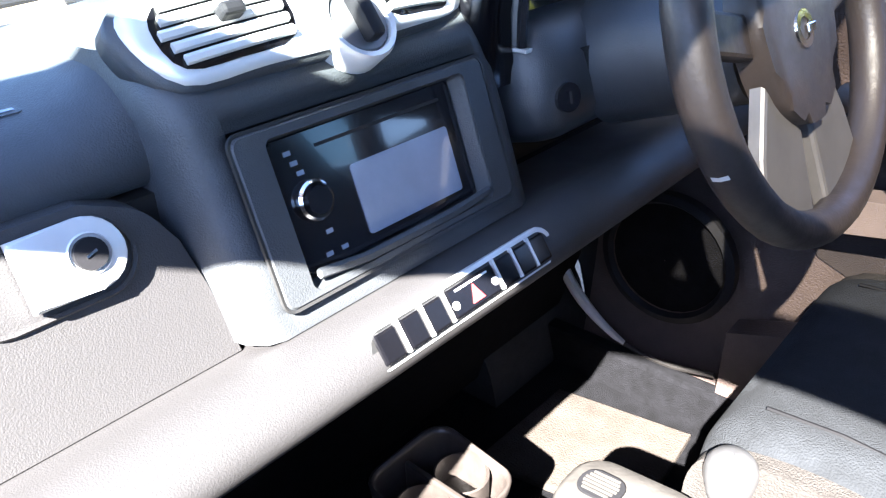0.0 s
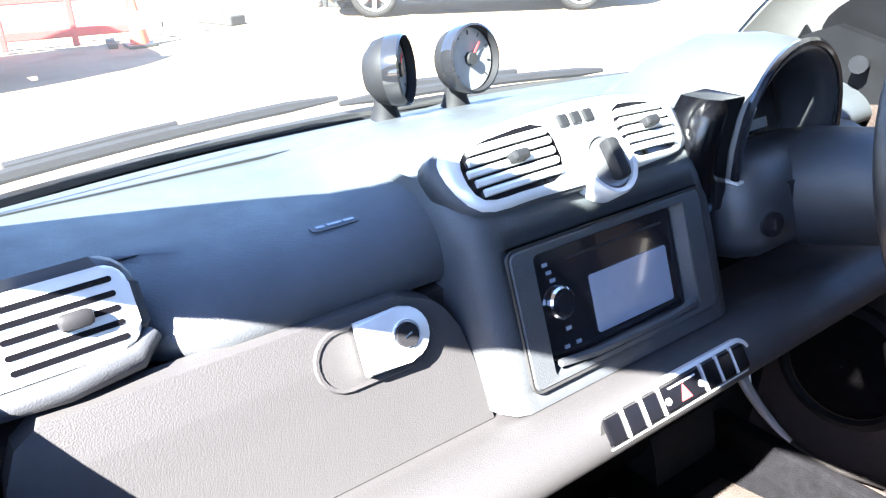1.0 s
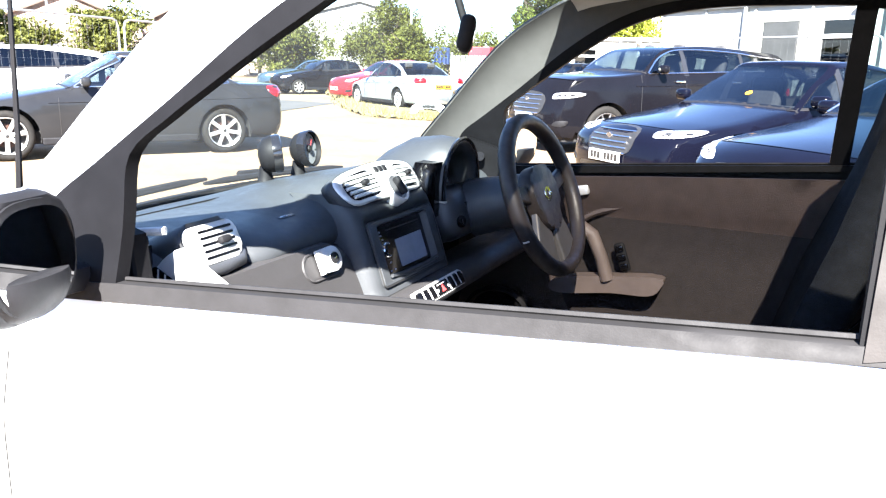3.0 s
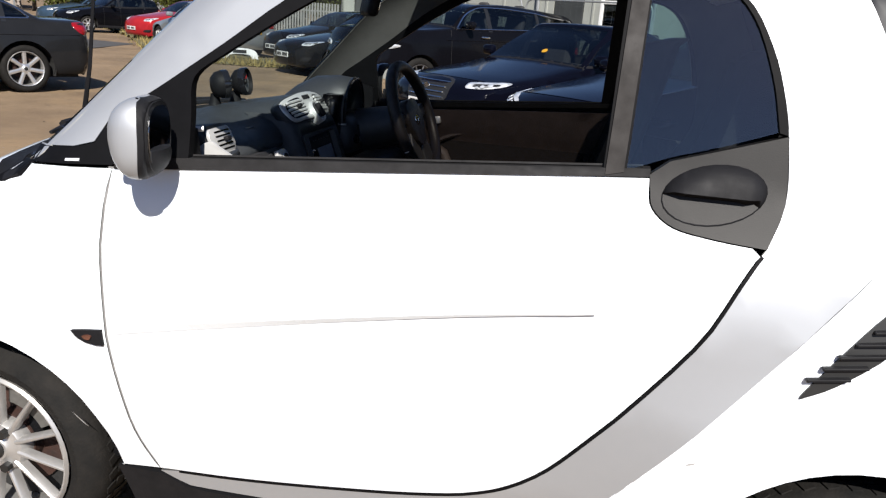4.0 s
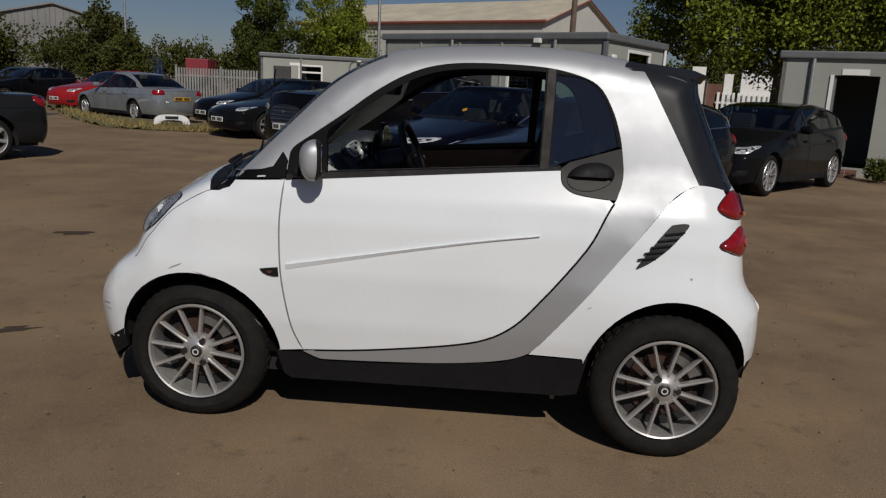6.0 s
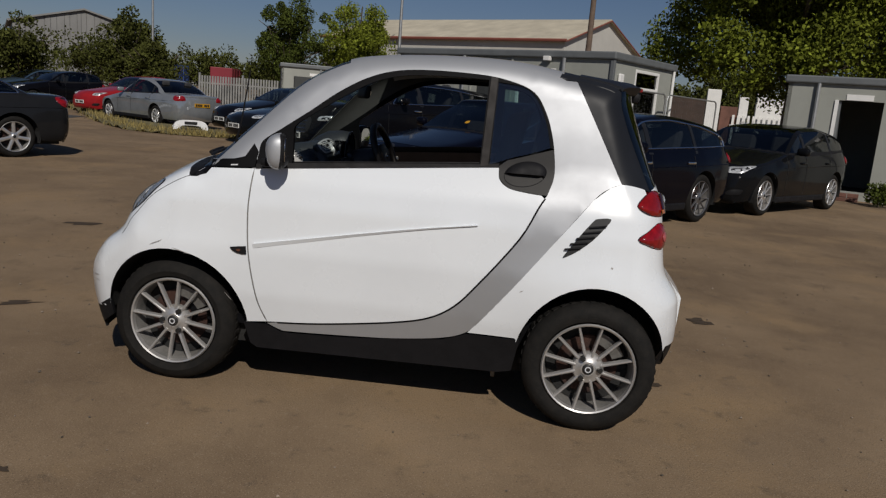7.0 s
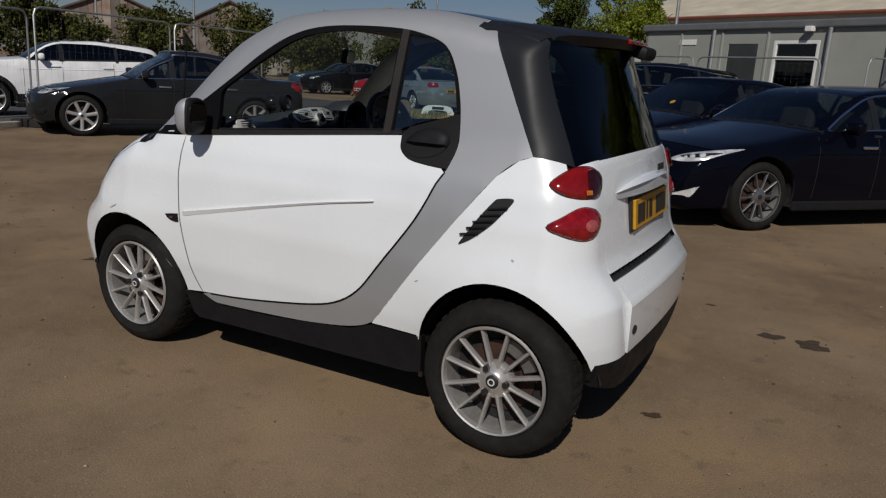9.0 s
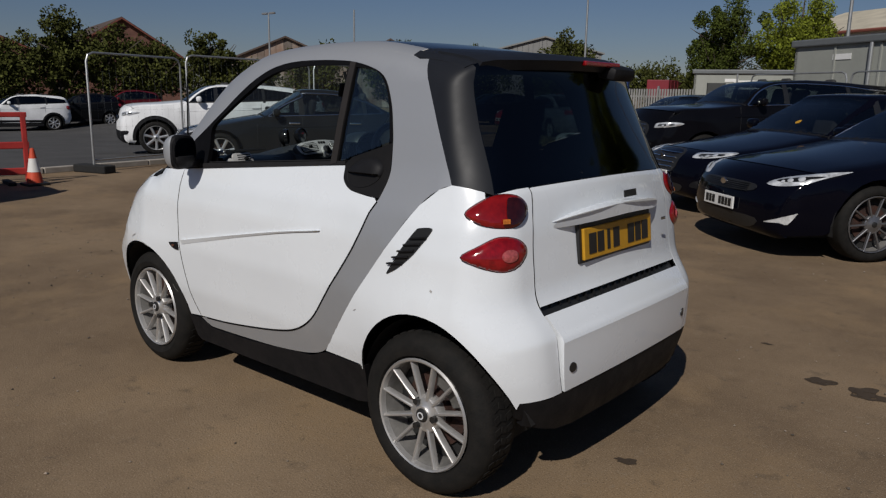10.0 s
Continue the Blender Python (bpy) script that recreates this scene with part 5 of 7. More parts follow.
        part("trim_roll", tube([(x, sg * (.652 - .006 * math.sin((x + .3) * 2)), z) for x, z in lip], .009, 6), DOORTRIM, door, smooth=True)
        part("armrest", extrude_poly(spline([(-.25, .738), (-.20, .764), (-.08, .782), (.045, .794), (.050, .768), (.02, .742), (-.08, .736), (-.22, .716)], 4, True), .045, Matrix(((1, 0, 0, 0), (0, 0, sg * 1.0, sg * .600), (0, 1, 0, 0), (0, 0, 0, 1))), None, .006), ARMREST, door, "pale grey-brown armrest bar", smooth=True)
        part("door_pull", tube([(-.215, sg * .64, .870), (-.195, sg * .612, .898), (-.165, sg * .600, .905), (-.138, sg * .600, .890), (-.110, sg * .604, .83), (-.090, sg * .606, .770)], [.012, .017, .019, .018, .017, .019], 12), ARMREST, door, "grey-brown upright door pull", smooth=True)
        part("switch_pack", box((.030, .014, .080), pose(-.062, sg * .640, .828, 0, -20, 0), .007), TRIMBLACK, door, "black window switch pack", smooth=True)
        for k in range(3):
            part("window_switch", box((.022, .010, .018), pose(-.062 + (k - 1) * .0085, sg * .632, .828 - (k - 1) * .0235, 0, -20, 0), .004), FINBLACK, door, smooth=True)
        part("door_lever", box((.055, .016, .028), pose(-.186, sg * .622, 1.000, 0, -12, 0), .007), SATIN, door, "satin silver door release lever", smooth=True)
        part("lever_bowl", plate(.105, .050, .024, .004, facing((-.165, sg * .648, 1.0), (0, -sg, .05), (1, 0, 0))), TRIMBLACK, door)
        msp = facing((-.400, sg * .612, .595), (0, -sg, 0), (1, 0, 0))
        part("speaker_ring", lathe([(.112, -.01), (.112, .008), (.100, .012), (.094, .004)], 36, msp), TRIMBLACK, door, "black door speaker ring", smooth=True)
        part("speaker_mesh", lathe([(.001, .008), (.05, .006), (.094, .0)], 28, msp), CARPET, door, smooth=True)
        curve = spline([(-.615, .66), (-.605, .57), (-.555, .482), (-.468, .420), (-.38, .407), (-.29, .425)], 5)
        part("pocket_trim", tube([(x, sg * .598, z) for x, z in curve[:17]], [.010] * 12 + [.009, .008, .007, .006, .004], 8), SATIN, door, "curved satin silver trim round the speaker", smooth=True)
        # the trim's lower run: thinner, with its dimmer light put into the grey
        part("pocket_trim_dim", tube([(x, sg * .598, z) for x, z in curve[16:]], .0045, 6), TRIMGREY, door, smooth=True)
        # added carpet-dark box over the sill, so the sunlit trim there reads dark
        part("sill_cover", box((.46, .034, .094), pose(-.40, sg * .590, .357), .008), CARPET, door, "added carpet panel that darkens the sill")
        part("lower_pocket", extrude_poly([(-.28, .40), (.30, .46), (.42, .60), (.30, .66), (-.05, .60), (-.28, .52)], .06, Matrix(((1, 0, 0, 0), (0, 0, sg * 1.0, sg * .585), (0, 1, 0, 0), (0, 0, 0, 1))), None, .012), DOORTRIM, door)
        part("pillar_foot", extrude_poly([(-.56, 1.0), (-.412, 1.02), (-.420, 1.095), (-.52, 1.12), (-.57, 1.10)], .03, Matrix(((1, 0, 0, 0), (0, 0, sg * 1.0, sg * .618), (0, 1, 0, 0), (0, 0, 0, 1))), None, .006), SEALBLACK, car)
        part("mirror_adjuster", tube([(-.47, sg * .618, 1.072), (-.462, sg * .585, 1.075)], [.010, .013], 12), PIANO, car, smooth=True)
    # seats
    for y0, back in ((.405, 0.0), (-.405, .16)):
        seat = new("seat")
        seat.parent = car
        tagged(seat, "black fabric bucket seat with grey shell sides")
        seat.matrix_basis = pose(back, y0, 0)
        rows = []
        for t in np.linspace(-1, 1, 25):
            y = .208 * t
            edge = max(0.0, abs(t) - .80) / .20
            dip, drop = -.016 * math.exp(-(t / .55) ** 4), -.022 * edge ** 2
            rows.append([(x + .010 * edge ** 2 * (k < 9), y, z + (dip if k > 6 else 0) + drop) for k, (x, z) in enumerate(spline([(-.138, .560), (-.164, .605), (-.163, .645), (-.135, .674), (-.06, .688), (.08, .682), (.26, .662), (.40, .650)], 3))])
        v, f = lofted(rows)
        obj("cushion", *shell(np.array(v), f, np.array([[0, 0, -.05]] * len(v))), FABRIC, seat)
        for s2 in (-1, 1):
            part("rear_bolster", box((.26, .035, .20), pose(.30, s2 * .208, .555, 0, 3, 0), .014), FABRIC, seat, smooth=True)
        for s2 in (-1, 1):
            part("seat_shell", extrude_poly(spline([(-.145, .50), (-.163, .58), (-.158, .636), (-.130, .662), (-.05, .676), (.06, .668), (.155, .652), (.165, .63), (.165, .46), (.05, .42)], 4, True), .022, Matrix(((1, 0, 0, 0), (0, 0, 1, s2 * .212 - .011), (0, 1, 0, 0), (0, 0, 0, 1))), None, .006), FABRIC2, seat, "pale grey seat shell side", smooth=True)
            part("seat_seam", tube([(x, s2 * .150, z) for x, z in ((-.120, .683), (-.05, .688), (.06, .680), (.16, .668))], .0022, 5), SEALBLACK, seat)
        part("cross_seam", tube([(.10, y, .6695) for y in np.linspace(-.15, .15, 7)], .0022, 5), SEALBLACK, seat)
        rows = []
        for t in np.linspace(-1, 1, 13):
            wy = .215 * t
            rows.append([(x - .035 * abs(t) ** 3, wy * k, z) for x, z, k in ((.330, .62, 1), (.365, .75, 1.02), (.405, .90, 1.0), (.445, 1.02, .88), (.475, 1.12, .62), (.50, 1.22, .56), (.515, 1.30, .50), (.545, 1.325, .45))])
        v, f = lofted(rows)
        obj("backrest", *shell(np.array(v), f, np.array([[.085, 0, .02]] * len(v))), FABRIC, seat)
        part("seat_base", box((.42, .34, .20), pose(.10, 0, .45), .02), WELL, seat)
    # tunnel, cups, gear lever, mat
    part("tunnel", box((.95, .20, .16), pose(.02, .05, .40), .04), CARPET, car)
    rim = rounded(.150, .130, .030)
    walls = [(.80, .455), (.90, .500), (.98, .536), (1.0, .548), (.955, .550), (.92, .540), (.84, .500), (.78, .478)]
    v, f = lofted([[(-.400 + a * k * .88, .072 + b * k * 1.05, z - (.012 if a > .03 and z > .53 else 0)) for a, b in rim] for k, z in walls], True)
    cup = obj("cup_holder", v, f, CUPBROWN, car, "pale dusty plastic cup holder by the tunnel")
    part("cup_floor", plate(.128, .118, .024, .004, pose(-.400, .072, .478) @ pose(0, 0, 0, 0, 0, 90)), CUPBROWN, cup)
    part("cup_web", box((.112, .007, .055), pose(-.400, .072, .508), .002), CUPBROWN, cup)
    for y in (.040, .106):
        part("cup_well", lathe([(.033, .0), (.034, .045), (.0315, .046), (.0300, .010), (.001, .008)], 24, pose(-.398, y, .482)), CUPBROWN, cup, smooth=True)
    rows = [[(-.195 + a * k, .128 + b * k, z + .10 * (a * k) * (z > .58)) for a, b in rounded(.150, .092, .034)] for k, z in ((1.10, .47), (1.06, .54), (1.0, .590), (.95, .601), (.86, .606), (.40, .608), (.01, .608))]
    v, f = lofted(rows, True)
    lv = obj("gear_console", v, f, CUP, car, "pale plastic gear lever console")
    mgr = facing((-.225, .126, .6062), (-.1, 0, 1))
    part("console_grille", plate(.036, .048, .014, .003, mgr, .001), TRIMBLACK, lv, "black slotted grille")
    for k in range(6):
        part("grille_bar", box((.0026, .040 - .004 * abs(k - 2.5), .002), mgr @ pose(-.0125 + .005 * k, 0, .0036)), CUP, lv)
    mk2 = look((-.1165, .171, .56), (-.114, .170, .40))
    gl = part("gear_lever", lathe([(.012, -.03), (.0095, 0), (.0085, .030), (.0105, .052), (.0135, .060)], 20, mk2), CHROME, car, "chrome gear lever with a bright bulbous knob", smooth=True)
    part("gear_knob", lathe([(.0135, .058), (.0185, .072), (.0215, .083), (.0205, .0875), (.0235, .090), (.0250, .101), (.0235, .112), (.0180, .1195), (.0090, .1235), (.0005, .1245)], 28, mk2), KNOBMETAL, gl, smooth=True)
    part("gear_gaiter", lathe([(.040, -.045), (.030, -.030), (.018, -.022), (.012, -.016)], 20, mk2), TRIMBLACK, gl, smooth=True)
    part("floor_mat", extrude_poly([(-.52, .28), (-.515, .50), (-.29, .54), (-.27, .33)], .012, pose(0, 0, .331), None, .003), TANMAT, car, "dusty tan floor mat in sunlight")
    # inner mirror and sun visors
    im = part("rear_view_mirror", box((.028, .20, .066), pose(-.262, .03, 1.372, 0, 10, 24), .012, 3), TRIMBLACK, car, "black rear-view mirror on the windscreen", smooth=True)
    part("mirror_face", plate(.186, .054, .02, .001, facing((-.2490, .036, 1.3695), (.90, .40, -.17), (-.40, .91, 0))), MIRROR, im)
    part("mirror_stem", tube([(-.268, .03, 1.40), (-.285, .02, 1.46)], .008, 8), TRIMBLACK, im, smooth=True)


interior(smart, SB)


# ---- parked cars ----
def paint(name, c, metal=0.3):
    return mat(name, c, 0.07, metal=metal, spec=0.11, coat=0.05, vary=0.15, scale=2.0, rvary=0.05)


GREYPAINT = paint("dark_grey_paint", (0.024, 0.025, 0.0275), .4)
NAVY = paint("navy_paint", (0.0022, 0.0025, 0.006), .0)
BLACKPAINT = paint("black_paint", (0.004, 0.004, 0.0055), .0)
CHARCOAL = paint("charcoal_paint", (0.0070, 0.0075, 0.0088), .1)
SILVERPAINT = paint("silver_paint", (0.36, 0.38, 0.40), .6)
WHITEPAINT = paint("bright_white_paint", (0.76, 0.77, 0.78), .0)
REDPAINT = paint("red_paint", (0.33, 0.018, 0.022), .2)
DARKRED = paint("maroon_paint", (0.12, 0.012, 0.018), .2)
BLUEPAINT = paint("blue_grey_paint", (0.05, 0.085, 0.13), .4)
HEADCHROME = mat("clear_lamp_reflector", (0.72, 0.74, 0.76), 0.16, metal=0.35, coat=0.6, vary=0.5, scale=14, rvary=0.15)
SEATDARK = mat("dark_car_seat", (0.03, 0.03, 0.032), 0.8, vary=0.3, scale=20)
GLASSD = glass_mat("parked_car_glass", (0.30, 0.35, 0.36), .05)
GLASSDD = glass_mat("parked_car_dark_glass", (0.06, 0.07, 0.08), .03)


def parked_car(label, m, paintm, kind="saloon", length=4.5, height=1.42, wb=2.76, width=1.80, fo=None, wheel_r=.32, rim=.235, spokes=7, alloy=None,
               grille=None, front_plate=False, rear_plate=None, glass=None, detail=False, chrome_line=False, rear_lamps=True, lamp="plain", sticker=None, cladding=False):
    """A parked car, front at -x: shell panels, glass, lamps, wheels. m places it."""
    car = thing("car", label, "car", m)
    glass = glass or GLASSD
    fo = fo if fo is not None else (length - wb) * .45
    xf, xr = -wb / 2 - fo, length - wb / 2 - fo
    h = height
    fa, ra = -wb / 2, wb / 2
    tall = kind == "suv"
    k = h / 1.45
    if kind == "saloon":
        prof = [(xf + .10, .20), (xf + .02, .27), (xf, .42), (xf + .02, .56), (xf + .07, .66 * k), (xf + .30, .76 * k), (fa + .10, .87 * k), (fa + .62, .96 * k), (fa + .72, .98 * k),
                (fa + 1.05, 1.18 * k), (fa + 1.38, 1.36 * k), (.05, h - .01), (.45, h), (.85, h - .045), (ra - .05, 1.23 * k), (ra + .28, 1.07 * k), (ra + .42, 1.035 * k),
                (xr - .10, 1.02 * k), (xr - .03, .95 * k), (xr, .72), (xr + .01, .52), (xr - .01, .38), (xr - .08, .24)]
        glass_top = [(fa + .82, .965 * k), (fa + 1.10, 1.155 * k), (fa + 1.42, 1.305 * k), (.05, h - .085), (.45, h - .085), (.80, h - .125), (ra - .10, 1.18 * k), (ra + .10, 1.03 * k)]
        ids = dict(hood=(5, 7.7), ws=(8.0, 10.4), roof=(10.4, 13.0), rw=(13.2, 15.3), boot=(15.6, 18))
    elif kind == "estate" or kind == "hatch":
        b = .15 if kind == "hatch" else .0
        prof = [(xf + .10, .20), (xf + .02, .27), (xf, .42), (xf + .02, .56), (xf + .08, .67 * k), (xf + .30, .80 * k), (fa + .10, .92 * k), (fa + .55, 1.0 * k), (fa + .64, 1.02 * k),
                (fa + .98, 1.21 * k), (fa + 1.32, 1.37 * k), (fa + 1.75, h - .02), (fa + 2.1, h), (ra - .30, h - .02), (ra + .18 - b, h - .06), (xr - .30, h - .14), (xr - .12, 1.05 * k), (xr - .05, .98 * k),
                (xr - .03, .92 * k), (xr, .70), (xr + .01, .52), (xr - .01, .38), (xr - .08, .24)]
        glass_top = [(fa + .76, 1.0 * k), (fa + 1.04, 1.175 * k), (fa + 1.38, 1.325 * k), (fa + 1.78, h - .085), (fa + 2.1, h - .075), (ra - .30, h - .10), (ra + .12 - b, h - .14), (xr - .42, h - .25), (xr - .36, 1.08 * k)]
        ids = dict(hood=(5, 7.7), ws=(8.0, 10.3), roof=(10.3, 14.7), rw=(15.0, 16.3), boot=(16.4, 18))
    else:
        prof = [(xf + .10, .26), (xf + .02, .34), (xf, .52), (xf + .02, .72), (xf + .06, .84), (xf + .22, .98 * k), (fa + .10, 1.04 * k), (fa + .55, 1.08 * k), (fa + .64, 1.10 * k),
                (fa + .95, 1.28 * k), (fa + 1.25, 1.40 * k), (fa + 1.7, h - .02), (fa + 2.1, h), (ra - .30, h - .02), (ra + .20, h - .05), (xr - .22, h - .11), (xr - .08, 1.15 * k), (xr - .03, 1.06 * k),
                (xr - .02, .98 * k), (xr, .76), (xr + .01, .58), (xr - .01, .44), (xr - .08, .30)]
        glass_top = [(fa + .75, 1.06 * k), (fa + 1.00, 1.25 * k), (fa + 1.30, 1.355 * k), (fa + 1.7, h - .085), (fa + 2.1, h - .085), (ra - .30, h - .11), (ra + .15, h - .16), (xr - .32, h - .22), (xr - .26, 1.14 * k)]
        ids = dict(hood=(5, 7.7), ws=(8.0, 10.3), roof=(10.3, 14.7), rw=(15.0, 16.3), boot=(16.4, 18))
    w = width / 2
    zb = .98 * k if not tall else 1.07 * k
    B = Body(prof, [(.15, w - .07), (.35, w - .02), (.6, w), (.8, w - .005), (zb - .08, w - .03), (zb + .05, w - .085), (zb + .25, w - .17), (h, w - .28)],
             [(xf, .20), (xf + .25, .09), (xf + .6, .02), (fa + .4, 0), (ra, 0), (xr - .5, .03), (xr - .2, .08), (xr, .16)], r=.08, front=.20, rear=.13, crown=.04, w0=w, rr=.12,
             flares=((fa, wheel_r + .2, .40, .15, .02), (ra, wheel_r + .2, .40, .15, .025)), sub=4)
    ar = wheel_r + .055
    st = .12 if not detail else .08
    belt = [(fa + .70, glass_top[0][1] - .03), (ra * .2, zb - .02), (glass_top[-1][0] + .12, glass_top[-1][1] - .03)]
    gp = spline(glass_top, 4) + [((glass_top[0][0] + glass_top[-1][0]) / 2, (glass_top[0][1] + glass_top[-1][1]) / 2 - .005)]
    for sg in (-1, 1):
        a1 = arc(fa, wheel_r, ar, 190, -10, 14)
        a2 = arc(ra, wheel_r, ar, 190, -10, 14)
        s_a, s_c = ids["ws"][0] - .1, ids["rw"][1]
        lower = [(fa - ar - .04, .24)] + [(x, max(z, .24)) for x, z in a1] + [(x, max(z, .24)) for x, z in a2] + B.edge(21.9, s_c, 14)[:] + belt[::-1] + B.edge(s_a, .4, 14)
        skin("body_side", B.side(lower, sg, st), paintm, car, .02, inner=WELL)
        top = B.edge(s_a, s_c, 26)
        ring = top + [belt[2]] + [gp[-2]] + gp[-3::-1] + [belt[0]]
        skin("roof_frame", B.side(ring, sg, st), paintm, car, .02)
        belt_fill = belt + [gp[-2], gp[-1], gp[0]]
        skin("belt_trim", B.side(belt_fill, sg, st, lift=.002), TRIMBLACK if not chrome_line else paintm, car, .015)
        g = skin("side_window", B.side(gp, sg, st, lift=-.004), glass, car, 0)
        g.visible_shadow = False
        xp = .02
        zt = float(np.interp(xp, [q[0] for q in gp[:-1]], [q[1] for q in gp[:-1]]))
        skin("door_post", B.side([(xp - .05, zb - .04), (xp + .05, zb - .04), (xp + .03, zt + .01), (xp - .05, zt + .01)], sg, st, lift=.002), BLACKGLOSS, car, .01)
        xq = ra - .22
        zt = float(np.interp(xq, [q[0] for q in gp[:-1]], [q[1] for q in gp[:-1]]))
        skin("door_post", B.side([(xq - .03, zb - .02), (xq + .03, zb - .02), (xq + .02, zt + .01), (xq - .05, zt + .01)], sg, st, lift=.002), BLACKGLOSS, car, .01)
        # chrome line round the windows
        if chrome_line:
            o = [(x, z) for x, z in gp[:-1]]
            pts3 = [(x, sg * (float(B.side_y([x], [z])[0]) + .006), z) for x, z in o]
            part("window_trim", tube(pts3, .012, 5), CHROME, car, "bright metal window trim", smooth=True)
            lowline = [(o[0][0] + (o[-1][0] - o[0][0]) * t, o[0][1] + (o[-1][1] - o[0][1]) * t - .01) for t in np.linspace(0, 1, 8)]
            part("window_trim", tube([(x, sg * (float(B.side_y([x], [z])[0]) + .006), z) for x, z in lowline], .010, 5), CHROME, car, "bright metal window trim", smooth=True)
        # door seams and handles
        for xs in (fa + .62, .02, ra - .30):
            zs = np.linspace(.32 if xs < ra - .4 else .75, zb - .05, 6)
            part("door_seam", tube([(xs, sg * (float(B.side_y([xs], [z])[0]) + .0005), z) for z in zs], .0045, 4), INK, car)
        for xs in (-.12, ra - .42):
            yy = float(B.side_y([xs], [zb - .14])[0])
            part("door_handle", box((.20, .03, .035), pose(xs, sg * (yy + .012), zb - .14), .012), CHROME if chrome_line else paintm, car, smooth=True)
        part("body_crease", tube([(x, sg * (float(B.side_y([x], [z])[0]) + .0), z) for x, z in zip(np.linspace(fa + .5, xr - .25, 9), np.linspace(zb - .22, zb - .16, 9))], .008, 5), paintm, car, smooth=True)
        part("sill_trim", box((wb - 2 * ar - .02, .06, .10), pose(0, sg * (w - .05), .245), .02), TRIMBLACK, car)
        # door mirror
        mp = part("door_mirror", box((.12, .20, .13), pose(fa + .95, sg * (w + .06), zb + .05), .045, 3), paintm, car, smooth=True)
        # wheels
        for cx in (fa, ra):
            wheel(car, pose(cx, sg * (w - .035), wheel_r, 90 if sg < 0 else -90, 0, 0) @ pose(0, 0, 0, 0, 0, 11 * cx), wheel_r, rim, .215, spokes, alloy or BRIGHTALLOY, detail=False)
            pts = arc(cx, wheel_r, ar + .01, -15, 195, 16)
            bm = bmesh.new()
            o = [bm.verts.new((x, sg * (w - .03), z)) for x, z in pts]
            i = [bm.verts.new((x, sg * (w - .34), z)) for x, z in pts]
            for q in range(len(pts) - 1):
                bm.faces.new((o[q], o[q + 1], i[q + 1], i[q]))
            bm.faces.new(i)
            part("wheel_arch_liner", bm, WELL, car)
        if cladding:
            for cx in (fa, ra):
                band = arc(cx, wheel_r, ar - .004, 188, -8, 16) + arc(cx, wheel_r, ar + .075, -6, 186, 16)
                skin("arch_cladding", B.side(band, sg, st, lift=.006), TRIMBLACK, car, .02, "black plastic wheel arch cladding")
            skin("sill_cladding", B.side([(fa + ar + .05, .30), (ra - ar - .05, .30), (ra - ar - .05, .47), (fa + ar + .05, .47)], sg, st, lift=.006), TRIMBLACK, car, .02)
        # lamps
        zl = .66 * k if not tall else .84
        shape = {"sweep": [(-.25, -.055), (-.16, -.005), (.03, .040), (.33, .102), (.36, .098), (.20, .020), (.06, -.050), (-.13, -.075)],
                 "slim": [(-.24, -.035), (-.20, .030), (.0, .045), (.20, .060), (.27, .045), (.16, -.010), (.0, -.045), (-.18, -.048)],
                 "plain": [(-.20, -.05), (-.16, .035), (.02, .055), (.20, .085), (.26, .075), (.12, .0), (.0, -.06)]}[lamp]
        hl = spline(shape, 4, True)
        spot_on = ((xf + .55, sg * (w - .42), zl), (-.72, sg * .62, .16), (.65, sg * .75, 0))
        hd = skin("headlamp", B.badge(*spot_on, hl, .04, .004, .016), HEADCHROME, car, .02, "clear glass headlamp with bright reflectors")
        skin("lamp_inner", B.badge(*spot_on, [(x * .60 - .012, z * .42 - .004) for x, z in hl], .04, .0205, .0), TRIMBLACK, hd, .002, "dark inner housing of the lamp")
        for cx2, rr2 in ((-.105, .017), (-.045, .026), (.045, .030)):
            skin("reflector", B.badge(*spot_on, [(cx2 + rr2 * math.cos(q), -.008 + cx2 * .20 + rr2 * .8 * math.sin(q)) for q in np.linspace(0, 6.283, 15)[:-1]], .02, .0225, .006), HEADCHROME, hd, .002)
        if rear_lamps:
            tl = spline([(-.20, -.05), (-.14, .075), (.10, .08), (.16, 0), (.10, -.075), (-.08, -.07)], 4, True)
            zt = .90 * k if not tall else .98
            skin("tail_lamp", B.badge((xr - .45, sg * (w - .42), zt), (.78, sg * .58, 0), (-.6, sg * .78, 0), tl, .05, .004, .02), LENSRED, car, .02, "red tail lamp")
        fog = spline([(-.15, -.045), (-.04, -.005), (.11, .050), (.12, .045), (.06, -.045), (-.01, -.035)] if lamp == "sweep" else [(-.13, -.03), (-.06, .035), (.12, .045), (.10, -.02), (.0, -.045)], 3, True)
        skin("fog_lamp", B.badge((xf + .5, sg * (w - .40), .37 if not tall else .48), (-.80, sg * .52, 0), (.55, sg * .8, 0), fog, .05, .004, .01), HEADCHROME if lamp == "sweep" else TRIMBLACK, car, .02)
    skin("front_bumper", B.cap(0.1, 4.95, ns=14), paintm, car, .02)
    if cladding:
        skin("bumper_cladding", B.cap(0.1, 2.1, ns=6, lift=.006), TRIMBLACK, car, .02, "black plastic lower bumper")
        skin("bumper_cladding", B.cap(20.6, 22, ns=6, lift=.006), TRIMBLACK, car, .02, "black plastic lower bumper")
    skin("bonnet", B.cap(5.0, 7.8, ns=10), paintm, car, .02)
    skin("scuttle", B.cap(7.8, 8.1), TRIMBLACK, car, .03)
    a, b = ids["ws"]
    g = skin("windscreen", B.cap(a, b, -.93, .93, ns=8), glass, car, 0)
    g.visible_shadow = False
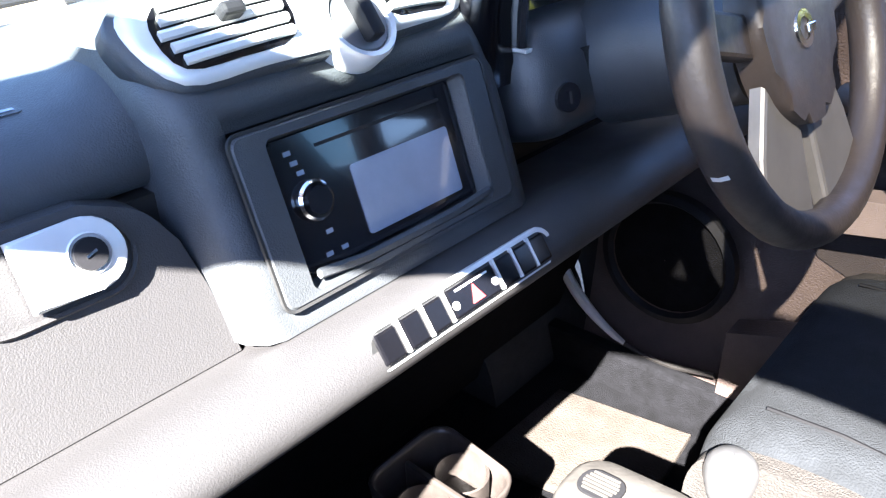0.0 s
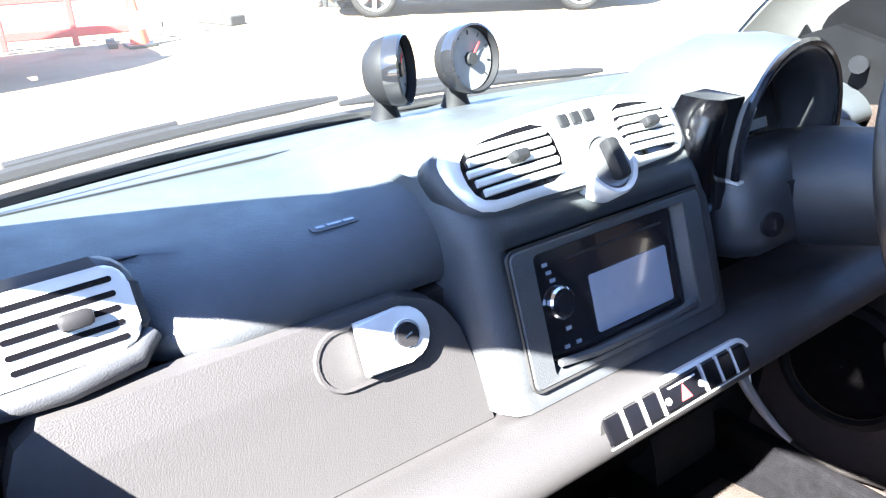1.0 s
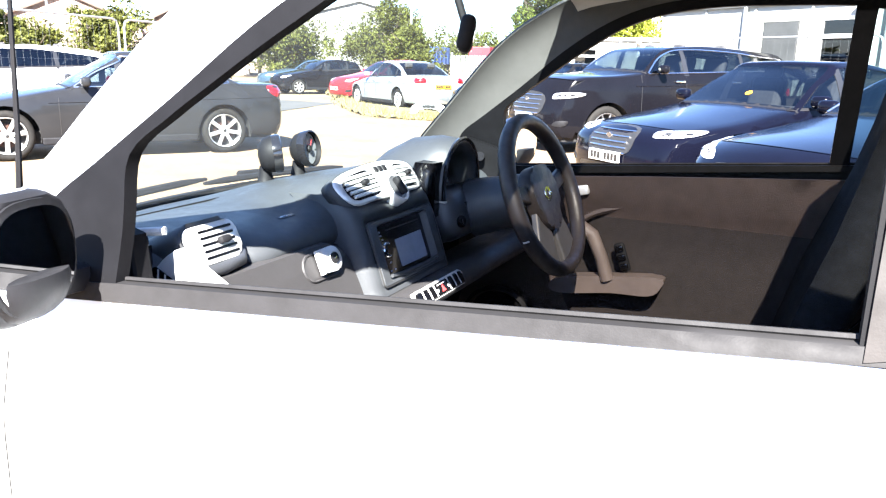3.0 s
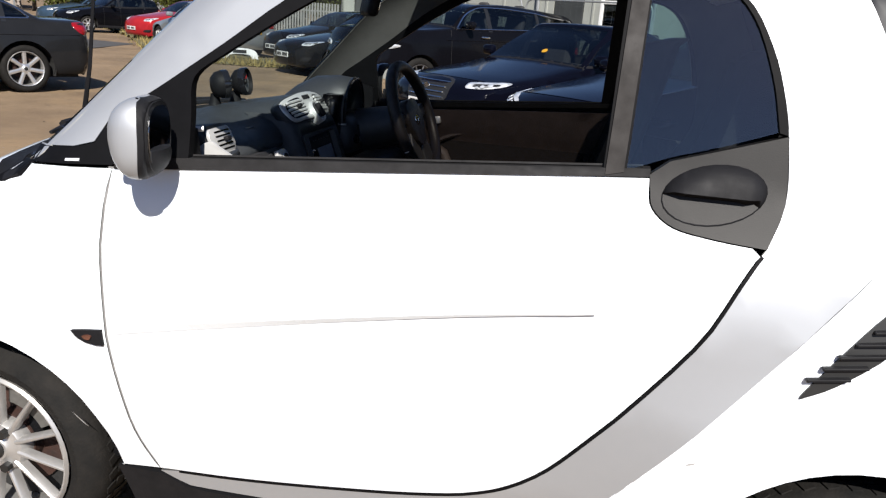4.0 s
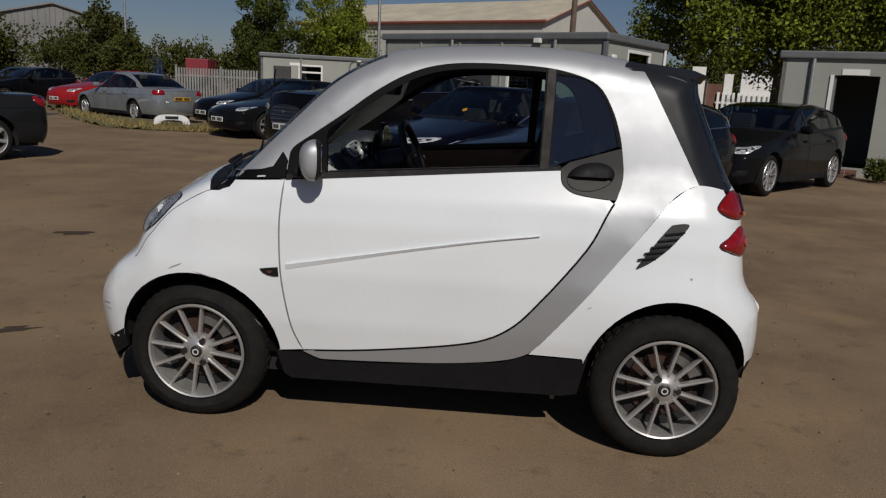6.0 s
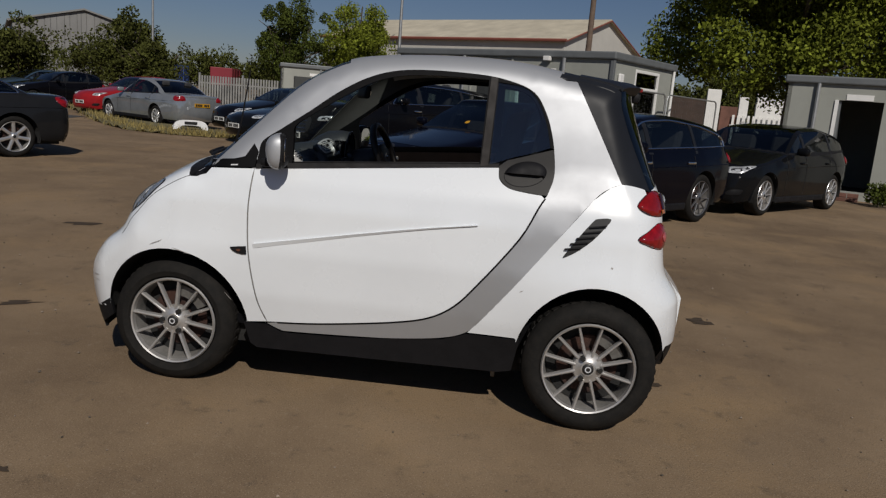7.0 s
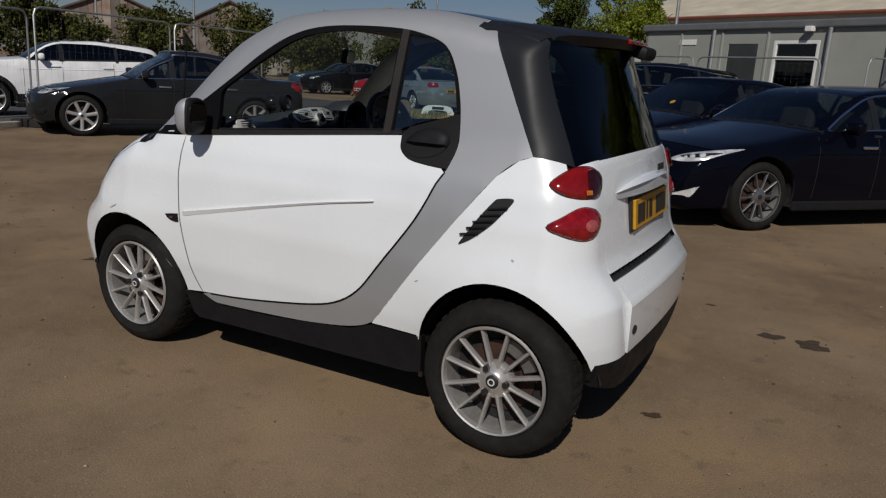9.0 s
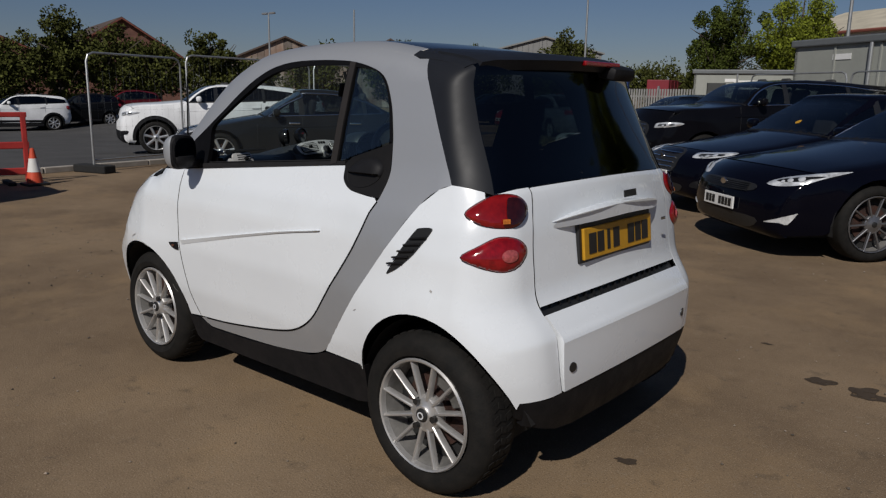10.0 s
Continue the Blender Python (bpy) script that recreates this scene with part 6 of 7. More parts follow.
    for p, q in ((-1, -.93), (.93, 1)):
        skin("screen_pillar", B.cap(a, b, p, q, ns=8, nv=3), paintm, car, .03)
    skin("roof", B.cap(*ids["roof"], ns=14), paintm, car, .03)
    a2, b2 = ids["roof"][1], ids["rw"][1]
    g = skin("rear_window", B.cap(a2 + .15, b2, -.88, .88, ns=8), GLASSDD, car, 0)
    g.visible_shadow = False
    for p, q in ((-1, -.88), (.88, 1)):
        skin("rear_pillar", B.cap(a2, b2, p, q, ns=8, nv=3), paintm, car, .03)
    skin("boot_lid", B.cap(b2, 18, ns=8), paintm, car, .02)
    skin("rear_bumper", B.cap(18.02, 22, ns=10), paintm, car, .02)
    part("underbody", box((length - .5, width - .40, .16), pose((xf + xr) / 2, 0, .28)), WELL, car)
    part("cabin_floor", box((wb - .5, width - .30, .10), pose(.2, 0, .45)), SEATDARK, car)
    part("dashboard", box((.35, width - .34, .26), pose(fa + .92, 0, zb - .14), .08), SEATDARK, car)
    for xs in (-.05, .85):
        for ys in (-.38, .38):
            part("seat", box((.14, .46, .62), pose(xs + .25, ys, zb - .02, 0, 12, 0), .06), SEATDARK, car)
            part("head_restraint", box((.09, .25, .17), pose(xs + .34, ys, zb + .34 * k - .02, 0, 12, 0), .04), SEATDARK, car)
    if detail:
        iv = spline([(-.50, .045), (0, .06), (.50, .045), (.42, -.05), (0, -.06), (-.42, -.05)], 3, True)
        skin("air_intake", B.badge((xf + .5, 0, .30), (-1, 0, 0), (0, 1, 0), iv, .06, .004), INK, car, .02, "black lower air intake")
    if sticker:
        skin("windscreen_sticker", B.badge(sticker, (-.5, 0, .86), (0, 1, 0), [(.042 * math.cos(q), .042 * math.sin(q)) for q in np.linspace(0, 6.283, 13)[:-1]], .03, .004), PLATEY, car, .001, "round yellow windscreen sticker")
    # grille and plates
    if grille:
        gw, gh, gz, gm = grille
        v, f, off = B.badge((xf + .5, 0, gz), (-1, 0, 0), (0, 1, 0), spline([(-gw, -gh * .6), (-gw, gh * .7), (0, gh), (gw, gh * .7), (gw, -gh * .6), (0, -gh)], 4, True), .06, .006)
        skin("grille", (v, f, off), INK, car, .02, "black grille")
        n = 5
        for q in range(n):
            zz = gz + gh * (-.7 + 1.4 * q / (n - 1))
            p3 = B.ray([(xf + .5, yy, zz) for yy in np.linspace(-gw * .9, gw * .9, 7)], [(-1, 0, 0)] * 7)
            part("grille_bar", tube([(a_ - .012, b_, c_) for a_, b_, c_ in p3], .009 if gm is not INK else .005, 5), gm, car)
        p3 = B.ray([(xf + .5, 0, gz + gh * .35)], [(-1, 0, 0)])[0]
        part("emblem", cyl(.045, .045, .012, pose(p3[0] - .018, 0, p3[2], 0, 90, 0) @ Matrix.Diagonal((.62, 1, 1, 1)), 20), CHROME, car, "small chrome emblem")
    if front_plate:
        p = B.ray([(xf + .5, 0, .44 if not tall else .55)], [(-1, 0, 0)])[0]
        pl = part("number_plate", box((.015, .52, .111), pose(p[0] - .012, 0, p[2]), .003), PLATEW, car, "white number plate with black bars")
        for q, ww in enumerate((.05, .045, .05, .045, 0, .05, .045, .05)):
            if ww:
                part("plate_bar", box((.003, ww, .072), pose(p[0] - .0205, -.205 + .058 * q, p[2])), INK, car)
    if rear_plate:
        p = B.ray([(xr - .5, 0, rear_plate)], [(1, 0, 0)])[0]
        part("number_plate", box((.015, .52, .111), pose(p[0] + .012, 0, p[2]), .003), PLATEY, car, "yellow number plate with black bars")
        for q, ww in enumerate((.05, .045, .05, .045, 0, .05, .045, .05)):
            if ww:
                part("plate_bar", box((.003, ww, .072), pose(p[0] + .0205, -.205 + .058 * q, p[2])), INK, car)
    return car


def fall(x, y):
    """The fenced car park lies lower than the yard: height of the ground beyond the kerb."""
    d = np.maximum(0.0, -10.9 - .1 * y - x)
    side = np.clip((17.0 - y) / 6.0, 0, 1)
    return -.5 * (1 - np.exp(-d * d / (8 * d + 6))) * side


def spot(cx, cy, deg):
    return pose(cx, cy, float(fall(cx, cy)), 0, 0, deg)


parked_car("dark grey four-door saloon with alloy wheels parked across the yard", spot(-8.75, 6.41, 58), GREYPAINT, "saloon", 4.52, 1.42, 2.76, 1.80, .76, .325, .235, 7, BRIGHTALLOY, rear_plate=.80, chrome_line=True, detail=True, grille=(.30, .09, .62, CHROME))
parked_car("glossy midnight blue estate car with bright window trim in the row", spot(1.52, 6.25, 49), NAVY, "estate", 4.77, 1.43, 2.77, 1.82, .95, .335, .245, 10, DARKALLOY, front_plate=True, chrome_line=True, detail=True, grille=(.40, .045, .60, INK), lamp="sweep")
parked_car("navy blue executive saloon with a yellow windscreen sticker in the row", spot(0.0, 8.25, 50), NAVY, "saloon", 4.96, 1.46, 2.91, 1.88, .92, .34, .245, 10, DARKALLOY, front_plate=True, detail=True, grille=(.33, .16, .60, CHROME), lamp="slim", sticker=(-.46, -.093, .93))
parked_car("large black sport utility vehicle with a wide chrome grille", spot(-2.25, 12.15, 50), BLACKPAINT, "suv", 5.05, 1.74, 2.99, 1.97, .95, .38, .27, 10, DARKALLOY, front_plate=True, chrome_line=True, grille=(.42, .20, .76, CHROME), lamp="slim")
parked_car("charcoal hatchback with clear headlamps parked by the cabin", spot(4.67, 9.80, 48), CHARCOAL, "hatch", 4.40, 1.44, 2.65, 1.80, .90, .32, .235, 10, BRIGHTALLOY, front_plate=True, grille=(.36, .08, .62, CHROME))
parked_car("black hatchback with bright headlamps at the verge", spot(-6.7, 18.6, 52), BLACKPAINT, "hatch", 4.25, 1.49, 2.6, 1.76, .88, .31, .22, 7, DARKALLOY, front_plate=True)
parked_car("dull silver four-door saloon seen from behind on the verge", spot(-11.25, 19.5, -33), SILVERPAINT, "saloon", 4.80, 1.44, 2.83, 1.80, .82, .32, .21, 7, BRIGHTALLOY, rear_plate=.72)
parked_car("red family hatchback with bright headlamps on the verge", spot(-14.1, 23.4, 62), REDPAINT, "hatch", 4.2, 1.50, 2.6, 1.76, .86, .31, .22, 7, BRIGHTALLOY, front_plate=True)
parked_car("white compact sport utility vehicle behind the mesh fence", spot(-13.64, 7.75, 63), WHITEPAINT, "suv", 4.37, 1.62, 2.66, 1.90, .84, .37, .27, 7, BRIGHTALLOY, glass=GLASSDD, cladding=True, grille=(.36, .06, .80, INK), lamp="slim")
parked_car("white crossover with black bumpers in the far car park", spot(-32.3, 10.0, 82), WHITEPAINT, "suv", 4.3, 1.54, 2.62, 1.80, .85, .33, .23, 7, BRIGHTALLOY, cladding=True, glass=GLASSDD, grille=(.36, .06, .80, INK))
# out of view: added to cast the shadow on the ground near the barrier
parked_car("unseen tall black sport utility vehicle added for its shadow by the red barrier", spot(-7.75, -2.1, 92), BLACKPAINT, "suv", 4.6, 1.75, 2.7, 1.86, .9, .36, .25, 7, BRIGHTALLOY, rear_plate=.85)
parked_car("dark compact hatchback on the far verge", spot(-19.2, 26.3, 60), BLACKPAINT, "hatch", 4.1, 1.48, 2.55, 1.74, .85, .31, .22, 7, BRIGHTALLOY)
parked_car("blue-grey family hatchback on the far verge", spot(-22.5, 29.5, 58), BLUEPAINT, "hatch", 4.2, 1.47, 2.6, 1.75, .85, .31, .22, 7, BRIGHTALLOY)
parked_car("maroon hatchback in the far car park row", spot(-33.6, 15.2, 85), DARKRED, "hatch", 4.2, 1.48, 2.6, 1.75, .85, .31, .22, 7, BRIGHTALLOY)
parked_car("charcoal hatchback in the far car park row", spot(-33.0, 12.8, 85), CHARCOAL, "hatch", 4.2, 1.48, 2.6, 1.75, .85, .31, .22, 7, BRIGHTALLOY)
parked_car("white hatchback in the far car park row", spot(-22.5, 16.2, 80), WHITEPAINT, "hatch", 4.2, 1.46, 2.6, 1.75, .85, .31, .22, 7, BRIGHTALLOY)
parked_car("charcoal saloon standing between the sport utility vehicle and the verge", spot(-5.0, 15.6, 50), CHARCOAL, "saloon", 4.6, 1.44, 2.75, 1.8, .85, .32, .23, 7, BRIGHTALLOY, front_plate=True)


# ---- ground ----
def ground_material():
    m = bpy.data.materials.new("dusty_tarmac")
    m.use_nodes = True
    nt = m.node_tree
    b = nt.nodes["Principled BSDF"]
    tc = nt.nodes.new("ShaderNodeTexCoord")

    def tex(scale, detail, lo, hi):
        n = nt.nodes.new("ShaderNodeTexNoise")
        n.inputs["Scale"].default_value, n.inputs["Detail"].default_value, n.inputs["Roughness"].default_value = scale, detail, .65
        nt.links.new(tc.outputs["Object"], n.inputs["Vector"])
        r = nt.nodes.new("ShaderNodeMapRange")
        r.inputs["From Min"].default_value, r.inputs["From Max"].default_value = lo, hi
        nt.links.new(n.outputs["Fac"], r.inputs["Value"])
        return r.outputs["Result"]

    def blend(a, c, fac, mode="MIX"):
        x = nt.nodes.new("ShaderNodeMix")
        x.data_type, x.blend_type = "RGBA", mode
        nt.links.new(a, x.inputs["A"]) if not isinstance(a, tuple) else setattr(x.inputs["A"], "default_value", (*a, 1))
        nt.links.new(c, x.inputs["B"]) if not isinstance(c, tuple) else setattr(x.inputs["B"], "default_value", (*c, 1))
        nt.links.new(fac, x.inputs["Factor"])
        return x.outputs["Result"]

    col = blend((0.146, 0.101, 0.061), (0.238, 0.170, 0.104), tex(.55, 8, .38, .63))
    col = blend(col, (0.120, 0.084, 0.052), tex(1.7, 9, .56, .72))
    col = blend(col, (0.250, 0.172, 0.096), tex(.9, 7, .50, .68))
    col = blend(col, (0.098, 0.074, 0.050), tex(7, 8, .58, .76))
    col = blend(col, (0.25, 0.195, 0.135), tex(26, 6, .58, .78))
    col = blend(col, (0.36, 0.280, 0.195), tex(170, 3, .56, .70))
    col = blend(col, (0.070, 0.052, 0.036), tex(140, 3, .57, .70))
    nt.links.new(col, b.inputs["Base Color"])
    b.inputs["Roughness"].default_value = .92
    b.inputs["Specular IOR Level"].default_value = .25
    n = nt.nodes.new("ShaderNodeTexNoise")
    n.inputs["Scale"].default_value, n.inputs["Detail"].default_value = 120, 5
    nt.links.new(tc.outputs["Object"], n.inputs["Vector"])
    bp = nt.nodes.new("ShaderNodeBump")
    bp.inputs["Strength"].default_value, bp.inputs["Distance"].default_value = .38, .008
    nt.links.new(n.outputs["Fac"], bp.inputs["Height"])
    nt.links.new(bp.outputs["Normal"], b.inputs["Normal"])
    return m


TARMAC = ground_material()
v, f = [], []
xs = sorted(set([-900, -400, -200, -100] + list(range(-60, -9)) + list(range(-9, 61, 3)) + [100, 200, 400, 900]))
n = len(xs)
for y in xs:
    for x in xs:
        low = float(fall(x, y))
        v.append((x, y, low - .05 * min(1.0, -low / .05)))
for i in range(n - 1):
    for j in range(n - 1):
        f.append((i * n + j, i * n + j + 1, (i + 1) * n + j + 1, (i + 1) * n + j))
tagged(obj("ground", v, f, TARMAC, None, "", False), "dusty brown-grey worn tarmac of the yard with fine gravel", "ground", kind="structure")


# ---- yard and surroundings ----
OIL = mat("oil_stain", (0.055, 0.041, 0.030), 0.9, spec=0.15, vary=0.5, scale=9, second=(0.070, 0.053, 0.039))
_ot = OIL.node_tree
_on = _ot.nodes.new("ShaderNodeTexNoise")
_on.inputs["Scale"].default_value, _on.inputs["Detail"].default_value = 26, 6
_ot.links.new(_ot.nodes["Texture Coordinate"].outputs["Object"], _on.inputs["Vector"])
_or = _ot.nodes.new("ShaderNodeMapRange")
_or.inputs["From Min"].default_value, _or.inputs["From Max"].default_value = .22, .44
_ot.links.new(_on.outputs["Fac"], _or.inputs["Value"])
_om, _oc = _ot.nodes.new("ShaderNodeMixShader"), _ot.nodes.new("ShaderNodeBsdfTransparent")
_ot.links.new(_or.outputs["Result"], _om.inputs[0])
_ot.links.new(_oc.outputs[0], _om.inputs[1])
_ot.links.new(_ot.nodes["Principled BSDF"].outputs[0], _om.inputs[2])
_ot.links.new(_om.outputs[0], _ot.nodes["Material Output"].inputs["Surface"])
GRASSDRY = mat("dry_grass", (0.24, 0.19, 0.065), 0.9, vary=0.4, scale=3, island=0.35)
SOIL = mat("verge_soil", (0.12, 0.105, 0.05), 0.95, vary=0.4, scale=1.5, bump=.5, bscale=20)
LEAF = mat("tree_leaves", (0.150, 0.178, 0.018), 0.7, spec=0.15, vary=0.45, scale=1.2, island=0.45)
LEAFB = mat("shaded_tree_leaves", (0.118, 0.140, 0.015), 0.7, spec=0.12, vary=0.5, scale=0.8, island=0.55)
LEAFD = mat("dark_tree_leaves", (0.058, 0.064, 0.014), 0.75, spec=0.12, vary=0.45, scale=1.0, island=0.5)
LEAFM = mat("mid_green_tree_leaves", (0.062, 0.080, 0.014), 0.75, spec=0.12, vary=0.45, scale=1.0, island=0.5)
BARK = mat("tree_bark", (0.10, 0.08, 0.06), 0.9, vary=0.4, scale=6, bump=.6, bscale=20)
CABIN = mat("grey_green_cabin_panel", (0.30, 0.31, 0.28), 0.55, vary=0.10, scale=1.2, bump=.1, bscale=40, rvary=.2)
CABINDARK = mat("dark_grey_trim", (0.13, 0.14, 0.145), 0.5, vary=0.15, scale=3)
DARKDOOR = mat("dark_door_panel", (0.040, 0.043, 0.042), 0.5, vary=0.2, scale=3)
UPVC = mat("white_window_frame", (0.74, 0.74, 0.72), 0.4, vary=0.06, scale=6)
PANE = glass_mat("cabin_glass", (.10, .12, .13), .03)
ROOM = mat("dark_room", (0.03, 0.03, 0.03), 0.9, vary=.3)
CLADDING = mat("pale_metal_cladding", (0.50, 0.49, 0.45), 0.5, vary=0.10, scale=.5)
ROOFING = mat("cream_roof_sheet", (0.52, 0.47, 0.36), 0.6, vary=0.2, scale=.6)
GREYCLAD = mat("weathered_grey_cladding", (0.20, 0.20, 0.195), 0.6, vary=0.15, scale=.5)
REDTRIM = mat("red_brown_fascia", (0.22, 0.07, 0.05), 0.6, vary=.2)
RUSTSHEET = mat("rusty_corrugated_sheet", (0.27, 0.25, 0.225), 0.8, second=(0.155, 0.095, 0.065), scale=.55, rnd=0.45)
BRICKRED = mat("weathered_brick", (0.16, 0.075, 0.055), 0.85, vary=.35, scale=2, bump=.3)
SLATE = mat("brown_roof_tiles", (0.085, 0.060, 0.048), 0.85, vary=.3, scale=1.5)
GALV = mat("galvanised_steel", (0.42, 0.43, 0.43), 0.45, metal=.7, vary=.15, scale=8)
WOODPOLE = mat("timber_pole", (0.14, 0.10, 0.075), 0.9, vary=.3, scale=4)
CONCRETE = mat("worn_concrete", (0.33, 0.30, 0.26), 0.9, vary=.25, scale=4, bump=.3, bscale=60)
REDPLASTIC = mat("red_barrier_plastic", (0.42, 0.035, 0.03), 0.5, vary=.2, scale=6)
CONERED = mat("orange_red_cone", (0.60, 0.075, 0.03), 0.5, vary=.15, scale=10)
REFLWHITE = mat("white_sleeve", (0.72, 0.71, 0.68), 0.5, vary=.1)
STONE = mat("loose_gravel", (0.19, 0.155, 0.12), 0.9, vary=.5, scale=9, island=.75)
REDTRAILER = mat("red_trailer_side", (0.20, 0.018, 0.028), 0.5, vary=.15, scale=1)
BLUETRAILER = mat("blue_trailer_side", (0.05, 0.10, 0.32), 0.5, vary=.15, scale=1)
rng = np.random.default_rng(7)


def blot(cx, cy, a, b, rot, seed):
    r = np.random.default_rng(seed)
    k = 1 + .22 * r.standard_normal(14)
    pts = []
    for i, q in enumerate(k):
        t = 2 * math.pi * i / 14
        x, y = a * q * math.cos(t), b * q * math.sin(t)
        pts.append((cx + x * math.cos(rot) - y * math.sin(rot), cy + x * math.sin(rot) + y * math.cos(rot)))
    return spline(pts, 3, True)


for cx, cy, a, b, r, s in ((1.70, 1.36, .068, .048, .2, 1), (1.915, 1.33, .088, .075, -.5, 2), (-2.30, .17, .10, .05, .4, 3), (1.36, -.047, .045, .022, .3, 4),
                           (-1.1, -1.6, .03, .02, 0, 8), (1.31, 1.77, .03, .016, .3, 9), (-.1, 3.0, .09, .05, .6, 10), (-3.4, 2.6, .15, .08, .2, 11)):
    vv, ff = fill(blot(cx, cy, a, b, r, s), .06)
    tagged(obj("oil_stain", np.c_[vv, np.full(len(vv), .003)], [tuple(q) for q in ff], OIL, None, "", False), "dark dried oil stain soaked into the dusty tarmac", "stain", "oil stains on the tarmac")

# loose stones
V, Fc = [], []
for i in range(5200):
    x, y = rng.uniform(-6, 6), rng.uniform(-3.6, 9)
    if abs(x) < 1.5 and abs(y) < .9:
        continue
    s = .002 + .008 * rng.random() ** 4
    t0 = rng.uniform(0, 6.28)
    o = len(V)
    for dx, dy, dz in ((1, 0, .5), (0, 1, .5), (-1, 0, .5), (0, -1, .5), (.2, .1, 1.2), (0, 0, -.3)):
        ex, ey = s * dx * rng.uniform(.6, 1.3), s * dy * rng.uniform(.6, 1.3)
        V.append((x + ex * math.cos(t0) - ey * math.sin(t0), y + ex * math.sin(t0) + ey * math.cos(t0), .001 + s * dz))
    Fc += [(o, o + 1, o + 4), (o + 1, o + 2, o + 4), (o + 2, o + 3, o + 4), (o + 3, o, o + 4), (o + 1, o, o + 5), (o + 2, o + 1, o + 5), (o + 3, o + 2, o + 5), (o, o + 3, o + 5)]
tagged(obj("gravel", V, Fc, STONE, None, "", False), "scattered pale grit and small stones on the tarmac", "gravel", kind="stuff")

# verge with dry grass
verge = spline([(-5.6, 15.9), (-7.2, 15.3), (-9.7, 15.2), (-12.6, 18.2), (-16.9, 23.9), (-24, 32)], 5)
vpoly = [(x, y) for x, y in verge] + [(-23, 33.5), (-15.5, 25.2), (-11.3, 20.0), (-9.2, 17.2), (-7.0, 16.6), (-5.4, 16.8)]
vv, ff = fill(vpoly, .5)
edge_d = np.min(np.hypot(vv[:, None, 0] - np.array(verge)[None, :, 0], vv[:, None, 1] - np.array(verge)[None, :, 1]), 1)
tagged(obj("verge", np.c_[vv, .01 + .10 * np.clip(edge_d / .5, 0, 1)], [tuple(q) for q in ff], SOIL, None, "", True), "low dry earth verge along the edge of the yard", "verge", kind="structure")
V, Fc = [], []
for i in range(5200):
    k = rng.integers(0, len(verge) - 1)
    t = rng.random()
    x = verge[k][0] * (1 - t) + verge[k + 1][0] * t + rng.normal(0, .18) + .25
    y = verge[k][1] * (1 - t) + verge[k + 1][1] * t + rng.normal(0, .18) + .25
    h, a = .05 + .22 * rng.random() ** 2, rng.uniform(0, 6.28)
    dx, dy, lx, ly = .018 * math.cos(a), .018 * math.sin(a), rng.normal(0, .08), rng.normal(0, .08)
    o = len(V)
    V += [(x - dx, y - dy, .02), (x + dx, y + dy, .02), (x + lx, y + ly, .02 + h)]
    Fc.append((o, o + 1, o + 2))
tagged(obj("grass", V, Fc, GRASSDRY, None, "", False), "tufts of dry yellow-green grass on the verge", "grass", kind="stuff")


# trees
def tree(label, x, y, height, radius, base, material, n=2600, leaf=.26, seed=1, trunk=.16, cat="tree"):
    r = np.random.default_rng(seed)
    t = thing("tree", label, cat, pose(x, y, float(fall(x, y)) - .03))
    bm = bmesh.new()
    tube([(0, 0, 0), (.05, .03, height * .3), (-.04, .06, height * .6), (.02, 0, height * .88)], [trunk, trunk * .8, trunk * .5, trunk * .15], 8, bm)
    tips = []
    for k in range(9):
        a, z0 = 2 * math.pi * k / 9 + r.uniform(-.3, .3), height * r.uniform(.22, .6)
        l = radius * r.uniform(.55, .85)
        end = (l * math.cos(a), l * math.sin(a), z0 + height * r.uniform(.12, .28))
        tube([(0, 0, z0), (l * .5 * math.cos(a), l * .5 * math.sin(a), z0 + height * .06), end], [trunk * .4, trunk * .25, trunk * .08], 6, bm)
        tips.append(end)
    part("trunk", bm, BARK, t)
    clumps = []
    n, leaf = int(n * 4.6), leaf * .60
    for k in range(88):
        u = r.normal(size=3)
        u /= np.linalg.norm(u)
        rad = r.uniform(.25, 1.0) * (1.18 if k % 5 == 0 else 1.0)
        zc = (base + height) / 2
        clumps.append((u[0] * radius * rad * .82, u[1] * radius * rad * .82, zc + u[2] * (height - base) / 2 * rad * .85, radius * r.uniform(.10, .27)))
    c = np.array(clumps)
    idx = r.integers(0, len(c), n)
    d = r.normal(size=(n, 3))
    d /= np.linalg.norm(d, axis=1)[:, None]
    p = c[idx, :3] + d * (c[idx, 3] * r.uniform(.55, 1.1, n))[:, None]
    ax = r.normal(size=(n, 3))
    ax /= np.linalg.norm(ax, axis=1)[:, None]
    bx = np.cross(ax, r.normal(size=(n, 3)))
    bx /= np.linalg.norm(bx, axis=1)[:, None]
    s = leaf * r.uniform(.5, 1.2, n)[:, None]
    a, b, cc, dd = p - ax * s * .5, p + bx * s * .32, p + ax * s * .5 + np.array([0, 0, -.15]) * s, p - bx * s * .32
    V = np.stack([a, b, cc, dd], 1).reshape(-1, 3)
    Fc = [(4 * i, 4 * i + 1, 4 * i + 2) for i in range(n)] + [(4 * i, 4 * i + 2, 4 * i + 3) for i in range(n)]
    obj("crown", V, Fc, material, t, "", False)
    return t


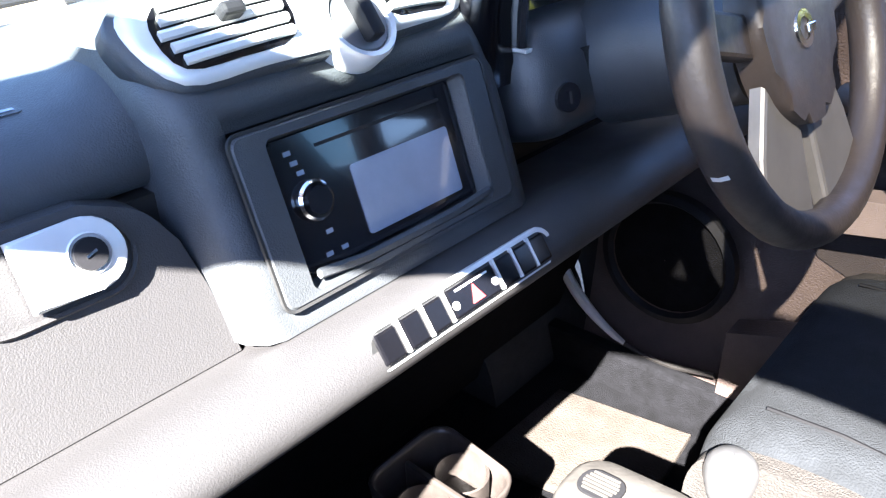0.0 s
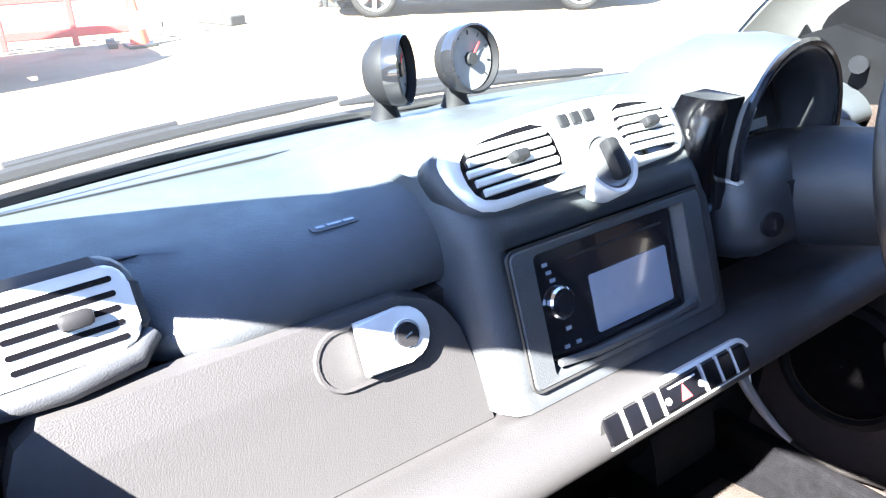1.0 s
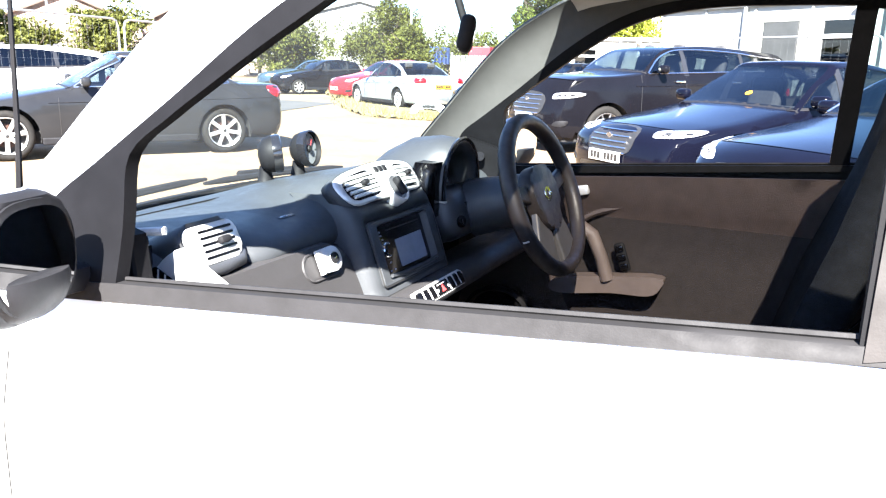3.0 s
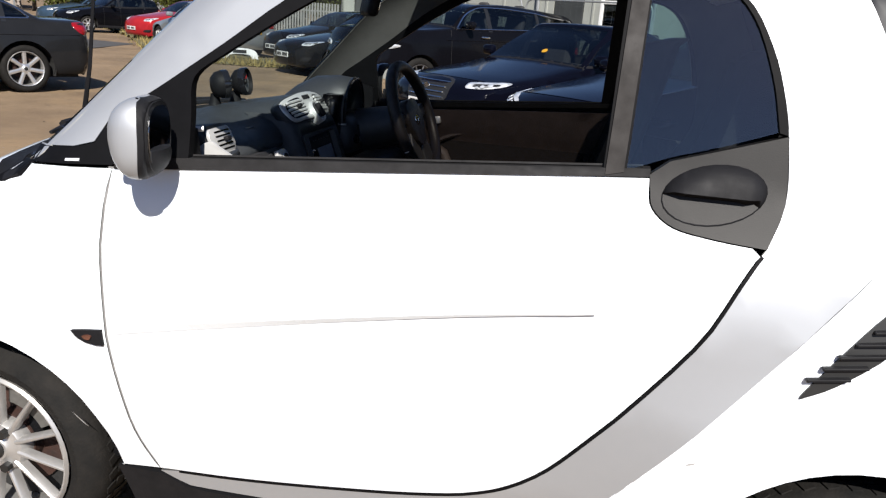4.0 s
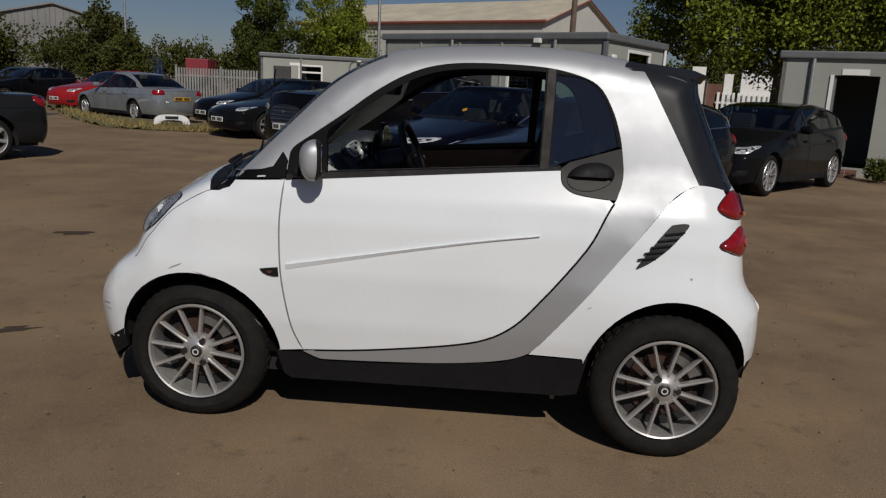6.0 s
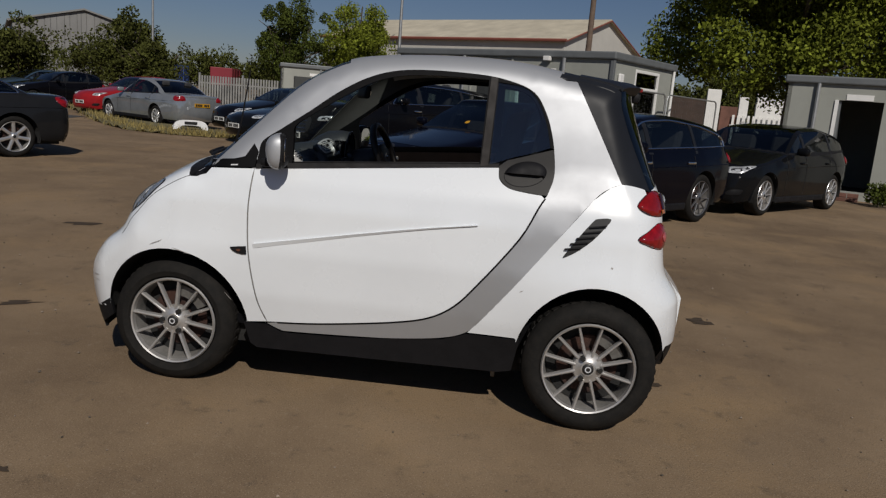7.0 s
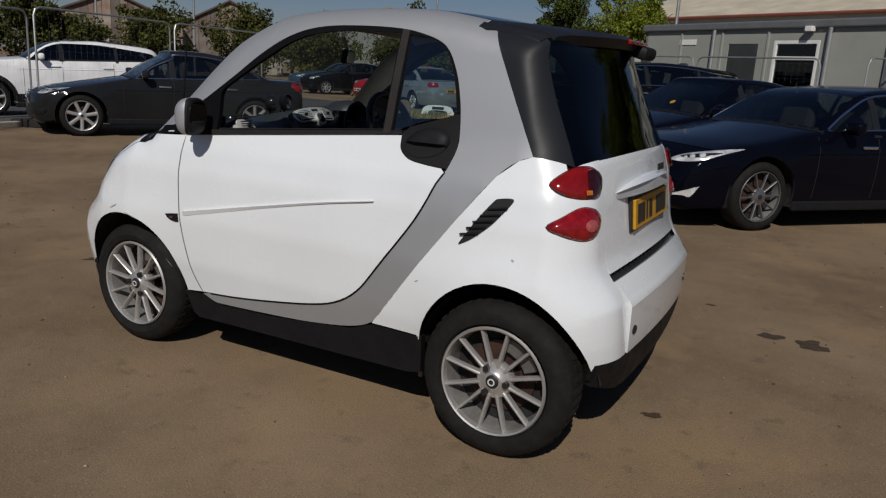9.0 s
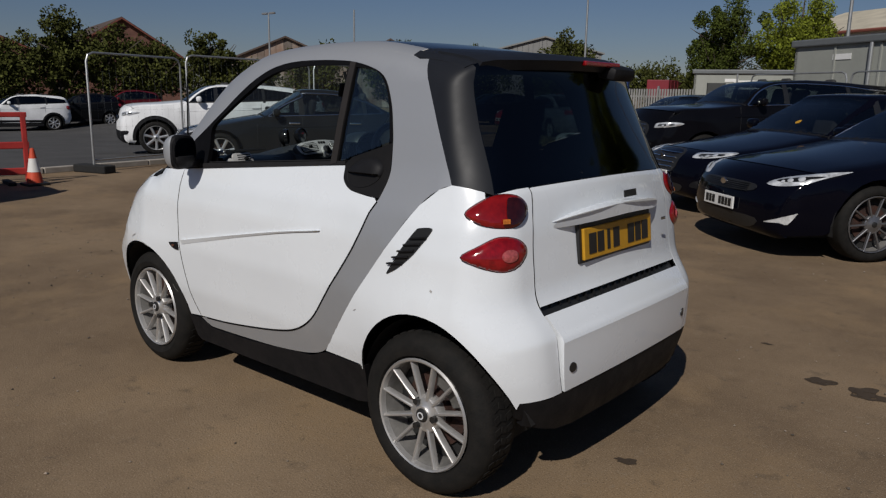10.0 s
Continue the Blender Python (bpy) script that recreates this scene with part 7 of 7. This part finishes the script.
tree("broad leafy green tree standing behind the cabins", 8.5, 20.0, 9.6, 4.9, 1.1, LEAFB, 27000, .22, 3, .24)
tree("broad leafy green tree standing behind the cabins", 13.2, 20.8, 8.8, 3.6, 1.3, LEAFB, 11000, .22, 23, .2)
for x, y, h, rr, k in ((6.9, 33.4, 3.9, 2.1, 1), (10.5, 34.0, 3.5, 2.5, 2), (14.2, 33.4, 4.0, 2.5, 3)):
    tree("dark overgrown bush behind the white wall", x, y, h, rr, .2, LEAFD, 1500, .32, 80 + k, .08, "bush")
tree("tall dark green tree beyond the fence", -13.6, 40.5, 7.4, 2.5, 1.0, LEAFM, 5500, .24, 4)
tree("bright spring-green tree beyond the fence", -8.6, 37.0, 7.0, 2.6, .9, LEAF, 6500, .23, 5)
tree("bushy green tree on the far boundary", -21.6, 37.0, 5.4, 2.2, .4, LEAFD, 2400, .30, 6)
tree("bushy green tree on the far boundary", -25.5, 33.0, 4.2, 2.6, .3, LEAFD, 2600, .30, 7)
tree("bushy green tree on the far boundary", -29.5, 31.0, 4.6, 2.6, .3, LEAFD, 2400, .32, 8)
tree("bushy green tree on the far boundary", -18.9, 34.4, 3.8, 2.0, .3, LEAFD, 1800, .28, 9)
tree("small green shrub beside the cabin step", 7.68, 11.6, .55, .42, .02, LEAFM, 500, .10, 91, .02, "shrub")
for k, (x, y, h, rr) in enumerate(((-40.5, 12.5, 4.6, 2.6), (-39.6, 15.0, 5.8, 2.2), (-39.0, 17.2, 5.2, 2.8), (-38.0, 19.8, 4.8, 2.8), (-37.0, 22.6, 5.1, 1.9), (-36.0, 24.5, 3.6, 2.4), (-33, 27.5, 4.3, 2.6), (-41.5, 9.5, 4.0, 2.6))):
    tree("dark bushy tree at the edge of the car park", x, y, h, rr, .2, LEAFD, 2200, .34, 30 + k)
for k, (x, y, h, rr) in enumerate(((-19.5, 55, 4.4, 3.6), (-26, 58, 4.6, 4.0), (-16, 58, 5.0, 3.0), (-34, 55, 5.0, 4.0), (13.5, 44, 6.0, 3.6), (20, 40, 7, 4.0), (-42, 50, 5, 4))):
    tree("far green tree on the skyline", x, y, h, rr, .4, LEAFD, 1700, .42, 50 + k)

# hedge added behind the walk, out of view, to darken reflections below the horizon
V, Fc = [], []
for i in range(5200):
    a = rng.uniform(-.2, 3.34)
    R = 42 + rng.normal(0, 1.2)
    x, y, z = R * math.cos(-a), R * math.sin(-a) - 2, rng.uniform(-.2, 3.0) * (.8 + .3 * math.sin(a * 9))
    q = rng.normal(size=(2, 3)) * .42
    o = len(V)
    V += [(x, y, z), (x + q[0][0], y + q[0][1], z + abs(q[0][2])), (x + q[1][0], y + q[1][1], z + q[1][2])]
    Fc.append((o, o + 1, o + 2))
tagged(obj("hedge", V, Fc, LEAFD, None, "", False), "unseen dark green hedge added behind the walk for reflections", "hedge", kind="stuff")


# ---- cabins and sheds ----
def frame2(origin, along):
    """x along a wall, y into the building, z up."""
    u = Vector((along[0], along[1], 0)).normalized()
    return Matrix.Translation((origin[0], origin[1], 0)) @ Matrix((u, Vector((-u.y, u.x, 0)), Vector((0, 0, 1)))).transposed().to_4x4()


def window_unit(parent, m, w, h, bar=.66):
    root = new("window")
    root.parent = parent
    root.matrix_basis = m
    t = .07
    for sx in (-1, 1):
        part("frame", box((t, .07, h), pose(sx * (w / 2 - t / 2), 0, 0), .008), UPVC, root)
    for z in (-h / 2 + t / 2, h / 2 - t / 2, -h / 2 + h * bar):
        part("frame", box((w - 2 * t, .066, t), pose(0, 0, z), .008), UPVC, root)
    p = part("pane", box((w - 2 * t, .008, h - 2 * t), pose(0, .01, 0)), PANE, root)
    p.visible_shadow = False
    part("sill", box((w + .06, .14, .035), pose(0, -.04, -h / 2 - .02), .006), UPVC, root)
    part("blind", box((w - 2 * t, .01, h * .5), pose(0, .10, h * .1)), ROOM, root)
    return root


def wall_run(parent, m, length, h, openings, material, name="wall", t=.08):
    """A wall along x of m with rectangular openings (x0, x1, z0, z1)."""
    xs = sorted({0, length, *[q for o in openings for q in o[:2]]})
    for a, b in zip(xs, xs[1:]):
        cuts = [o for o in openings if o[0] <= a + 1e-6 and o[1] >= b - 1e-6]
        spans = [(0, h)]
        for o in cuts:
            spans = [s for lo, hi in spans for s in ((lo, min(hi, o[2])), (max(lo, o[3]), hi)) if s[1] - s[0] > .01]
        for lo, hi in spans:
            part("wall_panel", box((b - a, t, hi - lo), m @ pose((a + b) / 2, t / 2, (lo + hi) / 2)), material, parent)


def cabin(label, origin, along, length, depth, h=2.55, front=(), end=(), lift=.0, end_windows=True, battens=1.2):
    """A flat-roofed site cabin. front / end: openings as (kind, x0, x1, z0, z1)."""
    m = frame2(origin, along)
    c = thing("site_cabin", label, "cabin", m)
    wall_run(c, Matrix(), length, h, [o[1:] for o in front], CABIN)
    back = Matrix.Translation((0, depth, 0))
    wall_run(c, back, length, h, [], CABIN)
    side = Matrix(((0, -1, 0, length), (1, 0, 0, 0), (0, 0, 1, 0), (0, 0, 0, 1)))
    wall_run(c, side, depth, h, [o[1:] for o in end], CABIN)
    other = Matrix(((0, -1, 0, .08), (1, 0, 0, 0), (0, 0, 1, 0), (0, 0, 0, 1)))
    wall_run(c, other, depth, h, [], CABIN)
    part("roof", box((length + .16, depth + .16, .16), pose(length / 2, depth / 2, h + .08), .03), CABINDARK, c, "dark grey flat roof edge")
    part("floor", box((length - .1, depth - .1, .06), pose(length / 2, depth / 2, .10)), ROOM, c)
    for mm, ops in ((Matrix(), front), (side, end)):
        for kind, x0, x1, z0, z1 in ops:
            at = mm @ pose((x0 + x1) / 2, .03, (z0 + z1) / 2)
            if kind == "window":
                window_unit(c, at, x1 - x0, z1 - z0)
            elif kind == "door":
                d = part("door", box((x1 - x0 - .04, .05, z1 - z0), at, .01), DARKDOOR, c, "dark grey cabin door")
                part("door_handle", box((.04, .08, .14), at @ pose((x1 - x0) * .4, -.03, -.1)), GALV, d)
            else:
                part("door_frame", box((.07, .10, z1 - z0), mm @ pose(x0, .02, (z0 + z1) / 2)), UPVC, c)
                part("open_door", box((.05, .80, z1 - z0 - .04), mm @ pose(x0 + .06, .46, (z0 + z1) / 2, 0, 0, 0)), CABINDARK, c, "dark door standing open inward")
    x = battens
    while x < length - .2:
        if not any(o[1] - .05 < x < o[2] + .05 for o in front):
            part("panel_joint", box((.05, .025, h), pose(x, -.012, h / 2), .004), CABIN, c)
        x += battens
    part("downpipe", cyl(.04, .04, h, pose(length - 1.18, -.06, h / 2), 10), GALV, c)
    part("downpipe", cyl(.04, .04, h, pose(max(.5, length - 4.0), -.06, h / 2), 10), GALV, c)
    part("corner_post", box((.09, .09, h), pose(length, 0, h / 2), .01), CABINDARK, c)
    part("flood_lamp", box((.16, .12, .10), pose(length - 1.6, -.10, h - .02), .01), UPVC, c)
    part("downpipe", cyl(.035, .035, h, side @ pose(depth - .06, -.05, h / 2), 10), UPVC, c, "white downpipe")
    part("notice_board", box((.50, .012, .12), pose(1.4, -.010, h - .25)), UPVC, c, "pale notice strip")
    part("alarm_box", box((.22, .06, .26), side @ pose(.35, -.04, 2.15), .03), UPVC, c)
    return c


L0 = Vector((2.36, 12.79, 0))
LD = Vector((-.835, .55, 0))
far_end = L0 + LD * 6.2
cabin("long grey-green site cabin with white windows and a dark door", (far_end.x, far_end.y), -LD, 6.2, 3.2, 2.55,
      front=(("window", 6.2 - 2.45, 6.2 - 1.40, 1.30, 2.32), ("door", 6.2 - 3.62, 6.2 - 2.84, .12, 2.26)), end=(("window", 1.12, 2.42, 1.20, 2.44),))
cabin("grey steel cabin with its door standing open", (6.2, 13.35), (.91, -.41), 4.6, 2.6, 2.38, front=(("open", .98, 1.85, .18, 2.06),), battens=2.4)
cabin("small far pale cabin beside the pale fence", (-9.6, 27.0), (.945, .33), 5.6, 2.6, 2.35, front=(("window", 1.5, 2.5, 1.2, 2.1), ("door", .5, 1.2, .1, 2.0), ("window", 4.0, 5.2, 1.2, 2.1)))
steps = thing("brick_step", "low brown brick step at the open cabin door", "step", pose(7.2, 12.5, 0, 0, 0, -24))
for k in range(2):
    for j in range(4):
        part("brick", box((.21, .16 + .14 * (1 - k), .075), pose(-.33 + .22 * j, .06 * k, .04 + .082 * k), .006), BRICKRED, steps)


def shed(label, corner, gable, long, w, length, eave, ridge, wallm, roofm, strips=0, cat="shed"):
    """Pitched-roof building: gable w along `gable`, length along `long`."""
    m = Matrix((Vector((*gable, 0)).normalized(), Vector((*long, 0)).normalized(), Vector((0, 0, 1)))).transposed().to_4x4()
    c = thing("shed", label, cat, Matrix.Translation((*corner, float(fall(*corner)))) @ m)
    V = [(0, 0, 0), (w, 0, 0), (w, 0, eave), (w / 2, 0, ridge), (0, 0, eave), (0, length, 0), (w, length, 0), (w, length, eave), (w / 2, length, ridge), (0, length, eave)]
    obj("shed_shell", V, [(0, 1, 2, 3, 4), (9, 8, 7, 6, 5), (0, 4, 9, 5), (1, 6, 7, 2)], wallm, c, "", False)
    for sx in (0, 1):
        x0, x1 = (-.3, w / 2) if sx == 0 else (w + .3, w / 2)
        z0 = eave - .3 * (ridge - eave) / (w / 2)
        obj("roof", *shell(np.array([(x0, -.3, z0), (x1, -.3, ridge), (x1, length + .3, ridge), (x0, length + .3, z0)]), [(0, 1, 2, 3)], np.array([[0, 0, .12]] * 4)), roofm, c, "", False)
        part("fascia", tube([(x0, -.34, z0), (x1, -.34, ridge)], .06, 4), REDTRIM if strips == 0 else roofm, c)
    part("eaves_gutter", tube([(-.32, -.3, eave - .05), (-.32, length + .3, eave - .05)], .12, 6), REDTRIM if strips == 0 else roofm, c)
    if strips:
        r = np.random.default_rng(strips)
        x = 0.0
        while x < w - .1:
            sw = min(r.uniform(.35, .75), w - x)
            top = eave + (ridge - eave) * (1 - abs((x + sw / 2) - w / 2) / (w / 2))
            part("sheet", box((sw - .03, .06, top - .1), pose(x + sw / 2, -.05 - .02 * (r.random() > .5), top / 2)), wallm, c)
            x += sw
    return c


shed("long pale warehouse with a cream sheet roof", (3.2, 56.2), (.5, .866), (-.866, .5), 15, 26, 6.9, 9.3, CLADDING, ROOFING, cat="warehouse")
shed("grey metal-clad shed on the skyline", (-47, 62.5), (.80, .6), (-.6, .8), 12, 14, 5.9, 7.5, GREYCLAD, GREYCLAD, 3)
shed("rust-streaked corrugated shed beyond the trees", (-57.0, 36.6), (.62, .785), (-.785, .62), 11, 18, 3.9, 6.2, RUSTSHEET, SLATE, 11)
shed("rust-streaked corrugated shed beyond the trees", (-53.4, 47.4), (.72, .69), (-.69, .72), 9.6, 16, 4.0, 6.5, RUSTSHEET, SLATE, 12)
shed("brick building with a brown tiled roof", (-55, 13), (.2, .98), (-.98, .2), 8, 12, 3.6, 5.2, BRICKRED, SLATE, 0, "house")
shed("brick building with a brown tiled roof", (-53, 21), (.25, .97), (-.97, .25), 8, 12, 3.9, 6.4, BRICKRED, SLATE, 0, "house")

# trailers parked far off
for x, y, mt, lb in ((-28.7, 52.6, REDTRAILER, "red box trailer far beyond the fence"), (-26.6, 52, BLUETRAILER, "blue box trailer far beyond the fence"), (-22.3, 52.5, REDTRAILER, "red box trailer far beyond the fence")):
    t = thing("box_trailer", lb, "trailer", pose(x, y, 0, 0, 0, 12))
    part("box_body", box((1.6, 5, 1.3), pose(0, 0, 2.05), .04), mt, t)
    for q in range(4):
        part("side_rib", box((.03, .05, 1.2), pose(.81, -1.8 + 1.2 * q, 2.05)), mt, t)
    for sy in (-2, 2):
        for sx in (-1, 1):
            part("trailer_wheel", cyl(.45, .45, .3, pose(sx * .6, sy, .45, 0, 90, 0), 16), RUBBER, t)
    part("chassis", box((1.5, 5, .4), pose(0, 0, 1.18)), WELL, t)
    for sy in (-2, 2):
        part("axle", box((1.2, .2, .7), pose(0, sy, .75)), WELL, t)

# pale sheet fence far off
fen = thing("palisade_fence", "weathered grey steel palisade fence at the far side of the yard", "fence")
FENCEGREY = mat("weathered_fence_steel", (0.27, 0.27, 0.26), .7, vary=.25, scale=2)
for k in range(66):
    part("fence_pale", box((.075, .03, 1.75), pose(-14.4 + .135 * k, 29.8 - .0223 * k, .9, 0, 0, -8)), FENCEGREY, fen)
for k in range(5):
    part("fence_post", box((.08, .08, 1.9), pose(-14.45 + 2.2 * k, 29.92 - .363 * k, .95)), GALV, fen)
for z in (.45, 1.45):
    part("fence_rail", box((9.0, .03, .06), pose(-10.0, 29.10, z, 0, 0, -9.4)), FENCEGREY, fen)


# poles
def pole(label, x, y, h, r, material, head=0, cat="pole"):
    p = thing("pole", label, cat, pose(x, y, 0))
    part("shaft", tube([(0, 0, 0), (0, 0, h * .5), (0, 0, h)], [r, r * .8, r * .6], 10), material, p, smooth=True)
    for sx in ((-1, 1) if head == 2 else (1,) if head == 1 else ()):
        part("lamp_head", box((.6, .22, .14), pose(sx * .45, 0, h), .03), GALV, p)
    return p


pole("tall pale steel lighting pole beyond the parked cars", -20.0, 36.3, 11, .075, GALV)
pole("slim pale steel pole by the far fence", -6.2, 35.6, 9, .10, GALV)
pole("stout brown timber pole behind the cabin", 2.8, 26.2, 9, .14, WOODPOLE)
pole("twin-headed lighting pole at the far car park", -46, 33.5, 7.2, .10, GALV, 2, "lamp post")
pole("slim grey pole by the rusty sheds", -37, 34, 7, .09, GALV)


# mesh fence panels on rubber feet
def mesh_panel(a, b, h=2.0):
    a, b = Vector((*a, 0)), Vector((*b, 0))
    L = (b - a).length
    m = frame2(a, b - a)
    p = thing("mesh_fence_panel", "temporary wire mesh fence panel of grey tube on dark feet", "fence panel", m, "mesh fence panels")
    zb = .12
    loop = [(0, 0, zb)] + [(0, 0, h - .14), (.04, 0, h - .04), (.14, 0, h), (L - .14, 0, h), (L - .04, 0, h - .04), (L, 0, h - .14), (L, 0, zb)]
    part("tube_frame", tube(loop, .0185, 8), GALV, p, smooth=True)
    part("bottom_rail", tube([(0, 0, .2), (L, 0, .2)], .016, 6), GALV, p, smooth=True)
    bm = bmesh.new()
    x = .16
    while x < L - .05:
        tube([(x, 0, .2), (x, 0, h)], .0007, 3, bm)
        x += .14
    for z in np.arange(.45, h, .28):
        tube([(0, 0, z), (L, 0, z)], .0007, 3, bm)
    part("wire_mesh", bm, CABINDARK, p)
    for x in (0, L):
        part("foot", box((.24, .72, .13), pose(x, 0, .065), .02), WELL, p)
    return p


mesh_panel((-9.84, 3.08), (-10.40, 5.05), 1.93)
mesh_panel((-10.43, 5.20), (-11.0, 8.6))
mesh_panel((-11.02, 8.75), (-11.6, 12.1))
mesh_panel((1.28, 12.88), (-1.22, 14.53), 1.95)
mesh_panel((-1.32, 14.60), (-3.75, 16.2), 1.95)
mesh_panel((2.05, 11.60), (3.80, 14.26), 1.95)
mesh_panel((3.86, 14.36), (5.65, 17.08), 1.95)

# kerb of the far car park and its darker surface
ASPHALT = mat("dark_car_park_asphalt", (0.060, 0.058, 0.056), .9, vary=.3, scale=.8, bump=.4, bscale=60)
vv, ff = fill([(-11.0, -6), (-10.3, 2.5), (-10.75, 5.4), (-12.0, 12.6), (-14, 20), (-40, 24), (-44, -2), (-20, -8)], .5)
tagged(obj("car_park_surface", np.c_[vv, .008 + fall(vv[:, 0], vv[:, 1])], [tuple(q) for q in ff], ASPHALT, None, "", False), "dark asphalt of the fenced car park", "car park", kind="structure")
kerb = thing("kerb", "worn pale concrete kerb along the fenced car park", "kerb", kind="structure")
kp = [(-10.1, -3.0), (-10.2, 2.4), (-10.62, 5.3), (-11.75, 12.4)]
for (ax, ay), (bx, by) in zip(kp, kp[1:]):
    Lk = math.hypot(bx - ax, by - ay)
    n = int(Lk / .92)
    for k in range(n):
        t = (k + .5) / n
        part("kerb_stone", box((Lk / n - .015, .13, .10), pose(ax + (bx - ax) * t, ay + (by - ay) * t, .045, 0, 0, math.degrees(math.atan2(by - ay, bx - ax))), .012), CONCRETE, kerb)

# cone and red barrier
cone = thing("traffic_cone", "orange-red traffic cone with a white sleeve", "cone", pose(-8.72, 1.72, 0))
part("cone_base", box((.30, .30, .04), pose(0, 0, .02), .012), INK, cone)
part("cone_body", lathe([(.11, .04), (.026, .52), (.001, .525)], 24), CONERED, cone, smooth=True)
part("sleeve", lathe([(.0862, .19), (.0527, .38)], 24, pose(0, 0, 0)), REFLWHITE, cone, smooth=True)
bar = thing("red_barrier", "red plastic pedestrian barrier beside the cone", "barrier", pose(-9.15, .80, 0, 0, 0, 80))
for x in (-.95, -.35, .35, .95):
    part("barrier_post", box((.07, .05, .98), pose(x, 0, .52), .012), REDPLASTIC, bar)
for z in (.18, .55, .98):
    part("barrier_rail", box((2.0, .045, .10 if z < .9 else .07), pose(0, 0, z), .012), REDPLASTIC, bar)
for x in (-.7, .7):
    part("barrier_foot", box((.10, .55, .05), pose(x, 0, .025), .01), WELL, bar)
# loose white bumper lying on the verge
bp = thing("loose_bumper", "white plastic car bumper lying on the verge", "bumper", pose(-8.5, 16.0, .0, 0, 0, 36))
prof = spline([(-.46, .03), (-.44, .24), (-.30, .35), (0, .37), (.30, .35), (.44, .24), (.46, .03), (.30, .05), (.26, .20), (.0, .23), (-.26, .20), (-.30, .05)], 3, True)
part("bumper_skin", extrude_poly(prof, .14, Matrix(((1, 0, 0, 0), (0, 0, 1, -.07), (0, 1, 0, 0), (0, 0, 0, 1))), None, .03), WHITEPAINT, bp, smooth=True)
part("grille_insert", box((.34, .02, .08), pose(0, -.075, .29), .01), INK, bp, "black grille insert")
GATEBROWN = mat("dark_brown_boarding", (0.045, 0.026, 0.018), .75, vary=.3, scale=4, bump=.3, bscale=30)
# white boundary wall with pickets under the tree
wall = thing("boundary_wall", "white rendered wall with a brown gate under the tree", "wall")
for x0, x1, h, mt in ((5.9, 8.56, 2.45, GATEBROWN), (8.60, 9.20, 2.90, UPVC), (9.25, 9.97, 2.2, BRICKRED), (10.02, 10.41, 2.65, UPVC), (10.75, 13.4, 2.85, UPVC)):
    part("wall_panel", box((x1 - x0, .15, h), pose((x0 + x1) / 2, 31.0, h / 2), .01), mt, wall)
for k in range(14):
    part("picket", box((.11, .03, 1.85), pose(9.8 + .22 * k, 30.8, .925), .008), UPVC, wall)
part("picket_rail", box((3.0, .04, .08), pose(11.2, 30.84, 1.4)), UPVC, wall)
